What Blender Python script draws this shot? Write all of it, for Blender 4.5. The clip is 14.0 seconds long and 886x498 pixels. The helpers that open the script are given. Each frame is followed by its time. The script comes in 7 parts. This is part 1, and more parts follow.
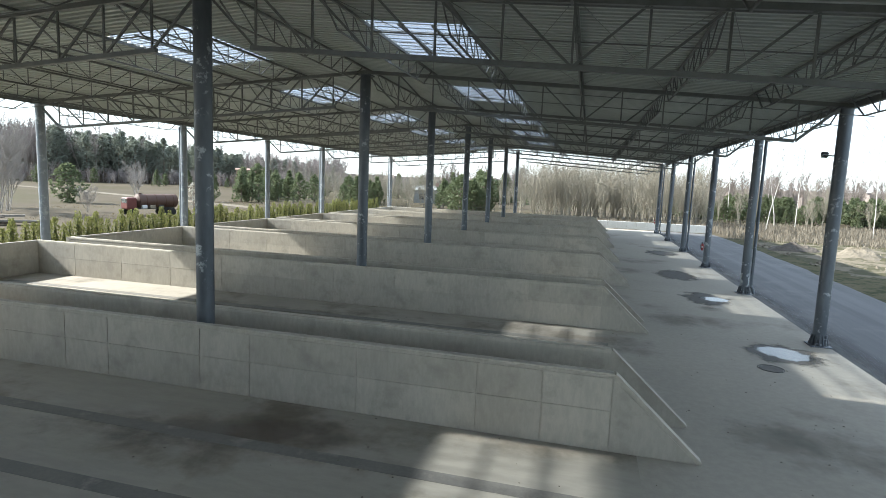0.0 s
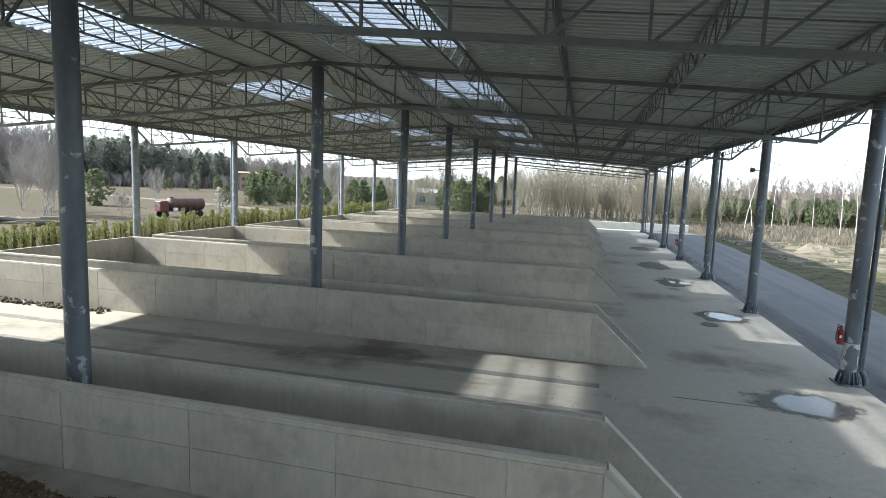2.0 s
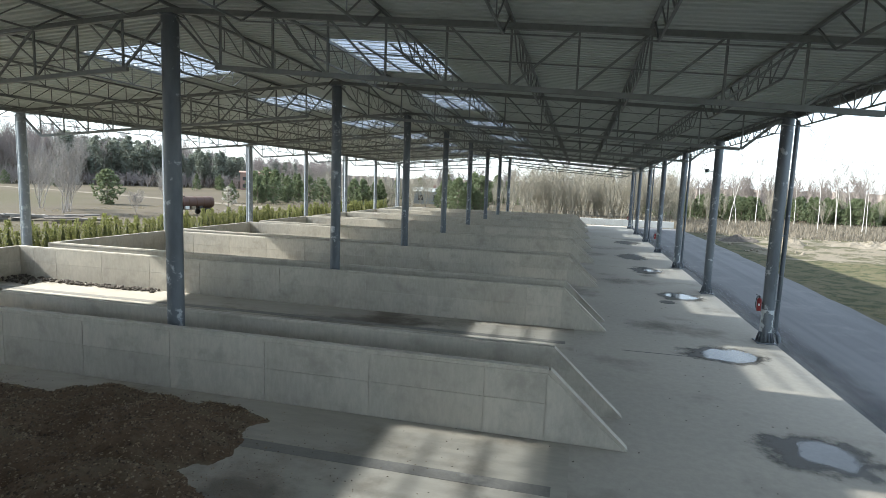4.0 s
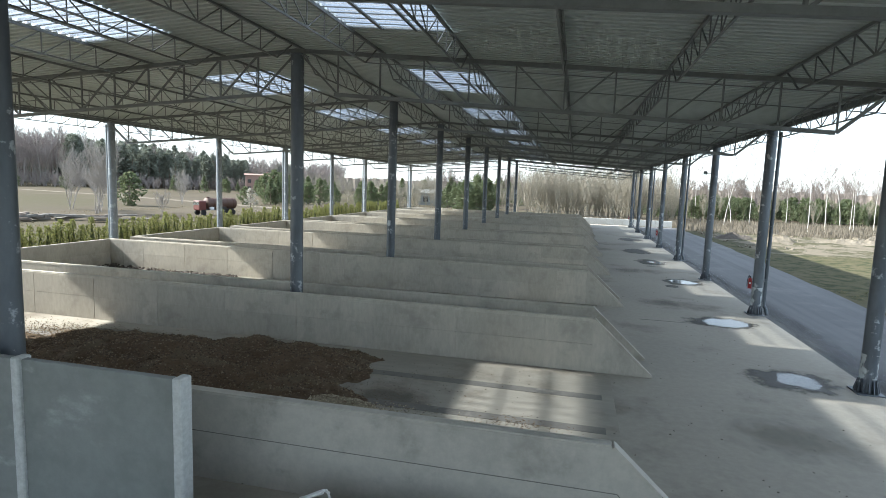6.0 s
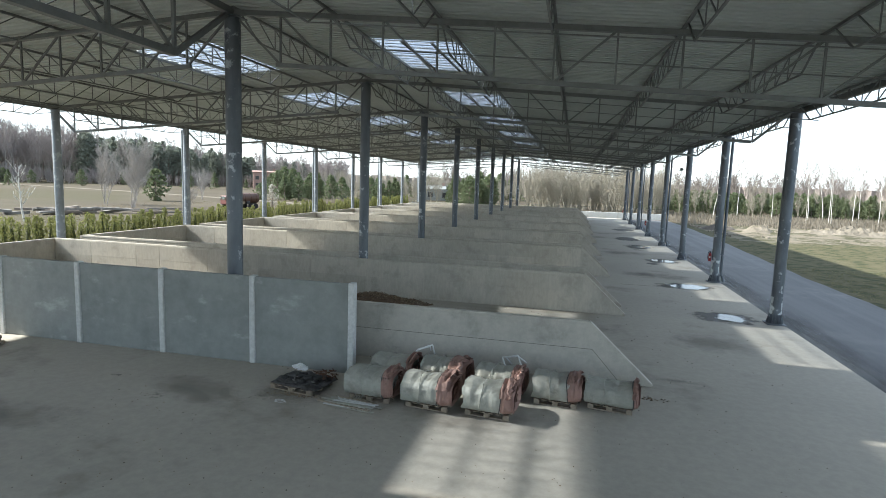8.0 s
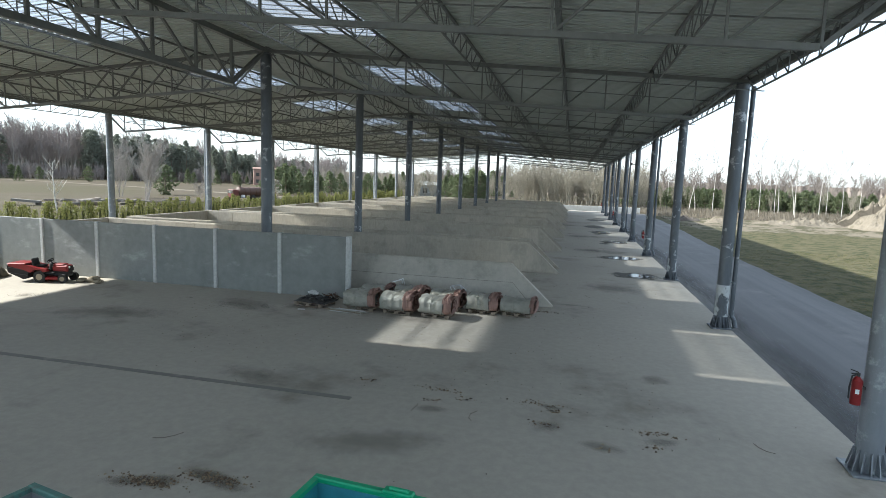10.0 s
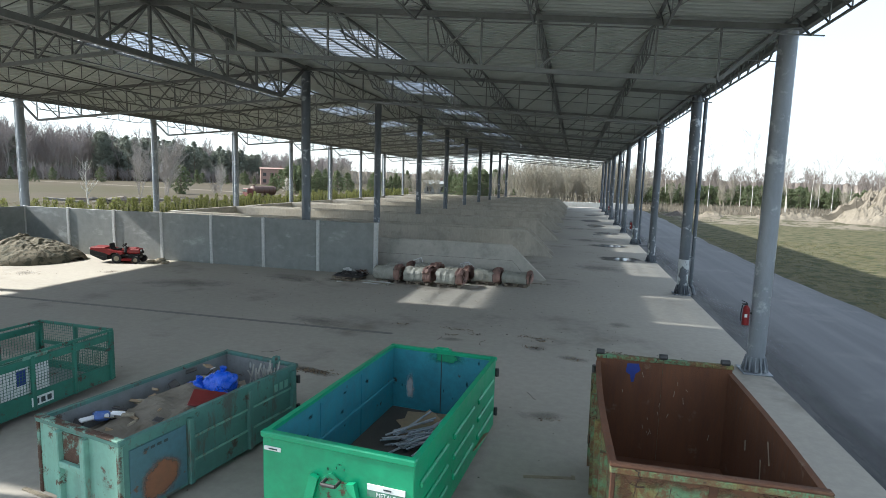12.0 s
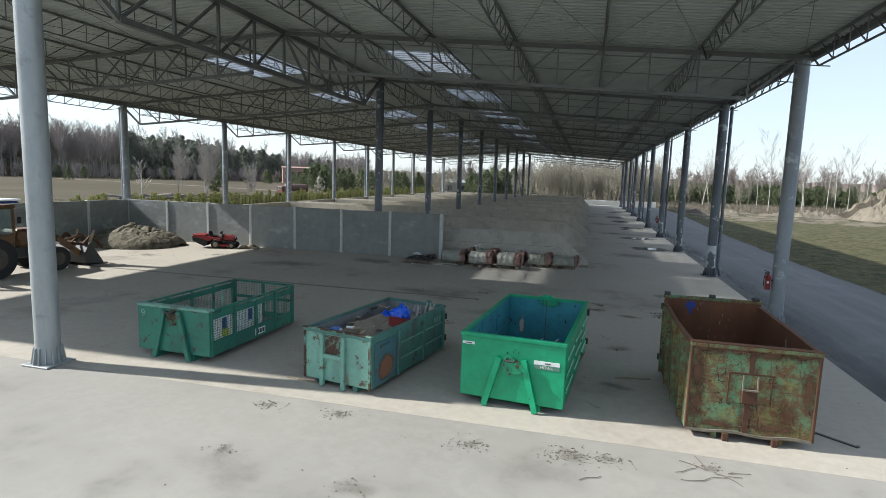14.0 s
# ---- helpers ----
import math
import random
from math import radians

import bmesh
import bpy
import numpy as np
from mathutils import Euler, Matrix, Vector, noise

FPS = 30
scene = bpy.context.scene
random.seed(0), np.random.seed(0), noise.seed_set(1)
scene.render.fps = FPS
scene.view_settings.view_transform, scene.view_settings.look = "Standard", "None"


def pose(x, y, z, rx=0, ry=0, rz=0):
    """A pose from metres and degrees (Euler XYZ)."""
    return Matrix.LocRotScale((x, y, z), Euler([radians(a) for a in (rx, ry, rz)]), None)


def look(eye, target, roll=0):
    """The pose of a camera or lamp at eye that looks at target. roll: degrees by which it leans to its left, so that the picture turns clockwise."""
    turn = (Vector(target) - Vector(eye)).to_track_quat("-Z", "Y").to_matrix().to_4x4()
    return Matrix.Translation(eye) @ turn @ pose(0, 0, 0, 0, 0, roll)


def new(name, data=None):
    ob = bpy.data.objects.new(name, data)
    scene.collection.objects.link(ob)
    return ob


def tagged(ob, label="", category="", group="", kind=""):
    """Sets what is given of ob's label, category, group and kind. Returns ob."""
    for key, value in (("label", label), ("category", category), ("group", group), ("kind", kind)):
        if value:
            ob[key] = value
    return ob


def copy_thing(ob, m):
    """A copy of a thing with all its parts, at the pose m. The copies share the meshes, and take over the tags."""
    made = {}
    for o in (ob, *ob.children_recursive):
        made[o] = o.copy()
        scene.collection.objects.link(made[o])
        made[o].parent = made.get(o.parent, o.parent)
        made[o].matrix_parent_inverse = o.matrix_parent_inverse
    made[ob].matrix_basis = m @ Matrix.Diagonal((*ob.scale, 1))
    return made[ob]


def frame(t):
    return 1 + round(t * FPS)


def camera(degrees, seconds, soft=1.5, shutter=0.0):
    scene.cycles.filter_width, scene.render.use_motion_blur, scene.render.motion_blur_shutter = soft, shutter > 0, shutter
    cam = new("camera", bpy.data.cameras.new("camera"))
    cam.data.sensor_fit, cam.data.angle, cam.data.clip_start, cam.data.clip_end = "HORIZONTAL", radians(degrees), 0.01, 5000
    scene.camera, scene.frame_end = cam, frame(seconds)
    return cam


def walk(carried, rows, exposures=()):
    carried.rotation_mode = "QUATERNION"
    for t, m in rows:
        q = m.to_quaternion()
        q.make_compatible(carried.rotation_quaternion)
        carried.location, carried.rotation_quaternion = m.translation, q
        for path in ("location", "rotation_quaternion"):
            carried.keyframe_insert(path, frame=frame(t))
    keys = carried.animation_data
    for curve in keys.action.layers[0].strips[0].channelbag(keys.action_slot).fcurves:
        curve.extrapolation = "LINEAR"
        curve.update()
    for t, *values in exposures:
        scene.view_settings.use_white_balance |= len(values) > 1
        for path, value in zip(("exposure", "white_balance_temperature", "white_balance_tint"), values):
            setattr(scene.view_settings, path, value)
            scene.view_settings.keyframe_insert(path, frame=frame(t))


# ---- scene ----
cam = camera(77.1, 14.0, soft=0.6)
PATH = [
    (0, (-8.137, 18.145, 5.202), (-8.634, 20.067, 4.962), 2.3),
    (0.5, (-8.037, 16.398, 5.262), (-8.527, 18.322, 5.022), 2.3),
    (1, (-8.166, 14.524, 5.32), (-8.649, 16.45, 5.085), 2.4),
    (1.5, (-8.134, 12.858, 5.386), (-8.613, 14.785, 5.153), 2.3),
    (2, (-7.987, 11.471, 5.457), (-8.463, 13.4, 5.224), 2.2),
    (4.5, (-6.931, 6.469, 5.474), (-7.395, 8.4, 5.237), 2.1),
    (5, (-7.067, 5.354, 5.402), (-7.526, 7.286, 5.169), 2.1),
    (5.5, (-7.506, 4.195, 5.366), (-7.96, 6.129, 5.135), 2.0),
    (6, (-8.154, 2.742, 5.309), (-8.608, 4.676, 5.081), 2.0),
    (6.5, (-8.484, 1.351, 5.167), (-8.939, 3.285, 4.942), 1.9),
    (7, (-8.589, -0.459, 5.159), (-9.043, 1.475, 4.931), 1.9),
    (7.5, (-8.429, -2.21, 5.187), (-8.881, -0.276, 4.952), 1.9),
    (10, (-5.22, -10.503, 4.732), (-5.663, -8.568, 4.485), 2.0),
    (10.5, (-4.695, -11.556, 4.687), (-5.138, -9.622, 4.438), 1.8),
    (11, (-4.385, -12.738, 4.597), (-4.832, -10.804, 4.349), 1.8),
    (11.5, (-4.439, -13.768, 4.543), (-4.886, -11.834, 4.295), 1.7),
    (12, (-4.604, -14.9, 4.552), (-5.056, -12.968, 4.302), 1.7),
    (12.5, (-4.826, -15.914, 4.48), (-5.288, -13.984, 4.232), 1.6),
    (13, (-5.202, -17.079, 4.378), (-5.672, -15.15, 4.133), 1.6),
    (13.5, (-5.544, -18.111, 4.349), (-6.023, -16.185, 4.104), 1.6),
    (14, (-5.971, -19.382, 4.361), (-6.465, -17.461, 4.107), 1.8),
]
walk(cam, [(t, look(eye, aim, lean)) for t, eye, aim, lean in PATH], [(0.0, 1.56, 6400, 7), (7.5, 1.59, 6400, 7), (10.0, 1.35, 6400, 7), (12.0, 1.27, 6400, 8), (13.0, 1.05, 6450, 9), (14.0, 0.76, 6450, 9)])

# ---- light ----
SUN_WAY = Vector((12.65, 1.4, -9.5))
world = bpy.data.worlds.new("sky")
scene.world = world
world.use_nodes = True
wn = world.node_tree.nodes
wl = world.node_tree.links
sky = wn.new("ShaderNodeTexSky")
sky.sky_type = "NISHITA"
sky.sun_disc = False
sky.sun_elevation = radians(37)
sky.sun_rotation = radians(263.5)
sky.air_density, sky.dust_density, sky.ozone_density = 1.0, 0.7, 1.4
# thin high haze whitens the blue
haze = wn.new("ShaderNodeMix")
haze.data_type = "RGBA"
haze.inputs[0].default_value = 0.68
haze.inputs[7].default_value = (3.2, 3.65, 4.2, 1)
wl.new(sky.outputs[0], haze.inputs[6])
wn["Background"].inputs["Strength"].default_value = 0.145
wl.new(haze.outputs[2], wn["Background"].inputs["Color"])
sun = new("sun", bpy.data.lights.new("sun", "SUN"))
sun.data.energy = 4.65
sun.data.angle = radians(1.0)
sun.data.color = (1.0, 0.97, 0.92)
sun.matrix_world = look((0, 0, 50), Vector((0, 0, 50)) + SUN_WAY)


# ---- mesh helpers ----
class Shape:
    """Collects vertices and faces of one mesh."""

    def __init__(self):
        self.v, self.f, self.s = [], [], []

    def add(self, verts, faces, smooth=False):
        n = len(self.v)
        self.v += [tuple(p) for p in verts]
        self.f += [tuple(i + n for i in face) for face in faces]
        self.s += [smooth] * len(faces)
        return self

    def box(self, c, s, turn=None):
        x, y, z = s[0] / 2, s[1] / 2, s[2] / 2
        p = [Vector(q) for q in ((-x, -y, -z), (x, -y, -z), (x, y, -z), (-x, y, -z), (-x, -y, z), (x, -y, z), (x, y, z), (-x, y, z))]
        if turn is not None:
            p = [turn @ q for q in p]
        return self.add([q + Vector(c) for q in p], [(0, 3, 2, 1), (4, 5, 6, 7), (0, 1, 5, 4), (1, 2, 6, 5), (2, 3, 7, 6), (3, 0, 4, 7)])

    def cbox(self, c, s, b=0.01, turn=None):
        """A box with chamfered edges."""
        x, y, z = s[0] / 2, s[1] / 2, s[2] / 2
        b = min(b, x * 0.9, y * 0.9, z * 0.9)
        bm = bmesh.new()
        pts = []
        for sx in (-1, 1):
            for sy in (-1, 1):
                for sz in (-1, 1):
                    pts += [(sx * (x - b), sy * (y - b), sz * z), (sx * (x - b), sy * y, sz * (z - b)), (sx * x, sy * (y - b), sz * (z - b))]
        vs = [bm.verts.new(p) for p in pts]
        bmesh.ops.convex_hull(bm, input=vs)
        bmesh.ops.dissolve_limit(bm, angle_limit=0.01, verts=bm.verts, edges=bm.edges)
        bm.verts.index_update()
        q = [v.co.copy() for v in bm.verts]
        if turn is not None:
            q = [turn @ p for p in q]
        self.add([p + Vector(c) for p in q], [[v.index for v in f.verts] for f in bm.faces])
        bm.free()
        return self

    def bar(self, a, b, w, h=None, up=(0, 0, 1)):
        """A square bar from a to b."""
        a, b = Vector(a), Vector(b)
        h = w if h is None else h
        d = (b - a).normalized()
        u = Vector(up)
        if abs(d.dot(u)) > 0.98:
            u = Vector((0, 1, 0))
        side = d.cross(u).normalized() * w / 2
        top = side.cross(d).normalized() * h / 2
        p = [e + i * side + j * top for e in (a, b) for i, j in ((-1, -1), (1, -1), (1, 1), (-1, 1))]
        return self.add(p, [(3, 2, 1, 0), (4, 5, 6, 7), (0, 1, 5, 4), (1, 2, 6, 5), (2, 3, 7, 6), (3, 0, 4, 7)])

    def tube(self, a, b, r, r2=None, n=8, caps=True):
        a, b = Vector(a), Vector(b)
        r2 = r if r2 is None else r2
        d = (b - a).normalized()
        u = Vector((0, 0, 1)) if abs(d.z) < 0.9 else Vector((1, 0, 0))
        s = d.cross(u).normalized()
        t = s.cross(d)
        ring = [(math.cos(2 * math.pi * i / n), math.sin(2 * math.pi * i / n)) for i in range(n)]
        p = [a + r * (c * s + k * t) for c, k in ring] + [b + r2 * (c * s + k * t) for c, k in ring]
        self.add(p, [(i, (i + 1) % n, n + (i + 1) % n, n + i)[::-1] for i in range(n)], True)
        if caps:
            self.add(p[:n], [tuple(range(n))])
            self.add(p[n:], [tuple(range(n))[::-1]])
        return self

    def path(self, pts, r, n=6):
        for a, b in zip(pts, pts[1:]):
            self.tube(a, b, r, n=n)
        return self

    def poly(self, pts, z, deep=0.0):
        """A flat outline at height z, with a rim when deep is given."""
        n = len(pts)
        self.add([(x, y, z) for x, y in pts], [tuple(range(n))])
        if deep:
            self.add([(x, y, z) for x, y in pts] + [(x, y, z - deep) for x, y in pts], [(i, n + i, n + (i + 1) % n, (i + 1) % n) for i in range(n)])
        return self

    def prism(self, pts, a, b, axis="y"):
        """A closed outline drawn from a to b along an axis; its points run in the other two axes."""
        def place(p, q):
            return {"y": (p[0], q, p[1]), "x": (q, p[0], p[1]), "z": (p[0], p[1], q)}[axis]
        n = len(pts)
        v = [place(p, a) for p in pts] + [place(p, b) for p in pts]
        return self.add(v, [tuple(range(n)), tuple(range(n, 2 * n))[::-1]] + [(i, n + i, n + (i + 1) % n, (i + 1) % n) for i in range(n)])

    def grid(self, nx, ny, place, smooth=True):
        v = [place(i / nx, j / ny) for j in range(ny + 1) for i in range(nx + 1)]
        f = [(j * (nx + 1) + i, j * (nx + 1) + i + 1, (j + 1) * (nx + 1) + i + 1, (j + 1) * (nx + 1) + i) for j in range(ny) for i in range(nx)]
        return self.add(v, f, smooth)

    def blob(self, c, r, rough=0.25, squash=1.0, seed=0, n=1):
        bm = bmesh.new()
        bmesh.ops.create_icosphere(bm, subdivisions=n, radius=1)
        out = []
        for v in bm.verts:
            k = 1 + rough * noise.noise(v.co * 1.7 + Vector((seed * 3.1, seed * 1.7, 0)))
            out.append((c[0] + v.co.x * r * k, c[1] + v.co.y * r * k, c[2] + v.co.z * r * k * squash))
        self.add(out, [[v.index for v in f.verts] for f in bm.faces], n > 1)
        bm.free()
        return self

    def mesh(self, name, material):
        me = bpy.data.meshes.new(name)
        me.from_pydata(self.v, [], self.f)
        me.polygons.foreach_set("use_smooth", self.s)
        if material:
            me.materials.append(material)
        me.validate()
        me.update()
        return me


def mend(me):
    """Turns all faces outwards."""
    bm = bmesh.new()
    bm.from_mesh(me)
    bmesh.ops.recalc_face_normals(bm, faces=bm.faces)
    bm.to_mesh(me)
    bm.free()
    return me


def part(name, shape, material, parent=None, label="", at=None, fix=True):
    """Links a shape, or a mesh that is already made, as one object under a thing or a part."""
    me = shape if isinstance(shape, bpy.types.Mesh) else shape.mesh(name, material)
    if fix and not isinstance(shape, bpy.types.Mesh):
        mend(me)
    ob = new(name, me)
    if parent is not None:
        ob.parent = parent
    if at is not None:
        ob.matrix_basis = at
    if label:
        tagged(ob, label)
    return ob


def thing(name, label, category, at=None, group="", kind=""):
    ob = new(name)
    ob.empty_display_size = 0.2
    if at is not None:
        ob.matrix_basis = at
    return tagged(ob, label, category, group, kind)


# ---- materials ----
def mix_rgb(nt, fac, a, b, how="MIX"):
    m = nt.nodes.new("ShaderNodeMix")
    m.data_type, m.blend_type = "RGBA", how
    for slot, value in ((0, fac), (6, a), (7, b)):
        if isinstance(value, bpy.types.NodeSocket):
            nt.links.new(value, m.inputs[slot])
        elif slot == 0:
            m.inputs[0].default_value = value
        else:
            m.inputs[slot].default_value = (*value, 1)
    return m.outputs[2]


def ramp(nt, value, lo, hi, a=0.0, b=1.0):
    m = nt.nodes.new("ShaderNodeMapRange")
    m.interpolation_type = "SMOOTHSTEP"
    nt.links.new(value, m.inputs[0])
    for i, k in zip((1, 2, 3, 4), (lo, hi, a, b)):
        m.inputs[i].default_value = k
    return m.outputs[0]


def grain(nt, where, scale, detail=4.0, rough=0.6, stretch=None):
    if stretch:
        mp = nt.nodes.new("ShaderNodeMapping")
        mp.inputs["Scale"].default_value = stretch
        nt.links.new(where, mp.inputs[0])
        where = mp.outputs[0]
    n = nt.nodes.new("ShaderNodeTexNoise")
    n.inputs["Scale"].default_value, n.inputs["Detail"].default_value, n.inputs["Roughness"].default_value = scale, detail, rough
    nt.links.new(where, n.inputs["Vector"])
    return n.outputs["Fac"]


def surface(name, base, other=None, rough=0.8, metal=0.0, big=0.6, fine=12.0, stain=None, stain_scale=0.35, stain_lo=0.55, stain_hi=0.7,
            bump=0.15, bump_scale=40.0, local=False, stretch=None, spread=0.0, rough_swing=0.1, rust=None, edge_wear=None, speck=0.5, sheen=0.5, stain_stretch=None):
    """A painted, cast or grown surface: two scales of colour change, stains with soft edges, fine relief."""
    m = bpy.data.materials.new(name)
    m.use_nodes = True
    nt = m.node_tree
    b = nt.nodes["Principled BSDF"]
    if local:
        tc = nt.nodes.new("ShaderNodeTexCoord")
        where = tc.outputs["Object"]
    else:
        where = nt.nodes.new("ShaderNodeNewGeometry").outputs["Position"]
    other = other or tuple(c * 0.75 for c in base)
    g1 = grain(nt, where, big, 3.0, 0.55, stretch)
    g2 = grain(nt, where, fine, 5.0, 0.7, stretch)
    col = mix_rgb(nt, ramp(nt, g1, 0.35, 0.65), base, other)
    col = mix_rgb(nt, speck, col, mix_rgb(nt, ramp(nt, g2, 0.3, 0.7), tuple(c * 0.72 for c in base), tuple(min(1, c * 1.18) for c in base)))
    if stain:
        g3 = grain(nt, where, stain_scale, 6.0, 0.65, stain_stretch)
        col = mix_rgb(nt, ramp(nt, g3, stain_lo, stain_hi), col, stain)
    if rust:
        g4 = grain(nt, where, rust[1], 8.0, 0.7)
        edge = ramp(nt, g4, rust[2], rust[2] + (rust[3] if len(rust) > 3 else 0.05))
        deep = grain(nt, where, 9.0, 5.0, 0.7)
        col = mix_rgb(nt, edge, col, mix_rgb(nt, deep, rust[0], tuple(c * 0.4 for c in rust[0])))
    if edge_wear:
        g5 = grain(nt, where, 1.2, 6.0, 0.75, (2.2, 2.2, 0.5))
        col = mix_rgb(nt, ramp(nt, g5, 0.52, 0.62), col, edge_wear)
    if spread:
        oi = nt.nodes.new("ShaderNodeObjectInfo")
        col = mix_rgb(nt, ramp(nt, oi.outputs["Random"], 0, 1, 0, spread), col, tuple(c * 0.45 for c in base))
    nt.links.new(col, b.inputs["Base Color"])
    nt.links.new(ramp(nt, g2, 0.25, 0.75, max(0.02, rough - rough_swing), min(1, rough + rough_swing)), b.inputs["Roughness"])
    b.inputs["Metallic"].default_value = metal
    b.inputs["Specular IOR Level"].default_value = sheen
    if bump:
        bp = nt.nodes.new("ShaderNodeBump")
        bp.inputs["Strength"].default_value, bp.inputs["Distance"].default_value = bump, 0.02
        nt.links.new(grain(nt, where, bump_scale, 4.0, 0.65), bp.inputs["Height"])
        nt.links.new(bp.outputs[0], b.inputs["Normal"])
    return m


def leafy(name, a, b_, spread=0.5):
    """Leaves or needles, each clump of its own tone."""
    m = bpy.data.materials.new(name)
    m.use_nodes = True
    nt = m.node_tree
    b = nt.nodes["Principled BSDF"]
    geo = nt.nodes.new("ShaderNodeNewGeometry")
    col = mix_rgb(nt, geo.outputs["Random Per Island"], a, b_)
    g = grain(nt, geo.outputs["Position"], 0.25, 2.0)
    col = mix_rgb(nt, ramp(nt, g, 0.35, 0.65, 0, spread), col, tuple(c * 0.5 for c in a))
    nt.links.new(col, b.inputs["Base Color"])
    b.inputs["Roughness"].default_value = 0.75
    thin, both = nt.nodes.new("ShaderNodeBsdfTranslucent"), nt.nodes.new("ShaderNodeMixShader")
    both.inputs[0].default_value = 0.4
    nt.links.new(col, thin.inputs[0])
    nt.links.new(b.outputs[0], both.inputs[1])
    nt.links.new(thin.outputs[0], both.inputs[2])
    nt.links.new(both.outputs[0], nt.nodes["Material Output"].inputs[0])
    return m


def flaked(name, a, b_, rust, lo=0.475):
    """Old paint in two greens that rust has eaten through in patches, runs and scratches."""
    m = bpy.data.materials.new(name)
    m.use_nodes = True
    nt = m.node_tree
    b = nt.nodes["Principled BSDF"]
    where = nt.nodes.new("ShaderNodeTexCoord").outputs["Object"]
    col = mix_rgb(nt, ramp(nt, grain(nt, where, 1.6, 6.0, 0.7), 0.45, 0.6), a, b_)
    col = mix_rgb(nt, ramp(nt, grain(nt, where, 14.0, 5.0, 0.75), 0.45, 0.7, 0, 0.6), col, tuple(c * 0.55 for c in a))
    deep = mix_rgb(nt, grain(nt, where, 16.0, 6.0, 0.75), tuple(c * 1.6 for c in rust), tuple(c * 0.45 for c in rust))
    patch = ramp(nt, grain(nt, where, 5.5, 14.0, 0.86), lo, lo + 0.1, 0, 0.9)
    runs = ramp(nt, grain(nt, where, 2.6, 9.0, 0.78, (7.0, 7.0, 0.4)), 0.53, 0.66)
    bands = ramp(nt, grain(nt, where, 2.0, 9.0, 0.78, (0.4, 0.4, 4.0)), 0.53, 0.66)
    col = mix_rgb(nt, patch, col, deep)
    col = mix_rgb(nt, runs, col, deep)
    col = mix_rgb(nt, bands, col, deep)
    # long thin scratches down to dark steel
    for stretch in ((0.7, 0.7, 3.2), (2.2, 2.2, 0.6)):
        line = nt.nodes.new("ShaderNodeMath")
        line.operation = "COMPARE"
        nt.links.new(grain(nt, where, 1.5, 3.0, 0.5, stretch), line.inputs[0])
        line.inputs[1].default_value, line.inputs[2].default_value = 0.5, 0.006
        gap = nt.nodes.new("ShaderNodeMath")
        gap.operation = "MULTIPLY"
        nt.links.new(line.outputs[0], gap.inputs[0])
        nt.links.new(ramp(nt, grain(nt, where, 2.7, 3.0, 0.5), 0.5, 0.56), gap.inputs[1])
        col = mix_rgb(nt, gap.outputs[0], col, (0.03, 0.018, 0.012))
    nt.links.new(col, b.inputs["Base Color"])
    b.inputs["Roughness"].default_value = 0.8
    bp = nt.nodes.new("ShaderNodeBump")
    bp.inputs["Strength"].default_value, bp.inputs["Distance"].default_value = 0.35, 0.02
    nt.links.new(grain(nt, where, 18.0, 6.0, 0.7), bp.inputs["Height"])
    nt.links.new(bp.outputs[0], b.inputs["Normal"])
    return m


def grains(name, colours, rough=0.95):
    """Loose crumbs, each with a tone of its own."""
    m = bpy.data.materials.new(name)
    m.use_nodes = True
    nt = m.node_tree
    b = nt.nodes["Principled BSDF"]
    r = nt.nodes.new("ShaderNodeNewGeometry").outputs["Random Per Island"]
    cr = nt.nodes.new("ShaderNodeValToRGB")
    cr.color_ramp.interpolation = "CONSTANT"
    while len(cr.color_ramp.elements) < len(colours):
        cr.color_ramp.elements.new(0.5)
    for i, c in enumerate(colours):
        cr.color_ramp.elements[i].position = i / len(colours)
        cr.color_ramp.elements[i].color = (*c, 1)
    nt.links.new(r, cr.inputs[0])
    nt.links.new(cr.outputs[0], b.inputs["Base Color"])
    b.inputs["Roughness"].default_value = rough
    return m


def soft_mark(name, base, other, rough, cover=0.9, lo=1.35, ragged=1.6, swing=1.5):
    """A stain on the slab that thins out towards a ragged edge; the mesh is a disc of unit size."""
    m = surface(name, base, other, rough, big=2.0, fine=9, bump=0.03)
    nt = m.node_tree
    where = nt.nodes.new("ShaderNodeTexCoord").outputs["Object"]
    ln = nt.nodes.new("ShaderNodeVectorMath")
    ln.operation = "LENGTH"
    nt.links.new(where, ln.inputs[0])
    place = nt.nodes.new("ShaderNodeNewGeometry").outputs["Position"]
    add = nt.nodes.new("ShaderNodeMath")
    add.operation = "MULTIPLY_ADD"
    nt.links.new(grain(nt, place, ragged, 7.0, 0.65), add.inputs[0])
    add.inputs[1].default_value = swing
    nt.links.new(ln.outputs["Value"], add.inputs[2])
    nt.links.new(ramp(nt, add.outputs[0], lo, 1.8, cover, 0.0), nt.nodes["Principled BSDF"].inputs["Alpha"])
    return m


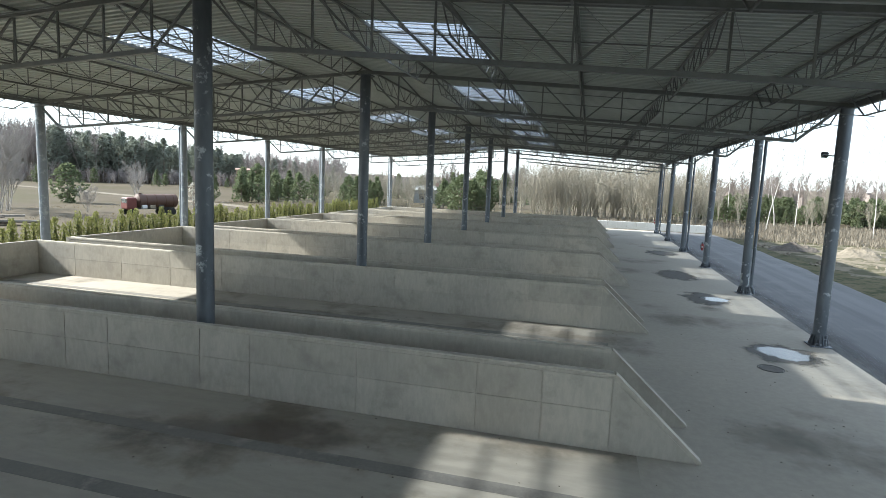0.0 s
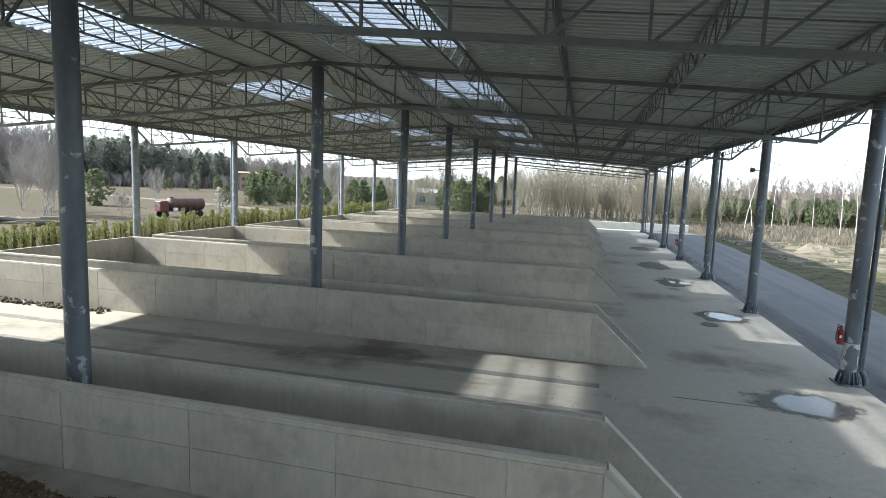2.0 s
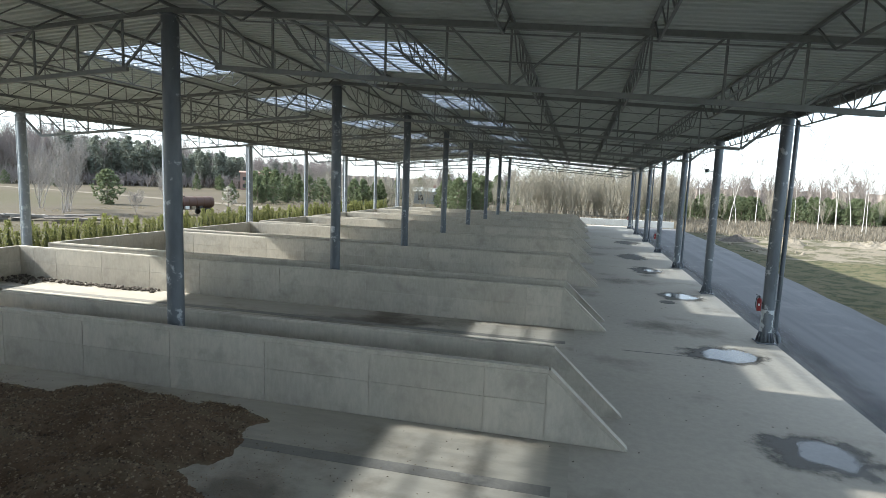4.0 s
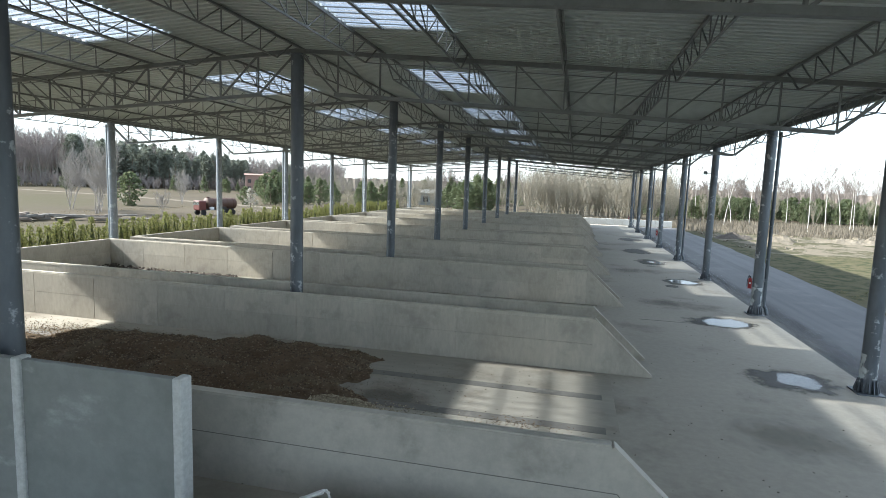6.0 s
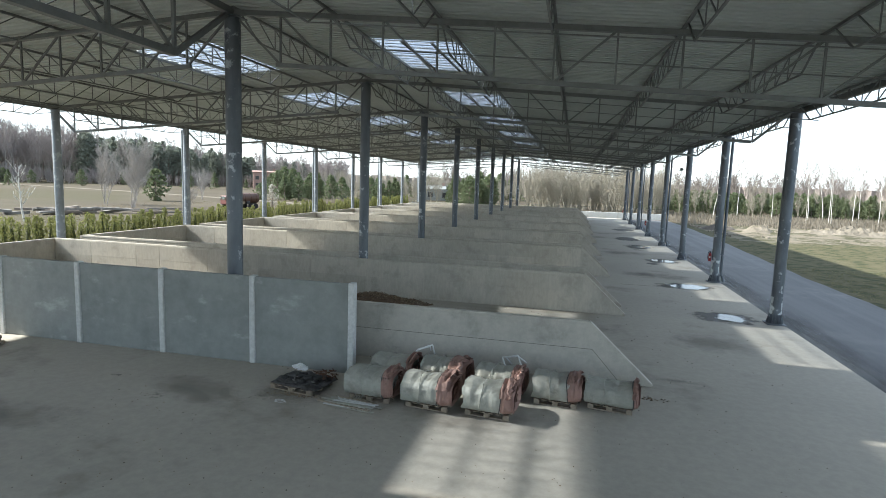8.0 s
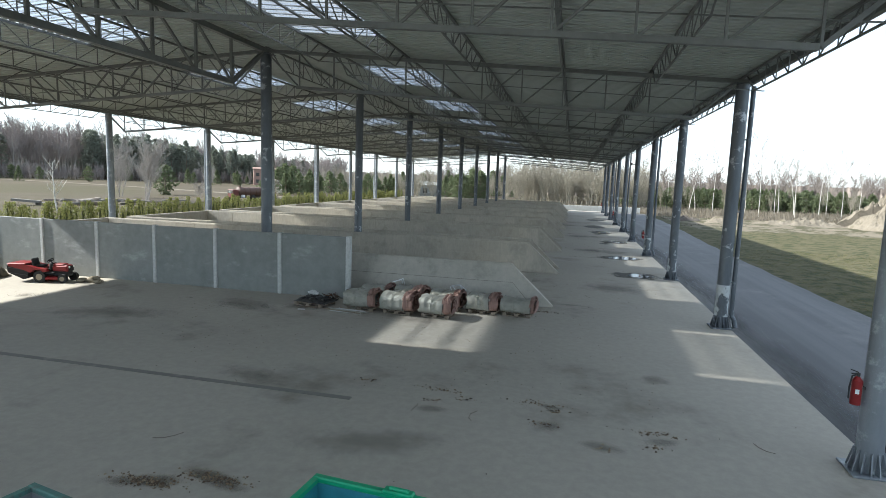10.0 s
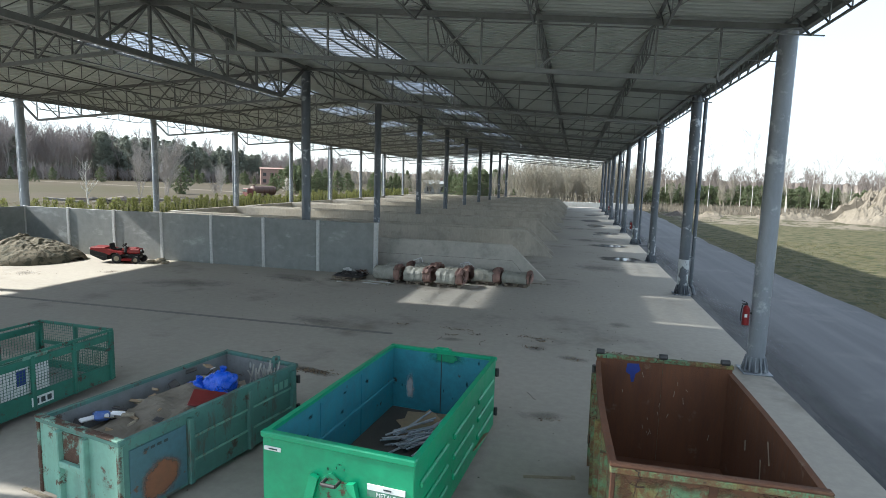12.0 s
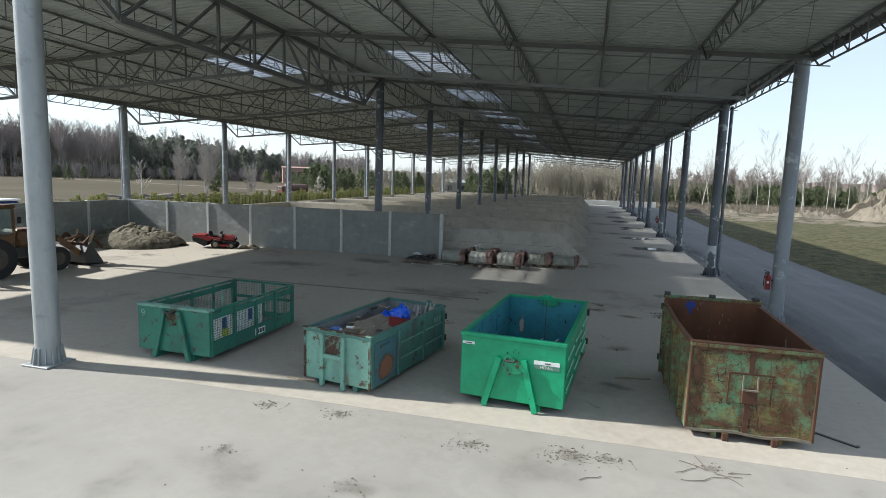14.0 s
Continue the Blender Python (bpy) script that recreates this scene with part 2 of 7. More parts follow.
CONC_FLOOR = surface("concrete_floor", (0.375, 0.345, 0.292), (0.315, 0.29, 0.247), 0.82, big=0.12, fine=5.0, stain=(0.18, 0.16, 0.132), stain_scale=0.22, stain_lo=0.53, stain_hi=0.72, bump=0.05, bump_scale=45, speck=0.35)
CONC_APRON = surface("concrete_apron", (0.275, 0.264, 0.238), (0.235, 0.226, 0.204), 0.85, big=0.15, fine=4.0, stain=(0.185, 0.176, 0.157), stain_scale=0.5, stain_lo=0.5, stain_hi=0.72, bump=0.05, bump_scale=60, speck=0.3)
CONC_WALL = surface("cast_concrete", (0.50, 0.475, 0.42), (0.41, 0.39, 0.345), 0.85, big=0.5, fine=6.0, stain=(0.32, 0.302, 0.265), stain_scale=1.1, stain_lo=0.5, stain_hi=0.74, bump=0.05, spread=0.1, speck=0.3)
CONC_BAY = surface("pale_cast_concrete", (0.495, 0.46, 0.39), (0.425, 0.393, 0.335), 0.85, big=0.5, fine=6.0, stain=(0.35, 0.32, 0.272), stain_scale=1.3, stain_lo=0.47, stain_hi=0.72, bump=0.06, spread=0.22, speck=0.35, stretch=(1.6, 1.6, 0.5))
BAY_FLOOR = surface("stained_bay_floor", (0.36, 0.333, 0.28), (0.29, 0.267, 0.222), 0.8, big=0.18, fine=3.0, stain=(0.155, 0.132, 0.10), stain_scale=0.3, stain_lo=0.48, stain_hi=0.70, bump=0.04, bump_scale=50, stretch=(0.35, 1.2, 1), speck=0.35)
WETMARK = soft_mark("wet_concrete", (0.075, 0.068, 0.057), (0.055, 0.05, 0.043), 0.6)
OILMARK = soft_mark("dirty_floor_mark", (0.22, 0.2, 0.168), (0.17, 0.155, 0.13), 0.8, 0.36, 0.9)
BROWNMARK = soft_mark("brown_residue_mark", (0.17, 0.135, 0.10), (0.13, 0.10, 0.075), 0.9, 0.5, 0.95)
ARCHMARK = soft_mark("rust_brown_wash", (0.21, 0.095, 0.05), (0.15, 0.07, 0.04), 0.85, 0.95, 1.35)
CONC_JOINT = surface("joint_shadow_concrete", (0.2, 0.19, 0.17), None, 0.9, bump=0.2)
CONC_PANEL = surface("precast_grey_panel", (0.27, 0.285, 0.275), (0.205, 0.22, 0.213), 0.72, big=0.9, fine=3.0, stain=(0.44, 0.455, 0.445), stain_scale=1.3, stain_lo=0.53, stain_hi=0.74, bump=0.15, spread=0.14, speck=0.45, stain_stretch=(0.7, 0.7, 1.3))
CONC_POST = surface("precast_light_post", (0.55, 0.56, 0.55), (0.47, 0.48, 0.47), 0.8, bump=0.1)
DAMP = surface("damp_concrete", (0.085, 0.078, 0.066), (0.06, 0.055, 0.047), 0.65, big=2.0, fine=9, stain=(0.17, 0.16, 0.14), stain_scale=1.5, stain_lo=0.56, stain_hi=0.7, bump=0.05)
CHANNEL = surface("channel_cover", (0.19, 0.18, 0.16), (0.13, 0.125, 0.115), 0.75, big=1.0, fine=14, stain=(0.27, 0.25, 0.22), stain_scale=1.0, bump=0.2)
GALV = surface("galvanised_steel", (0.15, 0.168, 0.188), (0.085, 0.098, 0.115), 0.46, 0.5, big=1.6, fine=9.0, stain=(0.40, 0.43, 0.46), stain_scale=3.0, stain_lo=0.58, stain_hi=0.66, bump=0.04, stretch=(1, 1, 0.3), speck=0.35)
# brighter copy of GALV: light on the columns is put into the colour
GALVLIT = surface("lit_galvanised_steel", (0.27, 0.295, 0.32), (0.19, 0.21, 0.23), 0.5, 0.4, big=1.4, fine=8.0, stain=(0.42, 0.45, 0.47), stain_scale=3.0, stain_lo=0.54, stain_hi=0.68, bump=0.04, stretch=(1, 1, 0.3), speck=0.35)
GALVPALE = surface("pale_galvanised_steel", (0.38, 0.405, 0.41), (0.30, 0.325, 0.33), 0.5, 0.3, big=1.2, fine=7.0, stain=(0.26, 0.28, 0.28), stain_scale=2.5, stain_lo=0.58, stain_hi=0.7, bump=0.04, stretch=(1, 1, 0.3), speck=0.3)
TRUSS = surface("truss_steel", (0.205, 0.217, 0.215), (0.152, 0.162, 0.162), 0.5, 0.4, big=0.8, fine=5, bump=0.03)
DECK = surface("roof_sheet", (0.475, 0.52, 0.495), (0.41, 0.45, 0.428), 0.45, 0.0, big=0.3, fine=2.0, bump=0.0, speck=0.2, sheen=0.3, rough_swing=0.05)
ASPHALT = surface("asphalt", (0.13, 0.132, 0.136), (0.072, 0.074, 0.078), 0.65, big=0.35, fine=6, stain=(0.15, 0.15, 0.15), stain_scale=0.3, stain_lo=0.5, bump=0.12, bump_scale=120, stretch=(2.4, 0.07, 1), speck=0.35, sheen=0.2)
FIELD = surface("dry_field", (0.092, 0.076, 0.054), (0.058, 0.05, 0.034), 0.95, big=0.05, fine=0.8, stain=(0.068, 0.06, 0.035), stain_scale=0.02, stain_lo=0.46, stain_hi=0.58, bump=0.5, bump_scale=6, speck=0.6, sheen=0.1)
GRASS = surface("verge_grass", (0.082, 0.078, 0.042), (0.135, 0.113, 0.072), 0.95, big=0.6, fine=4, stain=(0.042, 0.047, 0.022), stain_scale=1.1, stain_lo=0.48, stain_hi=0.6, bump=0.8, bump_scale=14, speck=0.6, sheen=0.1)
SAND = surface("sandy_soil", (0.20, 0.176, 0.14), (0.135, 0.118, 0.092), 0.95, big=0.4, fine=5, stain=(0.10, 0.088, 0.058), stain_scale=0.7, stain_lo=0.55, bump=0.8, bump_scale=9, sheen=0.1)
MANURE = surface("brown_compost", (0.16, 0.112, 0.074), (0.085, 0.06, 0.041), 0.95, big=0.7, fine=18, stain=(0.16, 0.125, 0.085), stain_scale=0.9, stain_lo=0.5, stain_hi=0.62, bump=1.0, bump_scale=30, sheen=0.1)
CHIPS = surface("grey_chips", (0.33, 0.285, 0.21), (0.22, 0.185, 0.135), 0.95, big=2.0, fine=35, bump=1.0, bump_scale=40, sheen=0.1)
STONE = surface("dark_lumps", (0.07, 0.06, 0.05), (0.12, 0.1, 0.08), 0.9, big=3, fine=20, bump=0.4)
GREEN = surface("bright_green_paint", (0.005, 0.30, 0.14), (0.004, 0.255, 0.12), 0.4, big=0.8, fine=4, bump=0.05, rust=((0.05, 0.05, 0.03), 6.0, 0.66))
TEAL = surface("worn_teal_paint", (0.03, 0.22, 0.27), (0.02, 0.15, 0.2), 0.6, big=1.2, fine=6, bump=0.15, rust=((0.06, 0.05, 0.045), 2.5, 0.62))
MINTSIDE = surface("dirty_sea_green_paint", (0.07, 0.19, 0.155), (0.05, 0.135, 0.125), 0.6, big=1.0, fine=5, bump=0.12, rust=((0.09, 0.065, 0.045), 2.6, 0.57, 0.08), edge_wear=(0.075, 0.09, 0.075), local=True)
MINT = surface("faded_mint_paint", (0.17, 0.36, 0.285), (0.12, 0.27, 0.225), 0.6, big=1.0, fine=5, bump=0.12, rust=((0.12, 0.07, 0.045), 3.0, 0.555, 0.07), edge_wear=(0.15, 0.14, 0.10), local=True)
DARKGREEN = surface("dark_green_paint", (0.027, 0.178, 0.124), (0.017, 0.108, 0.08), 0.5, big=1.0, fine=5, bump=0.1, rust=((0.09, 0.055, 0.04), 4.0, 0.575, 0.05), local=True)
GREYBOX = surface("worn_grey_steel", (0.24, 0.25, 0.25), (0.16, 0.165, 0.165), 0.65, 0.2, big=1.0, fine=6, bump=0.1, rust=((0.14, 0.09, 0.06), 2.5, 0.6))
RUSTY = surface("rusted_steel", (0.082, 0.036, 0.018), (0.05, 0.022, 0.013), 0.9, big=1.5, fine=10, stain=(0.10, 0.055, 0.032), stain_scale=1.5, bump=0.4, bump_scale=25)
RUSTGREEN = flaked("flaking_green_paint", (0.105, 0.225, 0.118), (0.19, 0.18, 0.062), (0.115, 0.048, 0.021), 0.452)
RUSTIN = surface("streaky_rust", (0.135, 0.056, 0.026), (0.078, 0.033, 0.017), 0.9, big=1.2, fine=9, stain=(0.15, 0.09, 0.058), stain_scale=2.5, stain_lo=0.6, stain_hi=0.68, bump=0.3, stretch=(2, 2, 0.4), local=True)
PATCHY = surface("rust_eaten_mint_paint", (0.14, 0.28, 0.22), (0.1, 0.2, 0.17), 0.8, big=2, fine=9, bump=0.3, rust=((0.085, 0.042, 0.025), 5.0, 0.40, 0.12), local=True)
PATCHYGREEN = surface("rust_eaten_green_paint", (0.03, 0.18, 0.12), (0.025, 0.13, 0.09), 0.8, big=2, fine=9, bump=0.3, rust=((0.085, 0.042, 0.025), 6.0, 0.42, 0.1), local=True)
WHITEP = surface("white_plastic", (0.75, 0.76, 0.76), None, 0.5, bump=0.05)
WHITELET = surface("white_lettering", (0.68, 0.72, 0.70), (0.6, 0.64, 0.62), 0.6, bump=0)
DARKLET = surface("dark_lettering", (0.03, 0.05, 0.05), None, 0.6, bump=0)
TARP = surface("pale_tarpaulin", (0.335, 0.333, 0.288), (0.275, 0.273, 0.235), 0.6, big=1.5, fine=5, stain=(0.21, 0.205, 0.175), stain_scale=1.8, bump=0.5, bump_scale=6)
TARPIN = surface("pink_tarpaulin", (0.31, 0.185, 0.15), (0.24, 0.145, 0.12), 0.7, big=2, fine=6, bump=0.5, bump_scale=6)
WOOD = surface("weathered_pallet_wood", (0.30, 0.25, 0.19), (0.22, 0.18, 0.14), 0.85, big=2, fine=15, bump=0.3)
RED = surface("red_paint", (0.25, 0.012, 0.014), (0.19, 0.01, 0.011), 0.4, bump=0.03)
BLACK = surface("black_rubber", (0.02, 0.02, 0.02), None, 0.8, bump=0.2)
DARKMETAL = surface("dark_metal", (0.06, 0.06, 0.06), None, 0.55, 0.4, bump=0.1)
ORANGE = surface("worn_yellow_orange_paint", (0.16, 0.08, 0.03), (0.11, 0.056, 0.023), 0.55, big=1.5, bump=0.08, rust=((0.08, 0.045, 0.028), 3.0, 0.55))
BLUEBAG = surface("blue_plastic_bag", (0.01, 0.10, 0.62), (0.008, 0.08, 0.5), 0.3, big=3, bump=0.8, bump_scale=14)
CARD = surface("brown_cardboard", (0.33, 0.24, 0.15), (0.26, 0.19, 0.12), 0.85, bump=0.1)
TANK = surface("brown_tank_paint", (0.10, 0.055, 0.04), (0.075, 0.04, 0.03), 0.6, big=1, bump=0.1)
# red brick of the far house, lightened: haze is put into the colour
BRICK = surface("hazed_red_brick", (0.30, 0.195, 0.16), (0.26, 0.17, 0.14), 0.85, big=0.3, bump=0.2)
ROOFTILE = surface("grey_roof", (0.17, 0.15, 0.145), None, 0.8, bump=0.2)
BLUEPAINT = surface("blue_paint", (0.015, 0.04, 0.22), None, 0.5, bump=0.02)
BARK = surface("grey_brown_bark", (0.20, 0.165, 0.135), (0.15, 0.12, 0.10), 0.9, big=1.0, bump=0.2)
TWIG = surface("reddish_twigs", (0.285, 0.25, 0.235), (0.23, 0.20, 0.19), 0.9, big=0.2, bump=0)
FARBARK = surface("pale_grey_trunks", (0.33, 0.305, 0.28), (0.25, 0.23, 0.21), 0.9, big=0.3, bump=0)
BIRCHTWIG = surface("brown_birch_twigs", (0.20, 0.172, 0.155), (0.155, 0.133, 0.12), 0.9, big=0.2, bump=0)
THICKET = surface("thicket_bark", (0.29, 0.265, 0.21), (0.21, 0.192, 0.15), 0.9, big=0.3, bump=0)
THUJACORE = surface("shaded_thuja_inside", (0.06, 0.075, 0.03), (0.085, 0.09, 0.035), 0.95, big=3, fine=15, bump=0.6)
BIRCH = surface("white_birch_bark", (0.55, 0.53, 0.48), (0.42, 0.40, 0.36), 0.8, big=1.0, fine=8, stain=(0.08, 0.07, 0.06), stain_scale=2.5, stain_lo=0.6, stain_hi=0.64, bump=0.1)
THUJA = leafy("thuja_green", (0.15, 0.175, 0.055), (0.28, 0.28, 0.105), 0.25)
PINE = leafy("pine_green", (0.12, 0.155, 0.078), (0.175, 0.20, 0.11), 0.25)
# far needles: haze is put into the colour, paler and greyer than PINE
PINEHAZE = leafy("hazed_pine_green", (0.19, 0.212, 0.172), (0.24, 0.262, 0.215), 0.2)
REED = leafy("dry_grass_blades", (0.235, 0.205, 0.158), (0.19, 0.167, 0.128), 0.2)
SOIL = surface("churned_soil", (0.17, 0.147, 0.112), (0.11, 0.098, 0.068), 0.95, big=0.35, fine=3, stain=(0.07, 0.067, 0.04), stain_scale=0.35, stain_lo=0.46, stain_hi=0.56, bump=0.7, bump_scale=5, sheen=0.1)
COMPOST_BITS = grains("compost_crumb", ((0.095, 0.066, 0.044), (0.16, 0.112, 0.072), (0.22, 0.16, 0.10), (0.07, 0.05, 0.035), (0.14, 0.108, 0.075), (0.27, 0.215, 0.145)))
CHIP_BITS = grains("chip_crumb", ((0.46, 0.40, 0.29), (0.31, 0.26, 0.18), (0.56, 0.50, 0.37), (0.17, 0.13, 0.085)))
STRAW_BITS = grains("straw_bit", ((0.24, 0.18, 0.11), (0.13, 0.075, 0.04), (0.2, 0.155, 0.11), (0.08, 0.05, 0.03)))
BLOSSOM = leafy("pale_blossom", (0.5, 0.48, 0.42), (0.36, 0.34, 0.28), 0.3)

WATER = soft_mark("standing_water", (0.10, 0.10, 0.095), (0.08, 0.08, 0.075), 0.1, 1.0, 1.62)
WATER.node_tree.nodes["Principled BSDF"].inputs["IOR"].default_value = 1.33

m = GLASS = bpy.data.materials.new("cab_glass")
m.use_nodes = True
b = m.node_tree.nodes["Principled BSDF"]
b.inputs["Base Color"].default_value = (0.6, 0.68, 0.66, 1)
b.inputs["Roughness"].default_value = 0.05
b.inputs["Transmission Weight"].default_value = 0.85

# clear corrugated plastic: most light goes straight through, some is scattered
m = POLY = bpy.data.materials.new("clear_plastic_sheet")
m.use_nodes = True
nt = m.node_tree
clear, milk, both = nt.nodes.new("ShaderNodeBsdfTransparent"), nt.nodes.new("ShaderNodeBsdfTranslucent"), nt.nodes.new("ShaderNodeMixShader")
clear.inputs[0].default_value = (0.72, 0.76, 0.81, 1)
milk.inputs[0].default_value = (0.68, 0.73, 0.8, 1)
both.inputs[0].default_value = 0.32
nt.links.new(clear.outputs[0], both.inputs[1])
nt.links.new(milk.outputs[0], both.inputs[2])
gloss, skin, face = nt.nodes.new("ShaderNodeBsdfGlossy"), nt.nodes.new("ShaderNodeMixShader"), nt.nodes.new("ShaderNodeLayerWeight")
gloss.inputs["Roughness"].default_value = 0.12
steep = nt.nodes.new("ShaderNodeMath")
steep.operation = "POWER"
steep.inputs[1].default_value = 2.0
nt.links.new(face.outputs["Facing"], steep.inputs[0])
nt.links.new(steep.outputs[0], skin.inputs[0])
nt.links.new(both.outputs[0], skin.inputs[1])
nt.links.new(gloss.outputs[0], skin.inputs[2])
nt.links.new(skin.outputs[0], nt.nodes["Material Output"].inputs[0])

# the same sheet under a coat of dust
DUSTY = POLY.copy()
DUSTY.name = "dusty_plastic_sheet"
DUSTY.node_tree.nodes["Mix Shader"].inputs[0].default_value = 0.6
DUSTY.node_tree.nodes["Transparent BSDF"].inputs[0].default_value = (0.42, 0.44, 0.46, 1)

# wire mesh: fine squares, open between the wires
m = WIRE = bpy.data.materials.new("welded_wire")
m.use_nodes = True
m.node_tree.nodes["Principled BSDF"].inputs["Base Color"].default_value = (0.05, 0.14, 0.1, 1)
m.node_tree.nodes["Principled BSDF"].inputs["Roughness"].default_value = 0.6


# ---- setting ----
BAY = 10.0
X_MID, X_LEFT = -17.35, -34.7
Y0, Y1 = -10.5, 90.4
HALF = 17.35
NODE = HALF / 12
RISE = 0.0727
EAVE = 8.47


def roof_z(x):
    """Underside of the roof sheets."""
    return EAVE + RISE * min(-x, x - X_LEFT)


# ground: one sheet to the horizon
s = Shape()
s.grid(40, 40, lambda u, v: ((u - 0.5) * 4000 - 10, (v - 0.5) * 4000 + 40, -0.14), False)
part("ground", s, FIELD)
tagged(bpy.data.objects["ground"], "dry beige meadow with sparse winter grass", "ground", kind="structure")

s = Shape()
s.box((-17.3, 42.0, -0.12), (35.2, 104.0, 0.24))
tagged(part("floor", s, CONC_FLOOR), "grey stained concrete slab under the open shed", "floor", kind="structure")
s = Shape()
s.box((-17.3, -29.953, -0.123), (35.19, 40.098, 0.24))
tagged(part("pavement", s, CONC_APRON), "pale concrete yard in front of the shed", "pavement", kind="structure")
# asphalt lane beside the slab
s = Shape()
n = 60
edge = lambda k: 7.0 + 0.6 * math.sin(k * 9.0) + 0.25 * noise.noise(Vector((k * 40, 0, 0)))
s.grid(4, n, lambda u, v: (0.31 + u * (edge(v) - 0.31), -50 + 145 * v, -0.085 - 0.02 * abs(u - 0.5)), True)
tagged(part("road", s, ASPHALT), "dark asphalt lane beside the shed", "road", kind="structure")
# dark strip along the slab edge: the shade there is painted on the asphalt
EDGESHADE = surface("shaded_asphalt", (0.03, 0.031, 0.033), (0.022, 0.023, 0.025), 0.55, big=0.5, fine=6, bump=0.1, bump_scale=90, stretch=(2, 0.2, 1), sheen=0.25)
nt = EDGESHADE.node_tree
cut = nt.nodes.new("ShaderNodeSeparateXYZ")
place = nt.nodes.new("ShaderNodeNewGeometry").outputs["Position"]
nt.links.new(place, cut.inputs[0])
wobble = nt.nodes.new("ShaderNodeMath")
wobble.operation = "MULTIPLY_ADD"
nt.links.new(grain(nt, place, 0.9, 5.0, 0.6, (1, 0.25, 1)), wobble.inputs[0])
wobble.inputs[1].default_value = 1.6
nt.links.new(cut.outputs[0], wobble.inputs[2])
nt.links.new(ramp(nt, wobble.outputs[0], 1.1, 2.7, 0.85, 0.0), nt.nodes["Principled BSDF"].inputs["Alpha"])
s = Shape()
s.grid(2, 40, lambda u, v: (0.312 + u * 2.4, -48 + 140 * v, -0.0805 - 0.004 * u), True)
tagged(part("edge_shade", s, EDGESHADE), "shade painted as a dark strip along the slab edge under the eave", "damp strip", kind="structure")
s = Shape()
s.grid(12, 60, lambda u, v: (5.6 + u * 34, -60 + 150 * v, -0.125 + 0.03 * noise.noise(Vector((u * 20, v * 60, 0)))), True)
tagged(part("verge", s, GRASS), "worn green and brown grass verge", "grass", kind="structure")
s = Shape()


def sand_strip(u, v):
    x, y = 9 + u * 44, 62 + v * 26
    wob = 2.5 * noise.noise(Vector((u * 5, v * 3, 4)))
    k = max(0.0, math.sin(math.pi * u)) * max(0.0, math.sin(math.pi * v))
    return (x, y + wob, -0.16 + 0.28 * min(1, 3 * k) * (0.7 + 0.9 * noise.noise(Vector((x * 0.5, y * 0.5, 0)))) + 0.03)


s.grid(70, 40, sand_strip, True)
tagged(part("bare_soil", s, SOIL), "churned pale sandy soil beyond the lane", "soil", kind="structure")


# ---- roof: ribbed sheets with clear plastic lights ----
PITCH, RIB = 0.27, 0.085


def rib_profile(ya, yb):
    out, k = [], math.floor(ya / PITCH)
    y = k * PITCH
    while y < yb:
        for dy, dz in ((0.0, 0.0), (0.11, 0.0), (0.14, RIB), (0.24, RIB)):
            if ya <= y + dy <= yb:
                out.append((y + dy, dz))
        y += PITCH
    return out


def sheet(shape, xa, xb, ya, yb):
    prof = rib_profile(ya, yb)
    n = len(prof)
    v = [(xa, y, roof_z(xa) + dz) for y, dz in prof] + [(xb, y, roof_z(xb) + dz) for y, dz in prof]
    shape.add(v, [(i, i + 1, n + i + 1, n + i) for i in range(n - 1)])


LIGHT_A, LIGHT_B = 8 * NODE, 10 * NODE
deck = Shape()
lights = []
for side in (0, 1):
    fx = (lambda d: -d) if side == 0 else (lambda d: X_LEFT + d)
    sheet(deck, fx(-0.66), fx(LIGHT_A), Y0, Y1)
    sheet(deck, fx(LIGHT_B), fx(HALF), Y0, Y1)
    y = Y0
    for k in range(0, 9):
        ya, yb = k * BAY + 3.05, k * BAY + 7.45
        sheet(deck, fx(LIGHT_A), fx(LIGHT_B), y, ya)
        lights.append((side, fx(LIGHT_A), fx(LIGHT_B), ya, yb))
        y = yb
    sheet(deck, fx(LIGHT_A), fx(LIGHT_B), y, Y1)
tagged(part("ceiling", deck, DECK, fix=False), "ribbed galvanised roof sheets", "roof", kind="structure")
ridge = Shape()
ridge.prism([(X_MID - 0.35, roof_z(X_MID) + 0.03), (X_MID, roof_z(X_MID) + 0.09), (X_MID + 0.35, roof_z(X_MID) + 0.03), (X_MID, roof_z(X_MID) + 0.1)], Y0, Y1)
tagged(part("trim", ridge, DECK), "folded sheet metal ridge cap", "ridge cap", kind="structure")

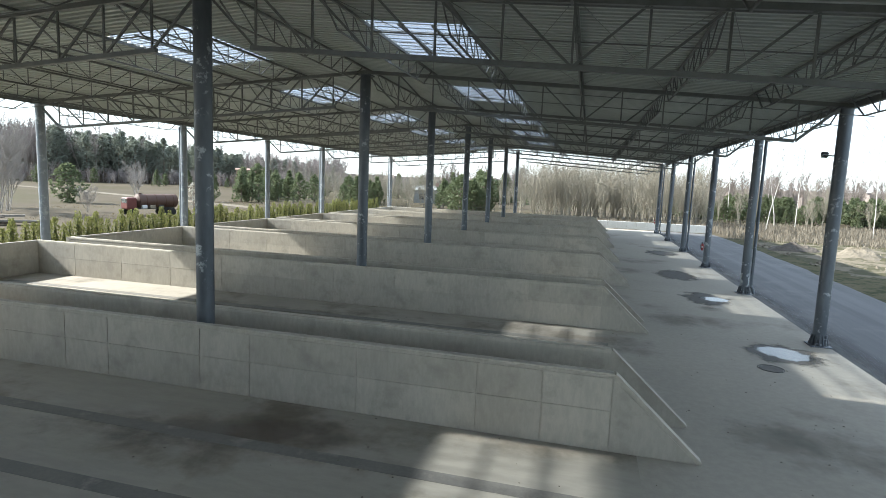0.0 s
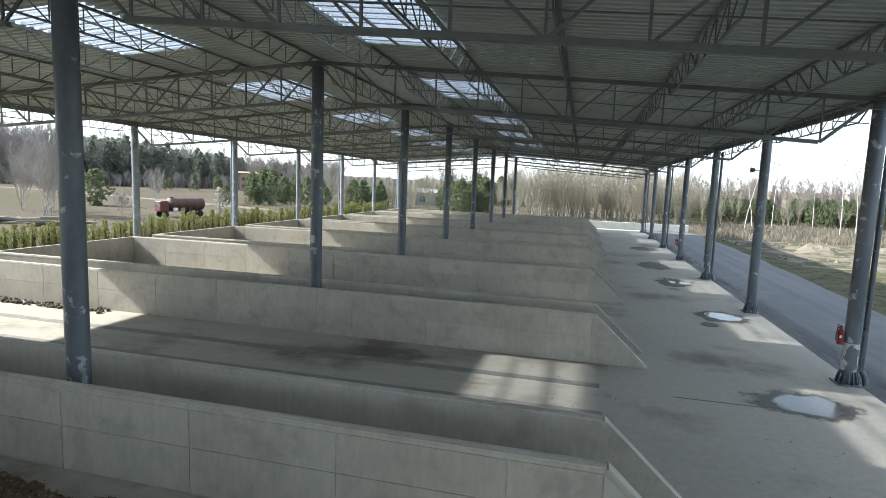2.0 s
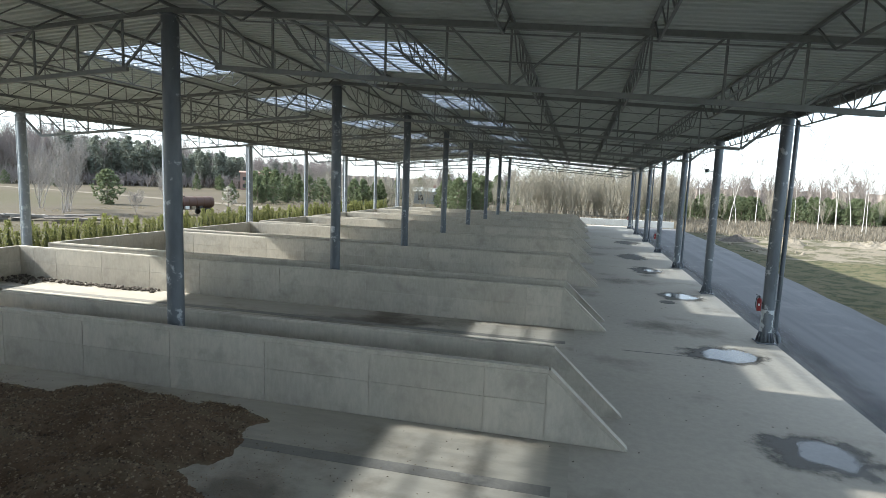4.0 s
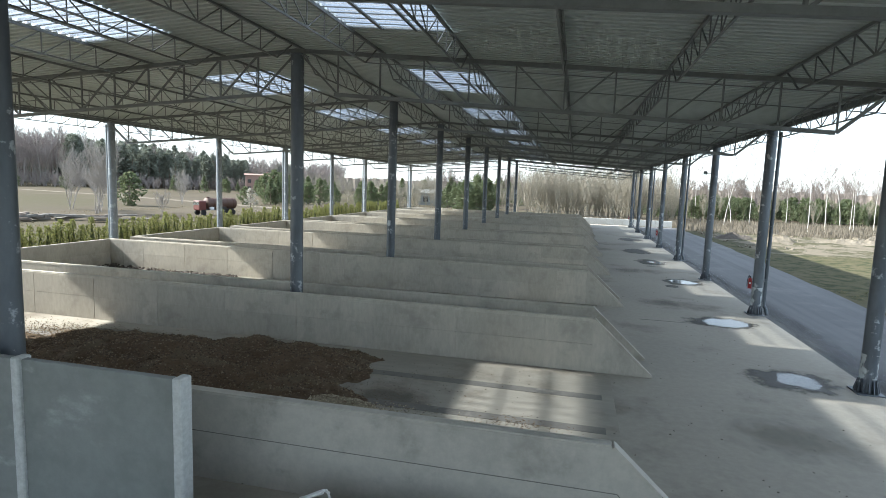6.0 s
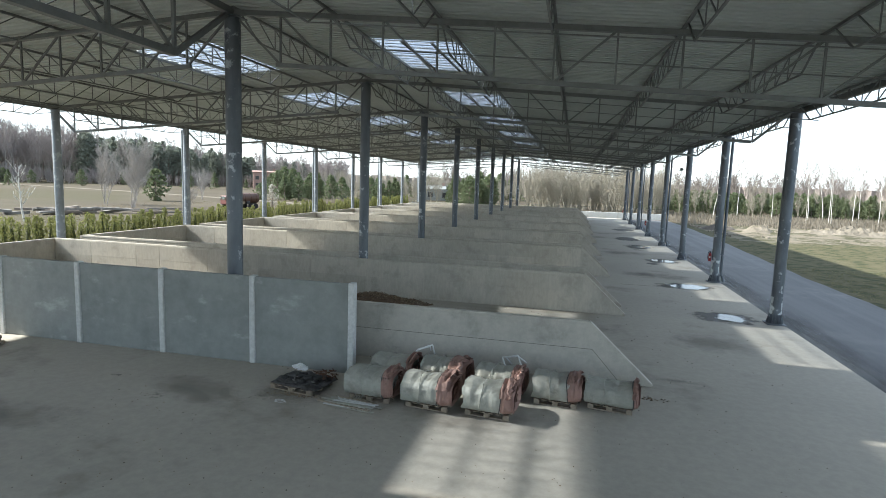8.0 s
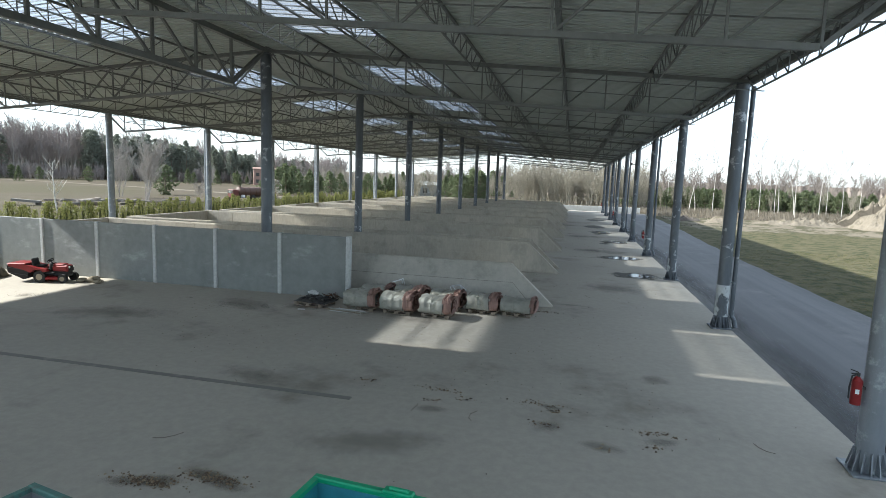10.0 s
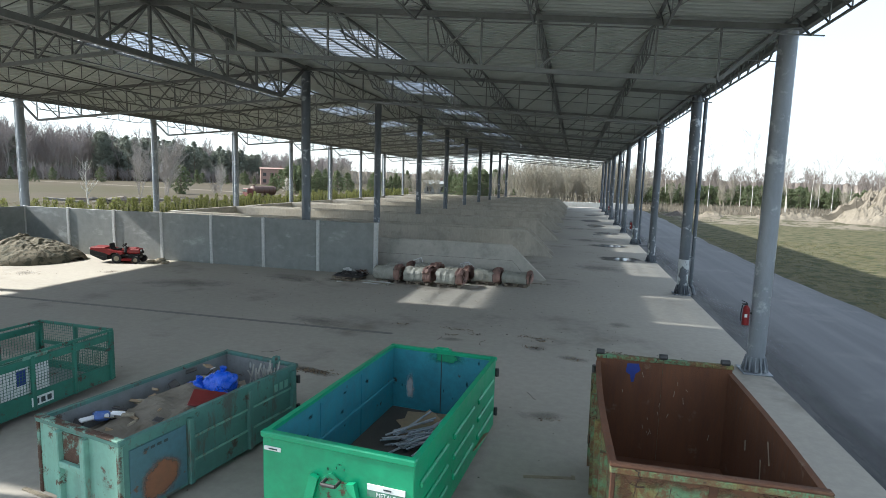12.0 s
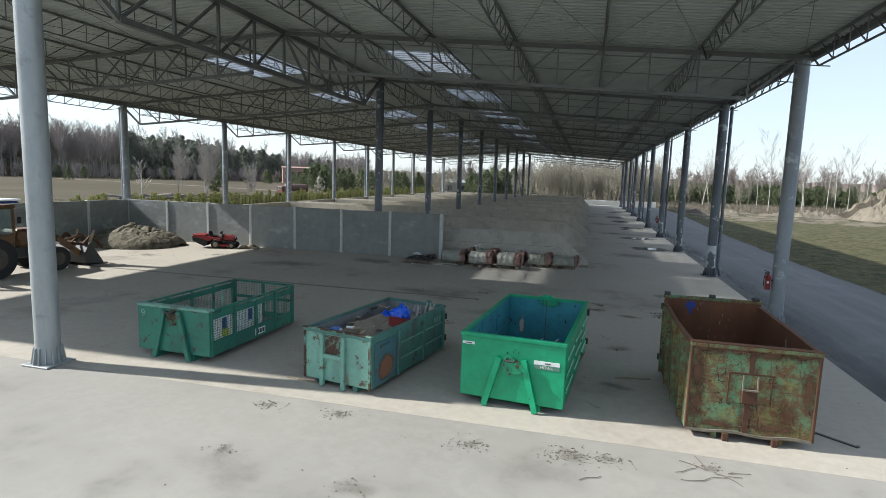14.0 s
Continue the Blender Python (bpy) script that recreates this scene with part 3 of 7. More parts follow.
for side, xa, xb, ya, yb in lights:
    t = thing("skylight", "clear corrugated plastic roof light in a steel frame", "skylight", pose((xa + xb) / 2, (ya + yb) / 2, 0), "roof lights")
    cx, cy = (xa + xb) / 2, (ya + yb) / 2
    s = Shape()
    prof = rib_profile(ya, yb)
    n = len(prof)
    s.add([(xa - cx, y - cy, roof_z(xa) + dz) for y, dz in prof] + [(xb - cx, y - cy, roof_z(xb) + dz) for y, dz in prof], [(i, i + 1, n + i + 1, n + i) for i in range(n - 1)])
    part("sheet", s, DUSTY if side == 0 and ya < 10 else POLY, t, "clear bluish plastic", fix=False)
    for j in range(1, 3):
        xs = xa + (xb - xa) * j / 3
        part("batten", Shape().bar((xs - cx, ya - cy, roof_z(xs) - 0.03), (xs - cx, yb - cy, roof_z(xs) - 0.03), 0.09, 0.04), TRUSS, t)
    for j in range(0, 11):
        ys = ya + (yb - ya) * j / 10
        part("glazing_bar", Shape().bar((xa - cx, ys - cy, roof_z(xa) - 0.012), (xb - cx, ys - cy, roof_z(xb) - 0.012), 0.035, 0.02), TRUSS, t)

# ---- steel frame ----

def main_truss(m):
    """Half of a cross frame: x runs from the eave column inwards, z is absolute."""
    t = thing("roof_truss", "galvanised steel lattice truss across the shed", "roof truss", m, "cross trusses")
    top = lambda d: EAVE - 0.20 + RISE * d
    low = lambda d: 6.97 + RISE * d
    part("top_chord", Shape().bar((-0.15, 0, top(-0.15)), (HALF, 0, top(HALF)), 0.13, 0.13), TRUSS, t)
    part("bottom_chord", Shape().bar((NODE + 0.04, 0, low(NODE)), (11 * NODE + 0.12, 0, low(11 * NODE)), 0.115, 0.11), TRUSS, t)
    for i in range(1, 12):
        d = i * NODE
        part("strut", Shape().bar((d, 0, low(d)), (d, 0, top(d)), 0.048), TRUSS, t)
    for i in range(0, 12):
        a, b = i * NODE, (i + 1) * NODE
        if i < 6:
            ends = ((b, 0, low(b)), (a, 0, top(a)))
            if i == 0:
                ends = ((NODE, 0, low(NODE)), (0.1, 0, top(0)))
                part("brace", Shape().bar(*ends, 0.09), TRUSS, t)
                continue
        else:
            ends = ((a, 0, low(a)), (b, 0, top(b)))
        part("brace", Shape().bar(*ends, 0.052), TRUSS, t)
    return t


TURN = Matrix.Rotation(math.pi, 4, "Z")
first = main_truss(Matrix.Translation((0, 0, 0)) @ Matrix.Diagonal((-1, 1, 1, 1)))
first.scale = (1, 1, 1)
first.matrix_basis = TURN
for k in range(-1, 10):
    y = k * BAY if k > -1 else -9.9
    if k != 0:
        copy_thing(first, Matrix.Translation((0, y, 0)) @ TURN)
    copy_thing(first, Matrix.Translation((X_LEFT, y, 0)))


def purlin_truss(m):
    """A shallow lattice from frame to frame; y runs along the shed, z from the roof sheets down."""
    t = thing("purlin_truss", "slim steel lattice purlin under the roof sheets", "roof truss", m, "purlin trusses")
    deep, ends = -0.69, 1.3
    part("top_chord", Shape().bar((0, 0.0, -0.06), (0, BAY, -0.06), 0.07, 0.07), TRUSS, t)
    part("bottom_chord", Shape().bar((0, ends, deep), (0, BAY - ends, deep), 0.042, 0.042), TRUSS, t)
    n = 8
    step = (BAY - 2 * ends) / n
    for i in range(n + 1):
        y = ends + i * step
        if i not in (0, n):
            part("strut", Shape().bar((0, y, deep), (0, y, -0.06), 0.024), TRUSS, t)
        if i < n:
            a, b = (y, y + step) if i < n / 2 else (y + step, y)
            part("brace", Shape().bar((0, a, -0.06), (0, b, deep), 0.026), TRUSS, t)
    part("brace", Shape().bar((0, 0.35, -0.08), (0, ends, deep), 0.036), TRUSS, t)
    part("brace", Shape().bar((0, BAY - 0.35, -0.08), (0, BAY - ends, deep), 0.036), TRUSS, t)
    return t


spots = []
for k in range(-1, 9):
    for j in range(0, 6):
        for x in (-j * 2 * NODE, X_LEFT + (j * 2 * NODE if j else 0.25)):
            spots.append((x, k * BAY))
    if k > 0:
        spots.append((X_MID, k * BAY))
p0 = purlin_truss(pose(spots[0][0], spots[0][1], roof_z(spots[0][0])))
for x, y in spots[1:]:
    copy_thing(p0, pose(x, y, roof_z(x)))

# eave beams along both long sides
for x in (0.0, X_LEFT):
    out = 0.42 if x == 0 else -0.42
    s = Shape().bar((x + out, Y0 + 0.1, EAVE - 0.09), (x + out, Y1 - 0.1, EAVE - 0.12), 0.14, 0.22)
    tagged(part("eave_beam", s, TRUSS), "long steel eave beam with gutter edge", "beam", kind="structure")

# crossed tie rods under the roof sheets
for k in (-1, 3, 7):
    for j in range(0, 5):
        for side in (0, 1):
            xa, xb = (-j * 2 * NODE, -(j + 1) * 2 * NODE) if side == 0 else (X_LEFT + j * 2 * NODE, X_LEFT + (j + 1) * 2 * NODE)
            t = thing("tie_rods", "pair of thin crossed steel tie rods under the roof", "tie rod", pose(0, k * BAY, 0), "roof tie rods")
            for a, b in ((xa, xb), (xb, xa)):
                part("rod", Shape().tube((a, 0.1, roof_z(a) - 0.13), (b, BAY - 0.1, roof_z(b) - 0.13), 0.009, n=5), TRUSS, t)

# thin ties across the shed, from one lattice purlin to the next at the ends of their bottom chords
for k in range(-1, 9):
    for y in (k * BAY + 1.3, (k + 1) * BAY - 1.3):
        for side in (0, 1):
            t = thing("cross_tie", "thin steel tie between the lattice purlins", "tie", pose(0, y, 0), "cross ties")
            for j in range(0, 5):
                xa, xb = (0.28 * (j == 0) - j * 2 * NODE, -(j + 1) * 2 * NODE) if side == 0 else (X_LEFT - 0.05 * (j == 0) + j * 2 * NODE, X_LEFT + (j + 1) * 2 * NODE)
                part("tie_bar", Shape().bar((xa, 0, roof_z(xa) - 0.69), (xb, 0, roof_z(xb) - 0.69), 0.028), TRUSS, t)

# deep ridge girder where one middle column is left out
g = thing("ridge_girder", "deep steel lattice girder under the ridge", "girder", pose(X_MID, 0, 0))
zt, zb = roof_z(X_MID) - 0.2, 7.95
part("top_chord", Shape().bar((0, -10, zt), (0, 10, zt), 0.19, 0.18), TRUSS, g)
part("bottom_chord", Shape().bar((0, -7.7, zb), (0, 7.7, zb), 0.17, 0.16), TRUSS, g)
for i in range(-4, 5):
    part("strut", Shape().bar((0, i * 1.92, zb), (0, i * 1.92, zt), 0.08), TRUSS, g)
    if i < 0:
        part("brace", Shape().bar((0, i * 1.92, zb), (0, (i + 1) * 1.92, zt), 0.075), TRUSS, g)
    if i > 0:
        part("brace", Shape().bar((0, i * 1.92, zb), (0, (i - 1) * 1.92, zt), 0.075), TRUSS, g)
part("brace", Shape().bar((0, -9.9, zt), (0, -7.7, zb), 0.12), TRUSS, g)
part("brace", Shape().bar((0, 9.9, zt), (0, 7.7, zb), 0.12), TRUSS, g)


# ---- columns ----
def column(x, y, r, top, pipe=0, metal=None):
    GALV_ = metal or GALV
    foot = 1.36 if metal == GALVPALE else 1.52
    t = thing("steel_column", "round galvanised steel column with a gusseted foot" + (" and a rainwater pipe" if pipe else ""), "column", pose(x, y, 0), "shed columns")
    part("shaft", Shape().tube((0, 0, 0.03), (0, 0, top), r, n=20), GALV_, t)
    part("base_plate", Shape().cbox((0, 0, 0.02), (r * (2.9 if metal == GALVPALE else 3.3), r * (2.9 if metal == GALVPALE else 3.3), 0.04), 0.008), GALV_, t)
    part("cap_plate", Shape().box((0, 0, top + 0.015), (r * 2.6, r * 2.6, 0.03)), GALV_, t)
    for i in range(14):
        a = 2 * math.pi * i / 14
        c, k = math.cos(a), math.sin(a)
        n = Vector((-k, c, 0)) * 0.012
        pts = [Vector((c * q, k * q, z)) for q, z in ((r - 0.01, 0.04), (r * foot, 0.04), (r * (foot - 0.05), 0.1), (r * 1.12, 0.40), (r - 0.01, 0.40))]
        s = Shape()
        s.add([p + n for p in pts] + [p - n for p in pts], [(0, 1, 2, 3, 4), (9, 8, 7, 6, 5)] + [(i_, 5 + i_, 5 + (i_ + 1) % 5, (i_ + 1) % 5) for i_ in range(5)])
        part("gusset", s, GALV_, t)
    if pipe:
        px = pipe * (r + 0.14)
        part("rainwater_pipe", Shape().path([(px, 0.05, top - 0.05), (px, 0.05, 0.42), (px + pipe * 0.09, 0.02, 0.3), (px + pipe * 0.14, -0.02, 0.02)], 0.075, 10), GALV_, t, "grey rainwater pipe with a bent foot")
        for z in (1.6, 4.0, 6.4):
            part("pipe_clamp", Shape().box((pipe * (r + 0.06), 0.05, z), (0.18, 0.2, 0.04)), GALV_, t)
    return t


ZINC = surface("pale_zinc_paint", (0.50, 0.53, 0.54), (0.42, 0.45, 0.46), 0.6, 0.1, big=2.0, fine=8, bump=0.04, local=True)
nt = ZINC.node_tree
nt.links.new(ramp(nt, grain(nt, nt.nodes.new("ShaderNodeTexCoord").outputs["Object"], 2.4, 6.0, 0.6, (1, 1, 0.6)), 0.42, 0.5), nt.nodes["Principled BSDF"].inputs["Alpha"])
cols = {}
for k in range(-1, 10):
    y = k * BAY
    cols[("R", k)] = column(0, y, 0.205, 8.17, 1 if k % 2 else 0, GALVLIT if k < 1 else None)
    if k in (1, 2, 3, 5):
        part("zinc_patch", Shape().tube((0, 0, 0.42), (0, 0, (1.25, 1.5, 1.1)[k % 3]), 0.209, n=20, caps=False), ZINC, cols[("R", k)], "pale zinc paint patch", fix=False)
    # left columns take the brighter steel in place of sunlight on them
    cols[("L", k)] = column(X_LEFT + 0.25, y, 0.205, 8.17, -1 if k % 2 else 0, GALVLIT)
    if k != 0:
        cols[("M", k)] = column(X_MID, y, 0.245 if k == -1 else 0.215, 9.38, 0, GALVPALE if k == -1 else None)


# ---- basins: U-shaped bays of cast concrete with a gap between neighbours ----
H_WALL, THICK = 1.6, 0.2
X_END, X_TOP, X_BACK = -5.74, -7.35, -34.0


def basin_wall(yc, face):
    """A wall across the shed; face -1 shows its panels towards smaller y, 1 the other way."""
    cast = CONC_BAY if yc > 12 else CONC_WALL
    t = thing("basin_wall", "cast concrete bay wall with a sloping end", "concrete wall", pose(0, yc, 0), "bay walls")
    core = Shape()
    prof = [(X_BACK, 0), (X_END, 0), (X_END, 0.05), (X_TOP - 0.03, H_WALL - 0.05), (X_TOP - 0.1, H_WALL), (X_BACK, H_WALL)]
    core.prism(prof, -THICK / 2 + 0.008, THICK / 2 - 0.008)
    part("core", core, cast, t, "grey cast concrete")
    cop = Shape()
    r = THICK / 2
    ring = [(-r, 0.0), (-r, 0.05), (-r * 0.75, 0.085), (0, 0.1), (r * 0.75, 0.085), (r, 0.05), (r, 0.0)]
    cop.prism([(y_, H_WALL - 0.09 + z_) for y_, z_ in ring], X_BACK + 0.02, X_TOP - 0.08, "x")
    part("coping", cop, cast, t)
    edge_bar = Shape().bar((X_END + 0.01, 0, 0.03), (X_TOP - 0.05, 0, H_WALL - 0.02), THICK + 0.02, 0.05)
    part("end_edge", edge_bar, cast, t, "rounded sloping concrete edge")
    if yc < 12:
        return t
    x = X_TOP - 0.1
    rnd = random.Random(int(yc * 10))
    while x > X_BACK + 0.3:
        w = rnd.choice((2.7, 2.7, 2.7, 1.35))
        xe = max(X_BACK + 0.02, x - w)
        for z0, z1 in ((0.012, 0.831), (0.843, H_WALL - 0.1)):
            part("panel", Shape().box(((x + xe) / 2, face * (THICK / 2), (z0 + z1) / 2), (x - xe - 0.02, 0.022, z1 - z0)), cast, t)
        x = xe
    # triangular piece under the sloping end
    tri = [(X_TOP - 0.09, 0.012), (X_END - 0.06, 0.012), (X_TOP - 0.09, H_WALL - 0.1)]
    part("panel", Shape().prism(tri, face * THICK / 2 - 0.013, face * THICK / 2 + 0.013), cast, t)
    return t


cast = CONC_BAY
for k in range(1, 9):
    ya, yb = k * BAY + 1.0, (k + 1) * BAY - 0.7
    basin_wall(ya, 1 if k > 1 else -1)
    basin_wall(yb, -1)
    t = thing("back_wall", "cast concrete wall closing the back of a bay", "concrete wall", pose(X_BACK - 0.1, (ya + yb) / 2, 0), "bay back walls")
    L = yb - ya + THICK
    part("core", Shape().box((0, 0, H_WALL / 2 - 0.02), (THICK - 0.02, L, H_WALL - 0.04)), cast, t)
    part("coping", Shape().prism([(-0.1, H_WALL - 0.05), (-0.075, H_WALL - 0.012), (0, H_WALL), (0.075, H_WALL - 0.012), (0.1, H_WALL - 0.05)], -L / 2, L / 2), cast, t)
    for j in range(3):
        for z0, z1 in ((0.012, 0.83), (0.842, H_WALL - 0.06)):
            part("panel", Shape().box((THICK / 2, (j - 1) * L / 3.1, (z0 + z1) / 2), (0.02, L / 3.1 - 0.012, z1 - z0)), cast, t)
    s = Shape().box((-20.4, (ya + yb) / 2, -0.02), (27.0, yb - ya - 0.22, 0.048))
    tagged(part("bay_floor", s, BAY_FLOOR), "brown-stained concrete floor of a bay", "floor", kind="structure")
    # covered channels in the floor
    for yy in (k * BAY + 5.1, k * BAY + 7.15):
        s = Shape().box((-20.3, yy, 0.002), (26.2, 0.34, 0.016))
        tagged(part("floor_channel", s, CHANNEL), "dark covered drain channel set in the concrete floor", "drain channel", "floor channels", kind="structure")
s = Shape().box((-21.0, 0.25, 0.002), (22.8, 0.16, 0.012))
tagged(part("floor_channel", s, CHANNEL), "narrow dark drain channel across the open floor", "drain channel", kind="structure")

# dark recess line on the back of the first bay wall
s = Shape()
s.bar((-33, 10.91, 0.86), (-7.3, 10.91, 0.86), 0.012, 0.014)
s.bar((-7.3, 10.91, 0.86), (-6.55, 10.91, 0.03), 0.012, 0.014)
tagged(part("wall_joint", s, CONC_JOINT), "dark construction joint on the bay wall", "joint", kind="structure")


# ---- precast panel fences ----
def fence_run(name, a, b, n, posts, label):
    a, b = Vector(a), Vector(b)
    d = (b - a) / n
    t = thing(name, label, "panel fence", Matrix.Translation((*a, 0)), "panel fences")
    ang = math.atan2(d.y, d.x)
    rot = Matrix.Rotation(ang, 3, "Z")
    for i in range(n):
        c = d * (i + 0.5)
        part("panel", Shape().cbox((c.x, c.y, 1.21), (d.length - 0.06, 0.12, 2.42), 0.012, rot), CONC_PANEL, t)
    for i in range(n + 1):
        if i in posts:
            c = d * i
            s = Shape().cbox((c.x, c.y, 1.225), (0.16, 0.24, 2.45), 0.02, rot)
            part("post", s, CONC_POST, t, "pale concrete post")
    return t


fence_run("panel_fence", (-33.75, 9.4), (-13.5, 9.4), 7, range(0, 8), "grey precast panels between pale concrete posts")
fence_run("panel_fence", (-33.75, 9.3), (-33.75, -14.0), 8, range(1, 9), "grey precast panels along the side of the yard")

# low wall beyond the far end, lit by the sun
t = thing("block_wall", "low pale concrete block wall at the far end of the yard", "wall", pose(0, 97, 0))
for i in range(11):
    part("block", Shape().cbox((-6.2 + i * 1.25, 0, 0.35), (1.23, 0.3, 1.0), 0.02), CONC_POST, t)
# rail fence behind the shed
t = thing("rail_fence", "thin dark steel rail fence beyond the shed", "fence", pose(0, 104, 0))
for i in range(26):
    part("post", Shape().tube((-60 + i * 2.9, 0, -0.15), (-60 + i * 2.9, 0, 1.5), 0.035, n=6), DARKMETAL, t)
for z in (0.4, 0.95, 1.45):
    part("wire", Shape().tube((-60, 0, z), (12.5, 0, z), 0.014, n=4), DARKMETAL, t)


FILM = surface("black_plastic_film", (0.035, 0.034, 0.034), (0.055, 0.052, 0.05), 0.55, big=3, fine=9, bump=0.6, bump_scale=8)
# ---- roll-off containers ----
def hook_frame(t, yf, top, x0, x1, zt, mat, w=0.065, plate=None):
    for sx in (-1, 1):
        part("hook_bar", Shape().bar((sx * x0, yf - 0.05, zt), (sx * x1, yf - 0.07, 0.02), w, 0.11), mat, t)
    rim = []
    for i in range(26):
        a = 2 * math.pi * i / 26
        k = 1 + 0.35 * noise.noise(Vector((math.cos(a) * 1.5, math.sin(a) * 1.5, zt * 9))) + 0.15 * noise.noise(Vector((math.cos(a) * 5, math.sin(a) * 5, zt)))
        rim.append((k * x0 * 0.85 * math.cos(a), zt - 0.17 + k * 0.19 * math.sin(a)))
    part("hook_plate", Shape().prism(rim, yf - 0.03, yf + 0.002), plate or PATCHYGREEN, t, "scraped hook plate" if plate else "rusty hook plate")
    part("hook", Shape().path([(-0.09, yf - 0.04, zt - 0.02), (-0.09, yf - 0.16, zt - 0.02), (0.09, yf - 0.16, zt - 0.02), (0.09, yf - 0.04, zt - 0.02)], 0.022, 6), DARKMETAL, t, "dark steel lifting loop")


def container(name, label, m, W, L, H, outer, inner, ribs=5, low=0.14, back_rise=0.0, bow=0.0, front=None, rail=None):
    t = thing(name, label, "container", m, "roll-off containers")
    th = 0.05
    part("floor_plate", Shape().box((0, 0, low + 0.03), (W - 0.02, L - 0.02, 0.06)), inner, t)
    for sx in (-1, 1):
        def wall(u, v, off=0.0, sx=sx):
            y = -L / 2 + u * L
            k = math.sin(math.pi * u) * v
            z = low + v * (H - low + 0.3 * back_rise * u * u)
            return (sx * (W / 2 - off) - sx * bow * k * 1.0, y, z)
        s = Shape()
        s.grid(12, 4, lambda u, v: wall(u, v), True)
        n = len(s.v)
        part("side_wall", s, outer, t, fix=False)
        s = Shape()
        s.grid(12, 4, lambda u, v: wall(u, v, th), True)
        part("side_lining", s, inner, t, "worn inner face", fix=False)
        s, ring = Shape(), []
        for i in range(13):
            p = Vector(wall(i / 12, 1, th / 2))
            ring += [p + Vector((dx, 0, dz)) for dx, dz in ((-0.038, -0.025), (0.038, -0.025), (0.038, 0.025), (-0.038, 0.025))]
        s.add(ring, [(4 * i + j, 4 * i + (j + 1) % 4, 4 * i + 4 + (j + 1) % 4, 4 * i + 4 + j) for i in range(12) for j in range(4)] + [(3, 2, 1, 0), (48, 49, 50, 51)])
        part("top_rail", s, rail or outer, t)
        for i in range(ribs):
            u = (i + 0.5) / ribs
            a, b = Vector(wall(u, 0.02)), Vector(wall(u, 0.97))
            part("rib", Shape().bar(a + Vector((sx * 0.03, 0, 0)), b + Vector((sx * 0.03, 0, 0)), 0.09, 0.07, (0, 1, 0)), outer, t)
        part("skid", Shape().bar((sx * W * 0.26, -L / 2 + 0.02, 0.075), (sx * W * 0.26, L / 2 - 0.05, 0.075), 0.1, 0.14), outer, t)
        part("roller", Shape().tube((sx * W * 0.26 - 0.1, L / 2 - 0.22, 0.08), (sx * W * 0.26 + 0.1, L / 2 - 0.22, 0.08), 0.08, n=12), DARKMETAL, t, "dark steel roller")
    part("front_wall", Shape().cbox((0, -L / 2, (low + H) / 2), (W, th, H - low), 0.012), front or outer, t)
    part("front_lining", Shape().box((0, -L / 2 + th * 0.5 + 0.004, (low + H) / 2), (W - 0.06, 0.008, H - low - 0.04)), inner, t)
    hb = H + back_rise
    for sx in (-1, 1):
        part("tail_door", Shape().cbox((sx * W / 4, L / 2, (low + hb) / 2), (W / 2 - 0.012, th, hb - low), 0.012), outer, t)
        part("door_lining", Shape().box((sx * W / 4, L / 2 - th * 0.5 - 0.004, (low + hb) / 2), (W / 2 - 0.004, 0.008, hb - low - 0.04)), inner, t)
        for z in (low + 0.25, hb - 0.25):
            part("hinge", Shape().tube((sx * (W / 2 + 0.03), L / 2 + 0.02, z - 0.07), (sx * (W / 2 + 0.03), L / 2 + 0.02, z + 0.07), 0.035, n=8), DARKMETAL, t)
    part("front_rail", Shape().cbox((0, -L / 2, H), (W + 0.04, 0.1, 0.08), 0.015), outer, t)
    part("back_rail", Shape().cbox((0, L / 2, hb), (W + 0.04, 0.09, 0.07), 0.015), outer, t)
    return t


# bright green metal container
green = container("green_container", "bright green steel roll-off container with blue-green inside", pose(-7.01, -7.14, 0, rz=-5.2), 2.02, 3.95, 1.37, GREEN, TEAL, 0)
for sx in (-1, 1):
    for i in range(3):
        for z in (0.42, 0.72, 1.02):
            part("pressing", Shape().cbox((sx * 1.02, -1.3 + i * 1.3, z), (0.05, 1.05, 0.09), 0.02), GREEN, green)
yf = -3.95 / 2
hook_frame(green, yf - 0.025, 1.3, 0.24, 0.5, 1.0, GREEN, plate=surface("scraped_green_paint", (0.01, 0.26, 0.125), (0.01, 0.22, 0.11), 0.5, rust=((0.09, 0.05, 0.03), 7.0, 0.52, 0.08)))
pl = part("label_plate", Shape().cbox((0.67, yf - 0.032, 0.985), (0.48, 0.012, 0.075), 0.003), WHITELET, green, "white sign strip")
part("print_bar", Shape().box((0.69, yf - 0.041, 0.985), (0.1, 0.004, 0.018)), DARKLET, pl)
pl = part("label_plate", Shape().cbox((-0.86, yf - 0.032, 1.2), (0.24, 0.012, 0.055), 0.003), WHITELET, green, "small white sign strip")
part("print_bar", Shape().box((-0.85, yf - 0.041, 1.2), (0.12, 0.004, 0.016)), DARKLET, pl)


def lettering(name, words, size, m, material, parent, label):
    cu = bpy.data.curves.new(name, "FONT")
    cu.body, cu.size, cu.extrude, cu.align_x, cu.align_y = words, size, 0.002, "CENTER", "CENTER"
    tmp = bpy.data.objects.new(name, cu)
    scene.collection.objects.link(tmp)
    dg = bpy.context.evaluated_depsgraph_get()
    me = bpy.data.meshes.new_from_object(tmp.evaluated_get(dg))
    bpy.data.objects.remove(tmp)
    me.materials.clear()
    me.materials.append(material)
    return part(name, me, material, parent, label, m)


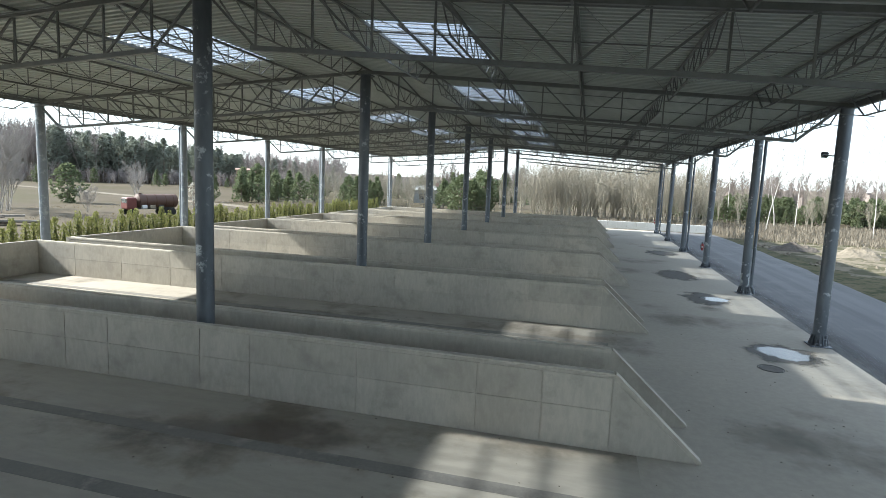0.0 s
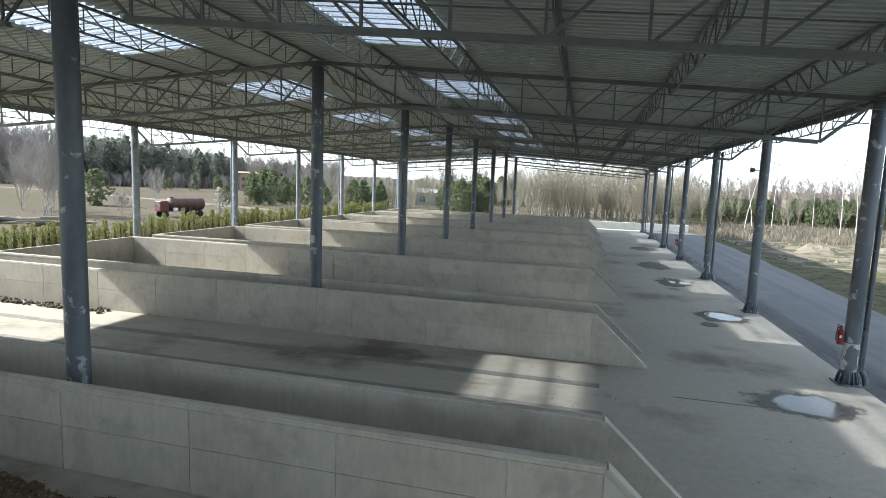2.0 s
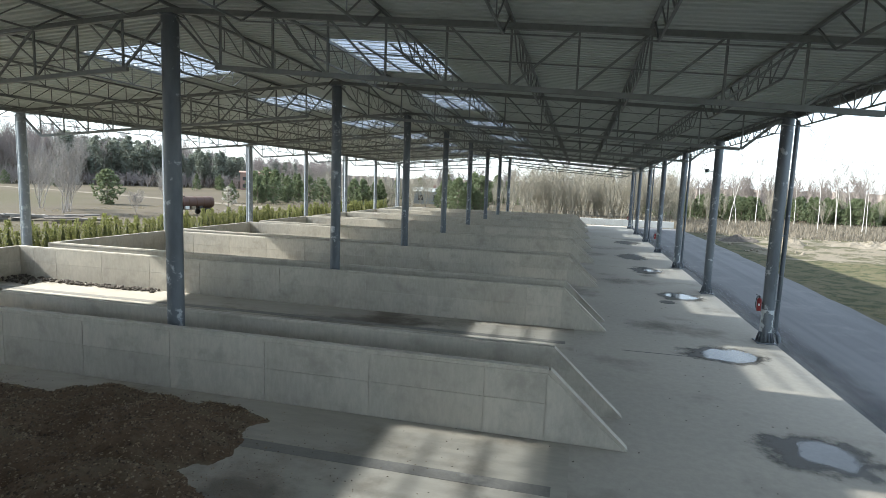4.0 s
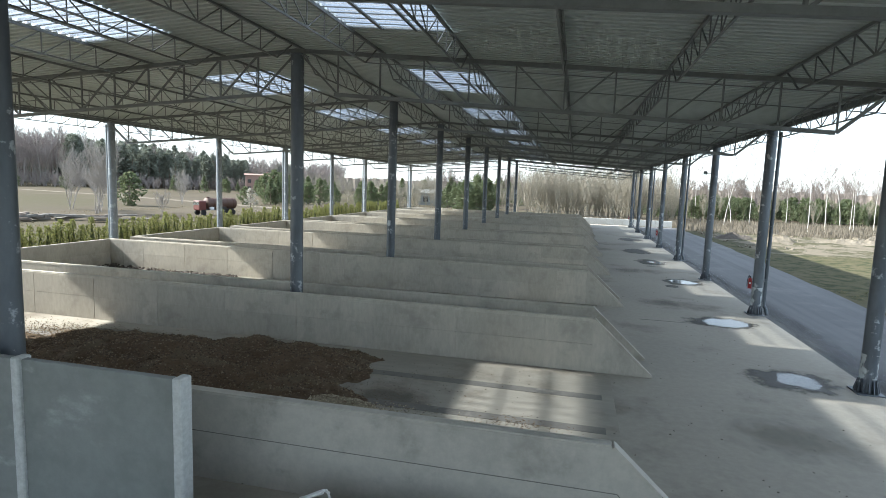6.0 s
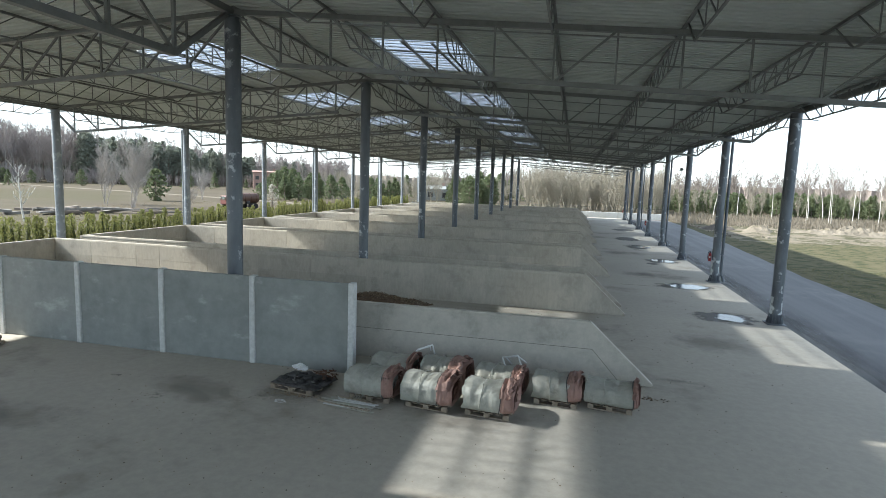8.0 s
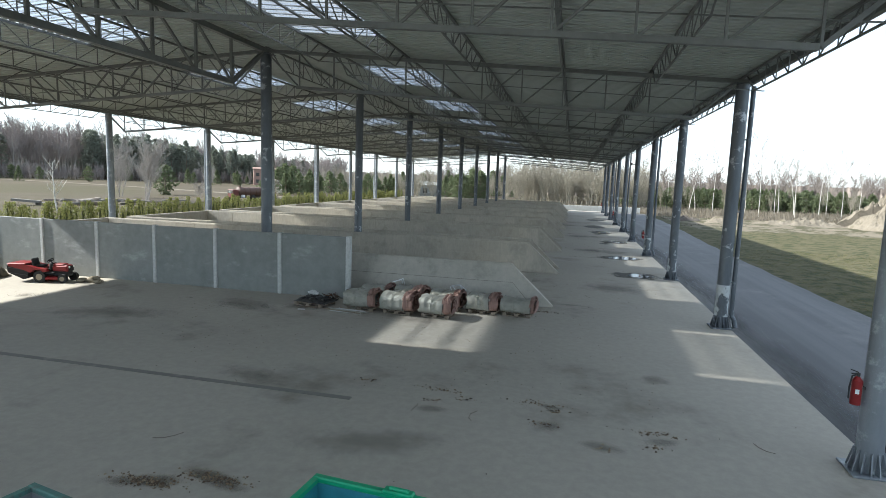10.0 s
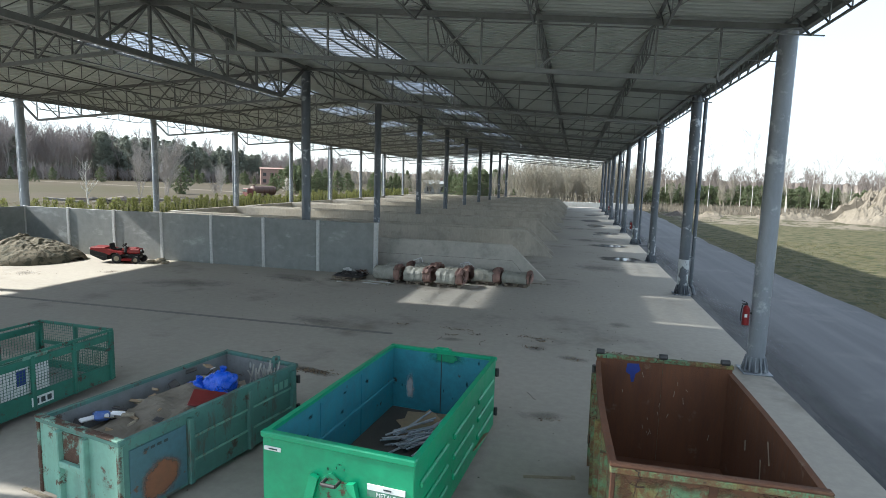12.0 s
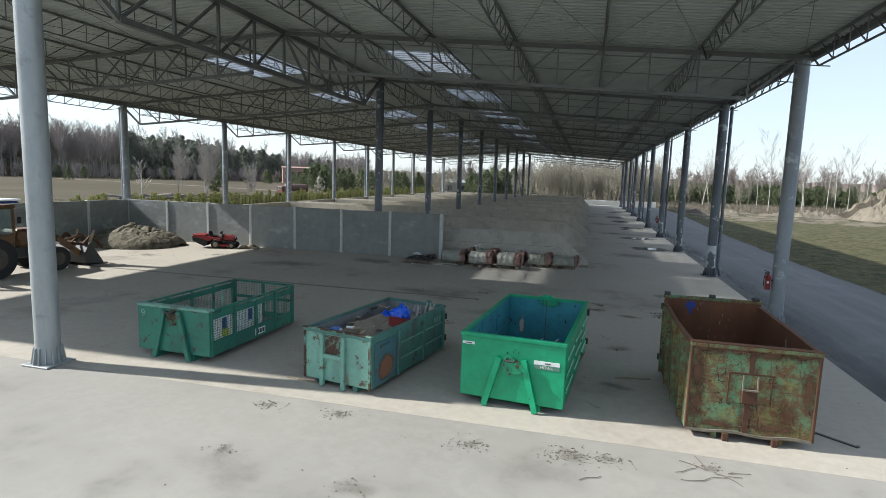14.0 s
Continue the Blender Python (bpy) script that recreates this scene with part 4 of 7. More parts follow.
part("label_plate", Shape().cbox((0.67, yf - 0.03, 0.905), (0.48, 0.008, 0.085), 0.003), surface("grey_green_film", (0.10, 0.24, 0.17), None, 0.6), green, "grey-green sign strip")
lettering("lettering", "METALE", 0.07, pose(0.67, yf - 0.037, 0.902, 90, 0, 0), WHITELET, green, "white painted word METALE")
SMEARGREEN = soft_mark("green_overspray", (0.01, 0.25, 0.12), (0.01, 0.2, 0.1), 0.5, 0.9, 1.1, 5.0)
SMEARPALE = soft_mark("pale_plaster_run", (0.5, 0.52, 0.5), (0.36, 0.38, 0.36), 0.8, 0.85, 1.0, 9.0)
SMEARDARK = soft_mark("dark_scuff", (0.02, 0.025, 0.025), (0.03, 0.03, 0.03), 0.7, 0.85, 0.75, 12.0)
smear_disc = Shape()
smear_disc.add([(1.35 * math.cos(i * math.pi / 16), 1.35 * math.sin(i * math.pi / 16), 0) for i in range(32)], [tuple(range(32))])


def smear(parent, m, rx, ry, mat, label):
    """A soft-edged mark on a face; the disc stands in the x-y plane of m."""
    return part("smear", smear_disc.mesh("smear", mat), mat, parent, label, m @ Matrix.Diagonal((rx, ry, 1, 1)), False)


back = 3.95 / 2 - 0.036
smear(green, pose(0.1, back, 1.28, 90), 0.42, 0.14, SMEARGREEN, "green overspray")
smear(green, pose(-0.62, back, 0.62, 90), 0.1, 0.3, SMEARPALE, "pale plaster run")
rnd = random.Random(52)
for i in range(9):
    smear(green, pose(rnd.uniform(-0.9, 0.9), back - 0.001 * i, rnd.uniform(0.5, 1.3), 90, 0, 0), rnd.uniform(0.012, 0.03), rnd.uniform(0.03, 0.08), SMEARDARK, "dark scuff")
for i in range(8):
    smear(green, pose(-0.955 + 0.001 * i, rnd.uniform(-1.5, 1.8), rnd.uniform(0.5, 1.2), 90, 0, 90), rnd.uniform(0.02, 0.09), rnd.uniform(0.02, 0.05), SMEARDARK, "dark scuff")
for i in range(9):
    smear(green, pose(rnd.gauss(-0.05, 0.12), yf - 0.03 - 0.0008 * i, rnd.gauss(1.02, 0.12), 90, 0, 0), rnd.uniform(0.012, 0.04), rnd.uniform(0.012, 0.035), SMEARDARK, "dark scuff")
part("wall_ledge", Shape().cbox((-0.94, 0, 0.72), (0.05, 3.8, 0.07), 0.012), TEAL, green)
for y in (-0.7, 0.6):
    part("wall_seam", Shape().cbox((-0.955, y, 0.72), (0.012, 0.05, 1.1), 0.003), TEAL, green)
part("door_seam", Shape().box((0.0, back - 0.004, 0.78), (0.016, 0.006, 1.1)), DARKMETAL, green)
part("catch", Shape().cbox((0.0, 3.95 / 2, 1.41), (0.34, 0.11, 0.05), 0.012).tube((-0.1, 3.95 / 2, 1.44), (0.12, 3.95 / 2, 1.44), 0.025, n=8), GREEN, green, "green door catch")

s = Shape()
rnd = random.Random(5)
part("dirt_layer", Shape().box((0, 0, 0.205), (1.9, 3.8, 0.012)), surface("dark_container_dirt", (0.075, 0.066, 0.055), (0.05, 0.045, 0.038), 0.9, big=1.5, fine=8, bump=0.4), green, "dark dirt on the container floor")
for i in range(34):
    a = rnd.uniform(-0.5, 0.5)
    c = Vector((rnd.uniform(-0.1, 0.5), rnd.uniform(-0.4, 0.2), 0.24 + 0.008 * i))
    d = Vector((math.cos(a + 0.8), math.sin(a + 0.8), rnd.uniform(-0.1, 0.15))) * 0.45
    s.bar(c - d, c + d, 0.038, 0.014)
ob = tagged(part("metal_scrap", s, surface("pale_blue_grey_metal", (0.42, 0.44, 0.47), (0.32, 0.34, 0.37), 0.5, 0.2, bump=0.05), at=pose(-7.0, -6.35, 0)), "heap of pale thin metal strips on the container floor", "scrap", kind="stuff")
for i, (x, y, r, w, h) in enumerate(((-6.75, -5.75, 6, 1.25, 0.95), (-6.3, -6.25, -10, 0.55, 0.7), (-7.15, -5.85, 40, 0.5, 0.5))):
    t = thing("cardboard_sheet", "flattened brown cardboard lying in the green container", "cardboard", pose(x, y, 0.215 + 0.012 * i, 0, 0, r))
    part("sheet", Shape().box((0, 0, 0), (w, h, 0.01)), CARD, t)
    part("flap", Shape().box((w / 2 + 0.08, 0, 0.04), (0.2, h, 0.008), Matrix.Rotation(-0.5, 3, "Y")), CARD, t)

# rusted container
rust = container("rusted_container", "heavily rusted steel container with flaking green paint", pose(-3.1, -7.55, 0, rz=0.6), 2.0, 3.35, 1.66, RUSTGREEN, RUSTIN, 4, 0.12, 0.16, -0.04, rail=RUSTIN)
yf = -3.35 / 2
part("rim_cap", Shape().cbox((0, yf, 1.705), (2.04, 0.1, 0.035), 0.012), RUSTY, rust, "rusty top edge")
fr = part("lock_frame", Shape().cbox((-0.035, yf - 0.03, 0.96), (0.67, 0.016, 0.52), 0.004), RUSTGREEN, rust)
for x in (-0.37, 0.30):
    part("frame_edge", Shape().bar((x, yf - 0.035, 0.70), (x, yf - 0.035, 1.22), 0.02, 0.03), RUSTY, fr, "rusty weld line")
part("frame_edge", Shape().bar((-0.37, yf - 0.035, 1.22), (0.30, yf - 0.035, 1.22), 0.02, 0.03), RUSTY, fr, "rusty weld line")
part("hook_plate", Shape().cbox((-0.035, yf - 0.05, 0.82), (0.25, 0.04, 0.25), 0.02), RUSTY, fr, "rusty hook plate")
for x in (-0.145, 0.08):
    part("grip", Shape().bar((x, yf - 0.06, 0.95), (x, yf - 0.045, 1.19), 0.022, 0.03), SAND, fr, "pale worn steel edge")
part("grip", Shape().bar((-0.155, yf - 0.075, 0.945), (0.09, yf - 0.075, 0.945), 0.035, 0.025), SAND, fr, "pale worn steel edge")
part("stiffener", Shape().cbox((-0.05, yf - 0.03, 0.42), (0.09, 0.012, 0.56), 0.004), RUSTY, rust, "rusty upright strip")
part("stiffener", Shape().cbox((-0.03, yf - 0.03, 1.44), (0.08, 0.012, 0.42), 0.004), RUSTY, rust, "rusty upright strip")
for x in (-0.985, 0.985):
    part("corner_post", Shape().cbox((x, yf - 0.02, 0.88), (0.05, 0.06, 1.5), 0.01), RUSTY, rust, "rusty corner post")
for x in (-0.35, 0.42):
    part("foot_block", Shape().cbox((x, yf - 0.04, 0.07), (0.1, 0.1, 0.14), 0.01), RUSTY, rust)
for x in (-0.95, 0, 0.9):
    part("lug", Shape().tube((x - 0.06, 3.35 / 2, 1.88), (x + 0.06, 3.35 / 2, 1.88), 0.05, n=8), DARKMETAL, rust)
wave = [(-1.0 + i * 0.1, 0.15 - 0.02 * math.sin(i * 0.65)) for i in range(21)]
s = Shape().prism([(x, z + 0.022) for x, z in wave] + [(x, z - 0.022) for x, z in wave[::-1]], yf - 0.05, yf - 0.022)
part("bent_lip", s, SAND, rust, "bent pale bottom lip")
part("paint_mark", Shape().poly([(-0.10, -0.06), (-0.03, -0.10), (-0.01, -0.22), (0.03, -0.21), (0.05, -0.08), (0.12, -0.02), (0.09, 0.09), (-0.08, 0.08)], 0), BLUEPAINT, rust, "blue spray mark", pose(-0.45, 3.35 / 2 - 0.036, 1.66, 90, 0, 0))

RUSTSMEAR = soft_mark("rust_bloom", (0.12, 0.06, 0.032), (0.075, 0.036, 0.02), 0.9, 0.85, 0.95, 4.0)
rnd = random.Random(61)
for i, (x, z, rx, rz_) in enumerate(((-0.75, 1.6, 0.4, 0.14), (-0.25, 1.62, 0.45, 0.12), (0.3, 1.6, 0.42, 0.13), (0.78, 1.62, 0.35, 0.12), (-0.86, 1.15, 0.14, 0.5), (-0.85, 0.6, 0.15, 0.45), (0.86, 1.0, 0.12, 0.5), (-0.05, 0.45, 0.16, 0.35), (0.4, 0.3, 0.5, 0.1), (-0.5, 0.28, 0.45, 0.1), (0.55, 0.55, 0.2, 0.25))):
    smear(rust, pose(x, yf - 0.028 - 0.0006 * i, z, 90), rx, rz_, RUSTSMEAR, "bloom of brown rust")
for i in range(16):                       # pale scratches on the inner faces
    x, z, a = rnd.uniform(-0.9, 0.9), rnd.uniform(0.5, 1.6), rnd.gauss(0.1, 0.35)
    d = Vector((math.sin(a), 0, math.cos(a))) * rnd.uniform(0.015, 0.055)
    c = Vector((x, 3.35 / 2 - 0.037, z))
    part("scratch", Shape().bar(c - d, c + d, 0.008, 0.004, (0, 1, 0)), CHIPS, rust)
    if i % 3 == 0:
        c = Vector((0.935, rnd.uniform(-1.3, 1.4), rnd.uniform(0.7, 1.5)))
        d = Vector((0, math.sin(a), math.cos(a))) * rnd.uniform(0.03, 0.14)
        part("scratch", Shape().bar(c - d, c + d, 0.008, 0.012, (1, 0, 0)), CHIPS, rust)

# mint container with rubble
mint = container("mint_container", "faded mint steel container with rust stains, part filled with rubbish", pose(-10.42, -7.62, 0, rz=-10.8), 1.66, 3.35, 1.16, MINTSIDE, GREYBOX, 0, 0.12, front=MINT)
for sx in (-1, 1):
    for y in (-0.66, 0.5, 1.55):
        part("rib", Shape().cbox((sx * 0.86, y, 0.62), (0.07, 0.09, 0.98), 0.01), MINTSIDE, mint)
yf = -3.35 / 2
for x in (-0.33, 0.19):
    part("channel_post", Shape().cbox((x, yf - 0.06, 0.56), (0.09, 0.09, 1.1), 0.012), MINT, mint)
part("hook_plate", Shape().cbox((-0.07, yf - 0.03, 0.9), (0.42, 0.02, 0.4), 0.008), PATCHY, mint, "rust-eaten hook plate")
for x in (-0.8, 0.8):
    part("corner_edge", Shape().cbox((x, yf - 0.02, 0.64), (0.06, 0.05, 1.06), 0.01), PATCHY, mint, "rusty worn corner edge")
part("rim_edge", Shape().cbox((0, yf - 0.01, 1.2), (1.68, 0.1, 0.03), 0.008), PATCHY, mint, "worn grey top edge")
part("cross_bar", Shape().cbox((-0.07, yf - 0.06, 0.66), (0.44, 0.07, 0.09), 0.01), MINT, mint)
for z in (0.45, 0.8):
    for sx in (-1, 1):
        part("side_seam", Shape().bar((sx * 0.845, -0.62, z), (sx * 0.845, 1.6, z), 0.02, 0.03), MINT, mint)
part("painted_patch", Shape().box((0.842, -1.16, 0.6), (0.012, 0.86, 0.86)), surface("faded_blue_paint", (0.06, 0.14, 0.17), (0.05, 0.12, 0.13), 0.6, big=2, rust=((0.13, 0.08, 0.05), 3, 0.64)), mint, "faded blue paint patch")
wash = Shape()
wash.add([(1.35 * math.cos(i * math.pi / 16), 1.35 * math.sin(i * math.pi / 16), 0) for i in range(32)], [tuple(range(32))])
part("painted_arch", wash.mesh("painted_arch", ARCHMARK), ARCHMARK, mint, "rust-brown painted arch", Matrix.Translation((0.853, -1.12, 0.46)) @ Matrix.Rotation(math.pi / 2, 4, "Y") @ Matrix.Diagonal((0.3, 0.33, 1, 1)), False)
for x, z, h in ((0.12, 0.98, 0.2), (0.3, 0.92, 0.14), (-0.2, 1.0, 0.1)):
    smear(mint, pose(x, 3.35 / 2 - 0.036, z, 90), 0.05, h, SMEARPALE, "pale plaster run")
part("door_catch", Shape().cbox((0.38, 3.35 / 2, 1.2), (0.12, 0.12, 0.12), 0.02).bar((0.38, 3.35 / 2 - 0.05, 0.8), (0.38, 3.35 / 2 - 0.05, 1.2), 0.04), MINTSIDE, mint, "rusty door catch")
for i in range(3):
    part("logo_bar", Shape().box((0.847, 1.12 + 0.13 * i, 0.93), (0.006, 0.085, 0.13)), MINT, mint, "faded white logo bar")
for i in range(4):
    part("print_bar", Shape().box((0.852, -1.36 + 0.1 * i, 0.95), (0.006, 0.06, 0.035)), DARKLET, mint, "dark stencil bar")
s = Shape()
s.grid(18, 30, lambda u, v: (-0.76 + u * 1.52, -1.5 + v * 2.7, 0.70 + 0.42 * math.sin(math.pi * min(1, max(0, u * 1.0))) ** 0.7 * math.sin(math.pi * min(1, v * 1.05)) ** 0.6 + 0.12 * noise.noise(Vector((u * 6, v * 9, 2)))), False)
ob = tagged(part("rubble", s, SAND, at=mint.matrix_basis.copy()), "sandy rubble heaped in the mint container", "rubble", kind="stuff")
for i, (x, y, z, r) in enumerate(((0.22, 0.55, 1.1, 0.24), (-0.1, 0.35, 1.02, 0.17), (0.45, 0.25, 1.0, 0.15))):
    bag = thing("rubbish_bag", "blue plastic rubbish bag on the rubble", "bag", mint.matrix_basis @ pose(x, y, z))
    part("sack", Shape().blob((0, 0, 0), r, 0.5, 0.85, i, 3), BLUEBAG, bag)
    part("knot", Shape().tube((0, 0, r * 0.75), (0.02, 0.01, r * 1.15), 0.03, 0.06, 6), BLUEBAG, bag)
can = thing("plastic_canister", "blue plastic canister lying on the rubble", "canister", mint.matrix_basis @ pose(-0.55, -1.0, 0.98, 70, 10, 60))
part("body", Shape().cbox((0, 0, 0), (0.2, 0.14, 0.32), 0.03), surface("blue_plastic", (0.08, 0.16, 0.42), None, 0.4), can)
part("cap", Shape().tube((0.05, 0, 0.16), (0.05, 0, 0.2), 0.03, n=10), WHITEP, can, "white screw cap")
cr = thing("plastic_crate", "dark red plastic crate lying in the rubble", "crate", mint.matrix_basis @ pose(0.5, 0.0, 1.02, 20, 10, 35))
part("tray", Shape().cbox((0, 0, 0), (0.5, 0.32, 0.12), 0.02), surface("dark_red_plastic", (0.13, 0.018, 0.016), None, 0.5), cr)
part("rim", Shape().cbox((0, 0, 0.07), (0.54, 0.36, 0.03), 0.01), surface("worn_red_plastic", (0.17, 0.02, 0.018), None, 0.5), cr)
for i in range(9):
    a = i * 0.9
    d = thing("board_scrap", "pale broken board in the rubble", "board", mint.matrix_basis @ pose(-0.35 + 0.09 * i, -0.9 + 0.22 * i, 0.94, 8 * math.sin(a), 10 * math.cos(a), 40 * i))
    part("plank", Shape().cbox((0, 0, 0), (0.5, 0.09, 0.025), 0.004), (WHITEP, CARD, WOOD)[i % 3], d)
    part("edge_strip", Shape().box((0, 0.05, 0.0), (0.5, 0.012, 0.03)), WOOD, d)
for i in range(34):
    d = thing("rubbish_piece", ("crumpled pale film", "torn brown cardboard", "grey broken slab", "dark plastic scrap")[i % 4] + " lying on the rubble", "rubbish", mint.matrix_basis @ pose(rnd.uniform(-0.65, 0.65), rnd.uniform(-1.4, 1.1), 0.98 + rnd.uniform(-0.05, 0.16), rnd.uniform(-30, 30), rnd.uniform(-30, 30), rnd.uniform(0, 360)), "rubbish pieces")
    part("flake", Shape().cbox((0, 0, 0), (rnd.uniform(0.08, 0.24), rnd.uniform(0.05, 0.16), rnd.uniform(0.008, 0.04)), 0.005), (WHITEP, CARD, CHIPS, FILM)[i % 4], d)
s = Shape()
for i in range(16):
    x = rnd.uniform(0.1, 0.7)
    s.bar((x, 1.3 + rnd.uniform(-0.2, 0.25), 0.6), (x + rnd.uniform(-0.1, 0.1), 1.3 + rnd.uniform(-0.2, 0.25), 1.2 + rnd.uniform(-0.1, 0.12)), 0.03, 0.012)
tagged(part("stick_bundle", s, TARP, at=mint.matrix_basis.copy()), "bundle of pale sticks leaning in the container", "sticks", kind="stuff")

# mesh-sided green container
W, L, H = 2.0, 3.45, 1.2
cage = thing("mesh_container", "green steel container with wire mesh sides", "container", pose(-14.98, -7.1, 0, rz=-2.2), "roll-off containers")
part("front_wall", Shape().cbox((0, -L / 2, 0.68), (W, 0.06, 1.06), 0.015), DARKGREEN, cage)
part("front_rail", Shape().cbox((0, -L / 2 + 0.05, H + 0.01), (W + 0.04, 0.2, 0.06), 0.015), MINT, cage, "faded pale top rail")
part("floor_plate", Shape().box((0, 0, 0.17), (W - 0.04, L - 0.04, 0.06)), GREYBOX, cage)
hook_frame(cage, -L / 2 - 0.03, H, 0.2, 0.48, 1.14, DARKGREEN)


def wire_panel(a, b, z0, z1, n, k):
    a, b = Vector(a), Vector(b)
    s = Shape()
    for i in range(n + 1):
        p = a.lerp(b, i / n)
        s.bar((p.x, p.y, z0), (p.x, p.y, z1), 0.006)
    for j in range(k + 1):
        z = z0 + (z1 - z0) * j / k
        s.bar((a.x, a.y, z), (b.x, b.y, z), 0.006)
    return s


for sx in (-1, 1):
    x = sx * (W / 2 - 0.03)
    part("lower_plate", Shape().cbox((x, 0, 0.31), (0.05, L, 0.34), 0.01), DARKGREEN, cage)
    part("upper_rail", Shape().cbox((x, 0, 1.06), (0.06, L, 0.14), 0.01), DARKGREEN, cage)
    part("top_rail", Shape().cbox((x, 0, H), (0.06, L, 0.05), 0.01), DARKGREEN, cage)
    for i in range(5):
        part("post", Shape().cbox((x + sx * 0.02, -L / 2 + 0.06 + i * (L - 0.12) / 4, 0.66), (0.07, 0.07, 1.04), 0.01), DARKGREEN, cage)
    part("wire_mesh", wire_panel((x, -L / 2, 0), (x, L / 2, 0), 0.47, 1.0, 60, 9), WIRE, cage, "fine welded wire")
    part("wire_mesh", wire_panel((x, -L / 2, 0), (x, L / 2, 0), 1.12, 1.18, 44, 1), WIRE, cage, "fine welded wire")
    part("skid", Shape().bar((sx * 0.5, -L / 2, 0.07), (sx * 0.5, L / 2, 0.07), 0.1, 0.14), DARKGREEN, cage)
part("tail_rail", Shape().cbox((0, L / 2, H), (W, 0.06, 0.06), 0.01), DARKGREEN, cage)
part("tail_rail", Shape().cbox((0, L / 2, 0.75), (W, 0.05, 0.08), 0.01), DARKGREEN, cage)
part("tail_rail", Shape().cbox((0, L / 2, 0.25), (W, 0.06, 0.22), 0.01), DARKGREEN, cage)
part("wire_mesh", wire_panel((-W / 2, L / 2, 0), (W / 2, L / 2, 0), 0.36, 1.17, 36, 14), WIRE, cage, "fine welded wire")
for x in (-0.96, 0, 0.96):
    part("post", Shape().cbox((x, L / 2 + 0.01, 0.66), (0.07, 0.08, 1.06), 0.01), DARKGREEN, cage)
for y0, y1, mats in ((-1.55, -0.85, 0), (-0.72, 0.35, 1)):
    bn = part("banner", Shape().box((W / 2 - 0.075, (y0 + y1) / 2, 0.72), (0.012, y1 - y0, 0.5)), WHITEP, cage, "white printed banner behind the mesh")
    part("blue_print", Shape().box((W / 2 - 0.066, y0 + 0.4 * (y1 - y0) + 0.12, 0.8), (0.004, 0.16, 0.28)), BLUEPAINT, bn)
    if not mats:
        s = Shape()
        s.add([(W / 2 - 0.064, -1.12 + 0.14 * math.cos(i * math.pi / 8), 0.58 + 0.12 * math.sin(i * math.pi / 8)) for i in range(16)], [tuple(range(16))])
        part("yellow_print", s, surface("yellow_green_print", (0.5, 0.55, 0.05), None, 0.5, bump=0), bn, fix=False)
    part("banner_flap", Shape().box((W / 2 - 0.02, y1 - 0.3, 1.1), (0.02, 0.45, 0.2), Matrix.Rotation(0.5, 3, "Y")), MINT if mats else DARKGREEN, cage)
pl = part("label_plate", Shape().cbox((W / 2 + 0.004, 0.15, 0.3), (0.012, 0.42, 0.17), 0.003), WHITELET, cage, "white plate with dark logo bars")
for i in range(3):
    part("print_bar", Shape().box((W / 2 + 0.013, 0.03 + i * 0.12, 0.3), (0.004, 0.08, 0.1)), DARKLET, pl)
lettering("lettering", "9", 0.26, pose(-0.84, -L / 2 - 0.033, 1.0, 90, 0, 0), MINT, cage, "faded painted figure nine")
part("corner_flag", Shape().prism([(0, 0), (0.05, 0), (0.04, 0.35), (0.01, 0.42)], -0.01, 0.01), MINT, cage, "", pose(0.1, -0.2, 0.95))


# ---- rolled tarpaulins on pallets ----
def pallet(x, y, w, d, rz=0, label="weathered wooden pallet on the concrete floor"):
    t = thing("wooden_pallet", label, "pallet", pose(x, y, 0, 0, 0, rz), "pallets")
    for i in range(3):
        part("runner", Shape().box((0, (i - 1) * (d / 2 - 0.06), 0.012), (w, 0.1, 0.022)), WOOD, t)
        for j in range(3):
            part("block", Shape().box(((j - 1) * (w / 2 - 0.07), (i - 1) * (d / 2 - 0.06), 0.062), (0.13, 0.1, 0.078)), WOOD, t)
    for j in range(6):
        part("slat", Shape().box((-w / 2 + 0.06 + j * (w - 0.12) / 5, 0, 0.112), (0.11, d, 0.022)), WOOD, t)
    return t


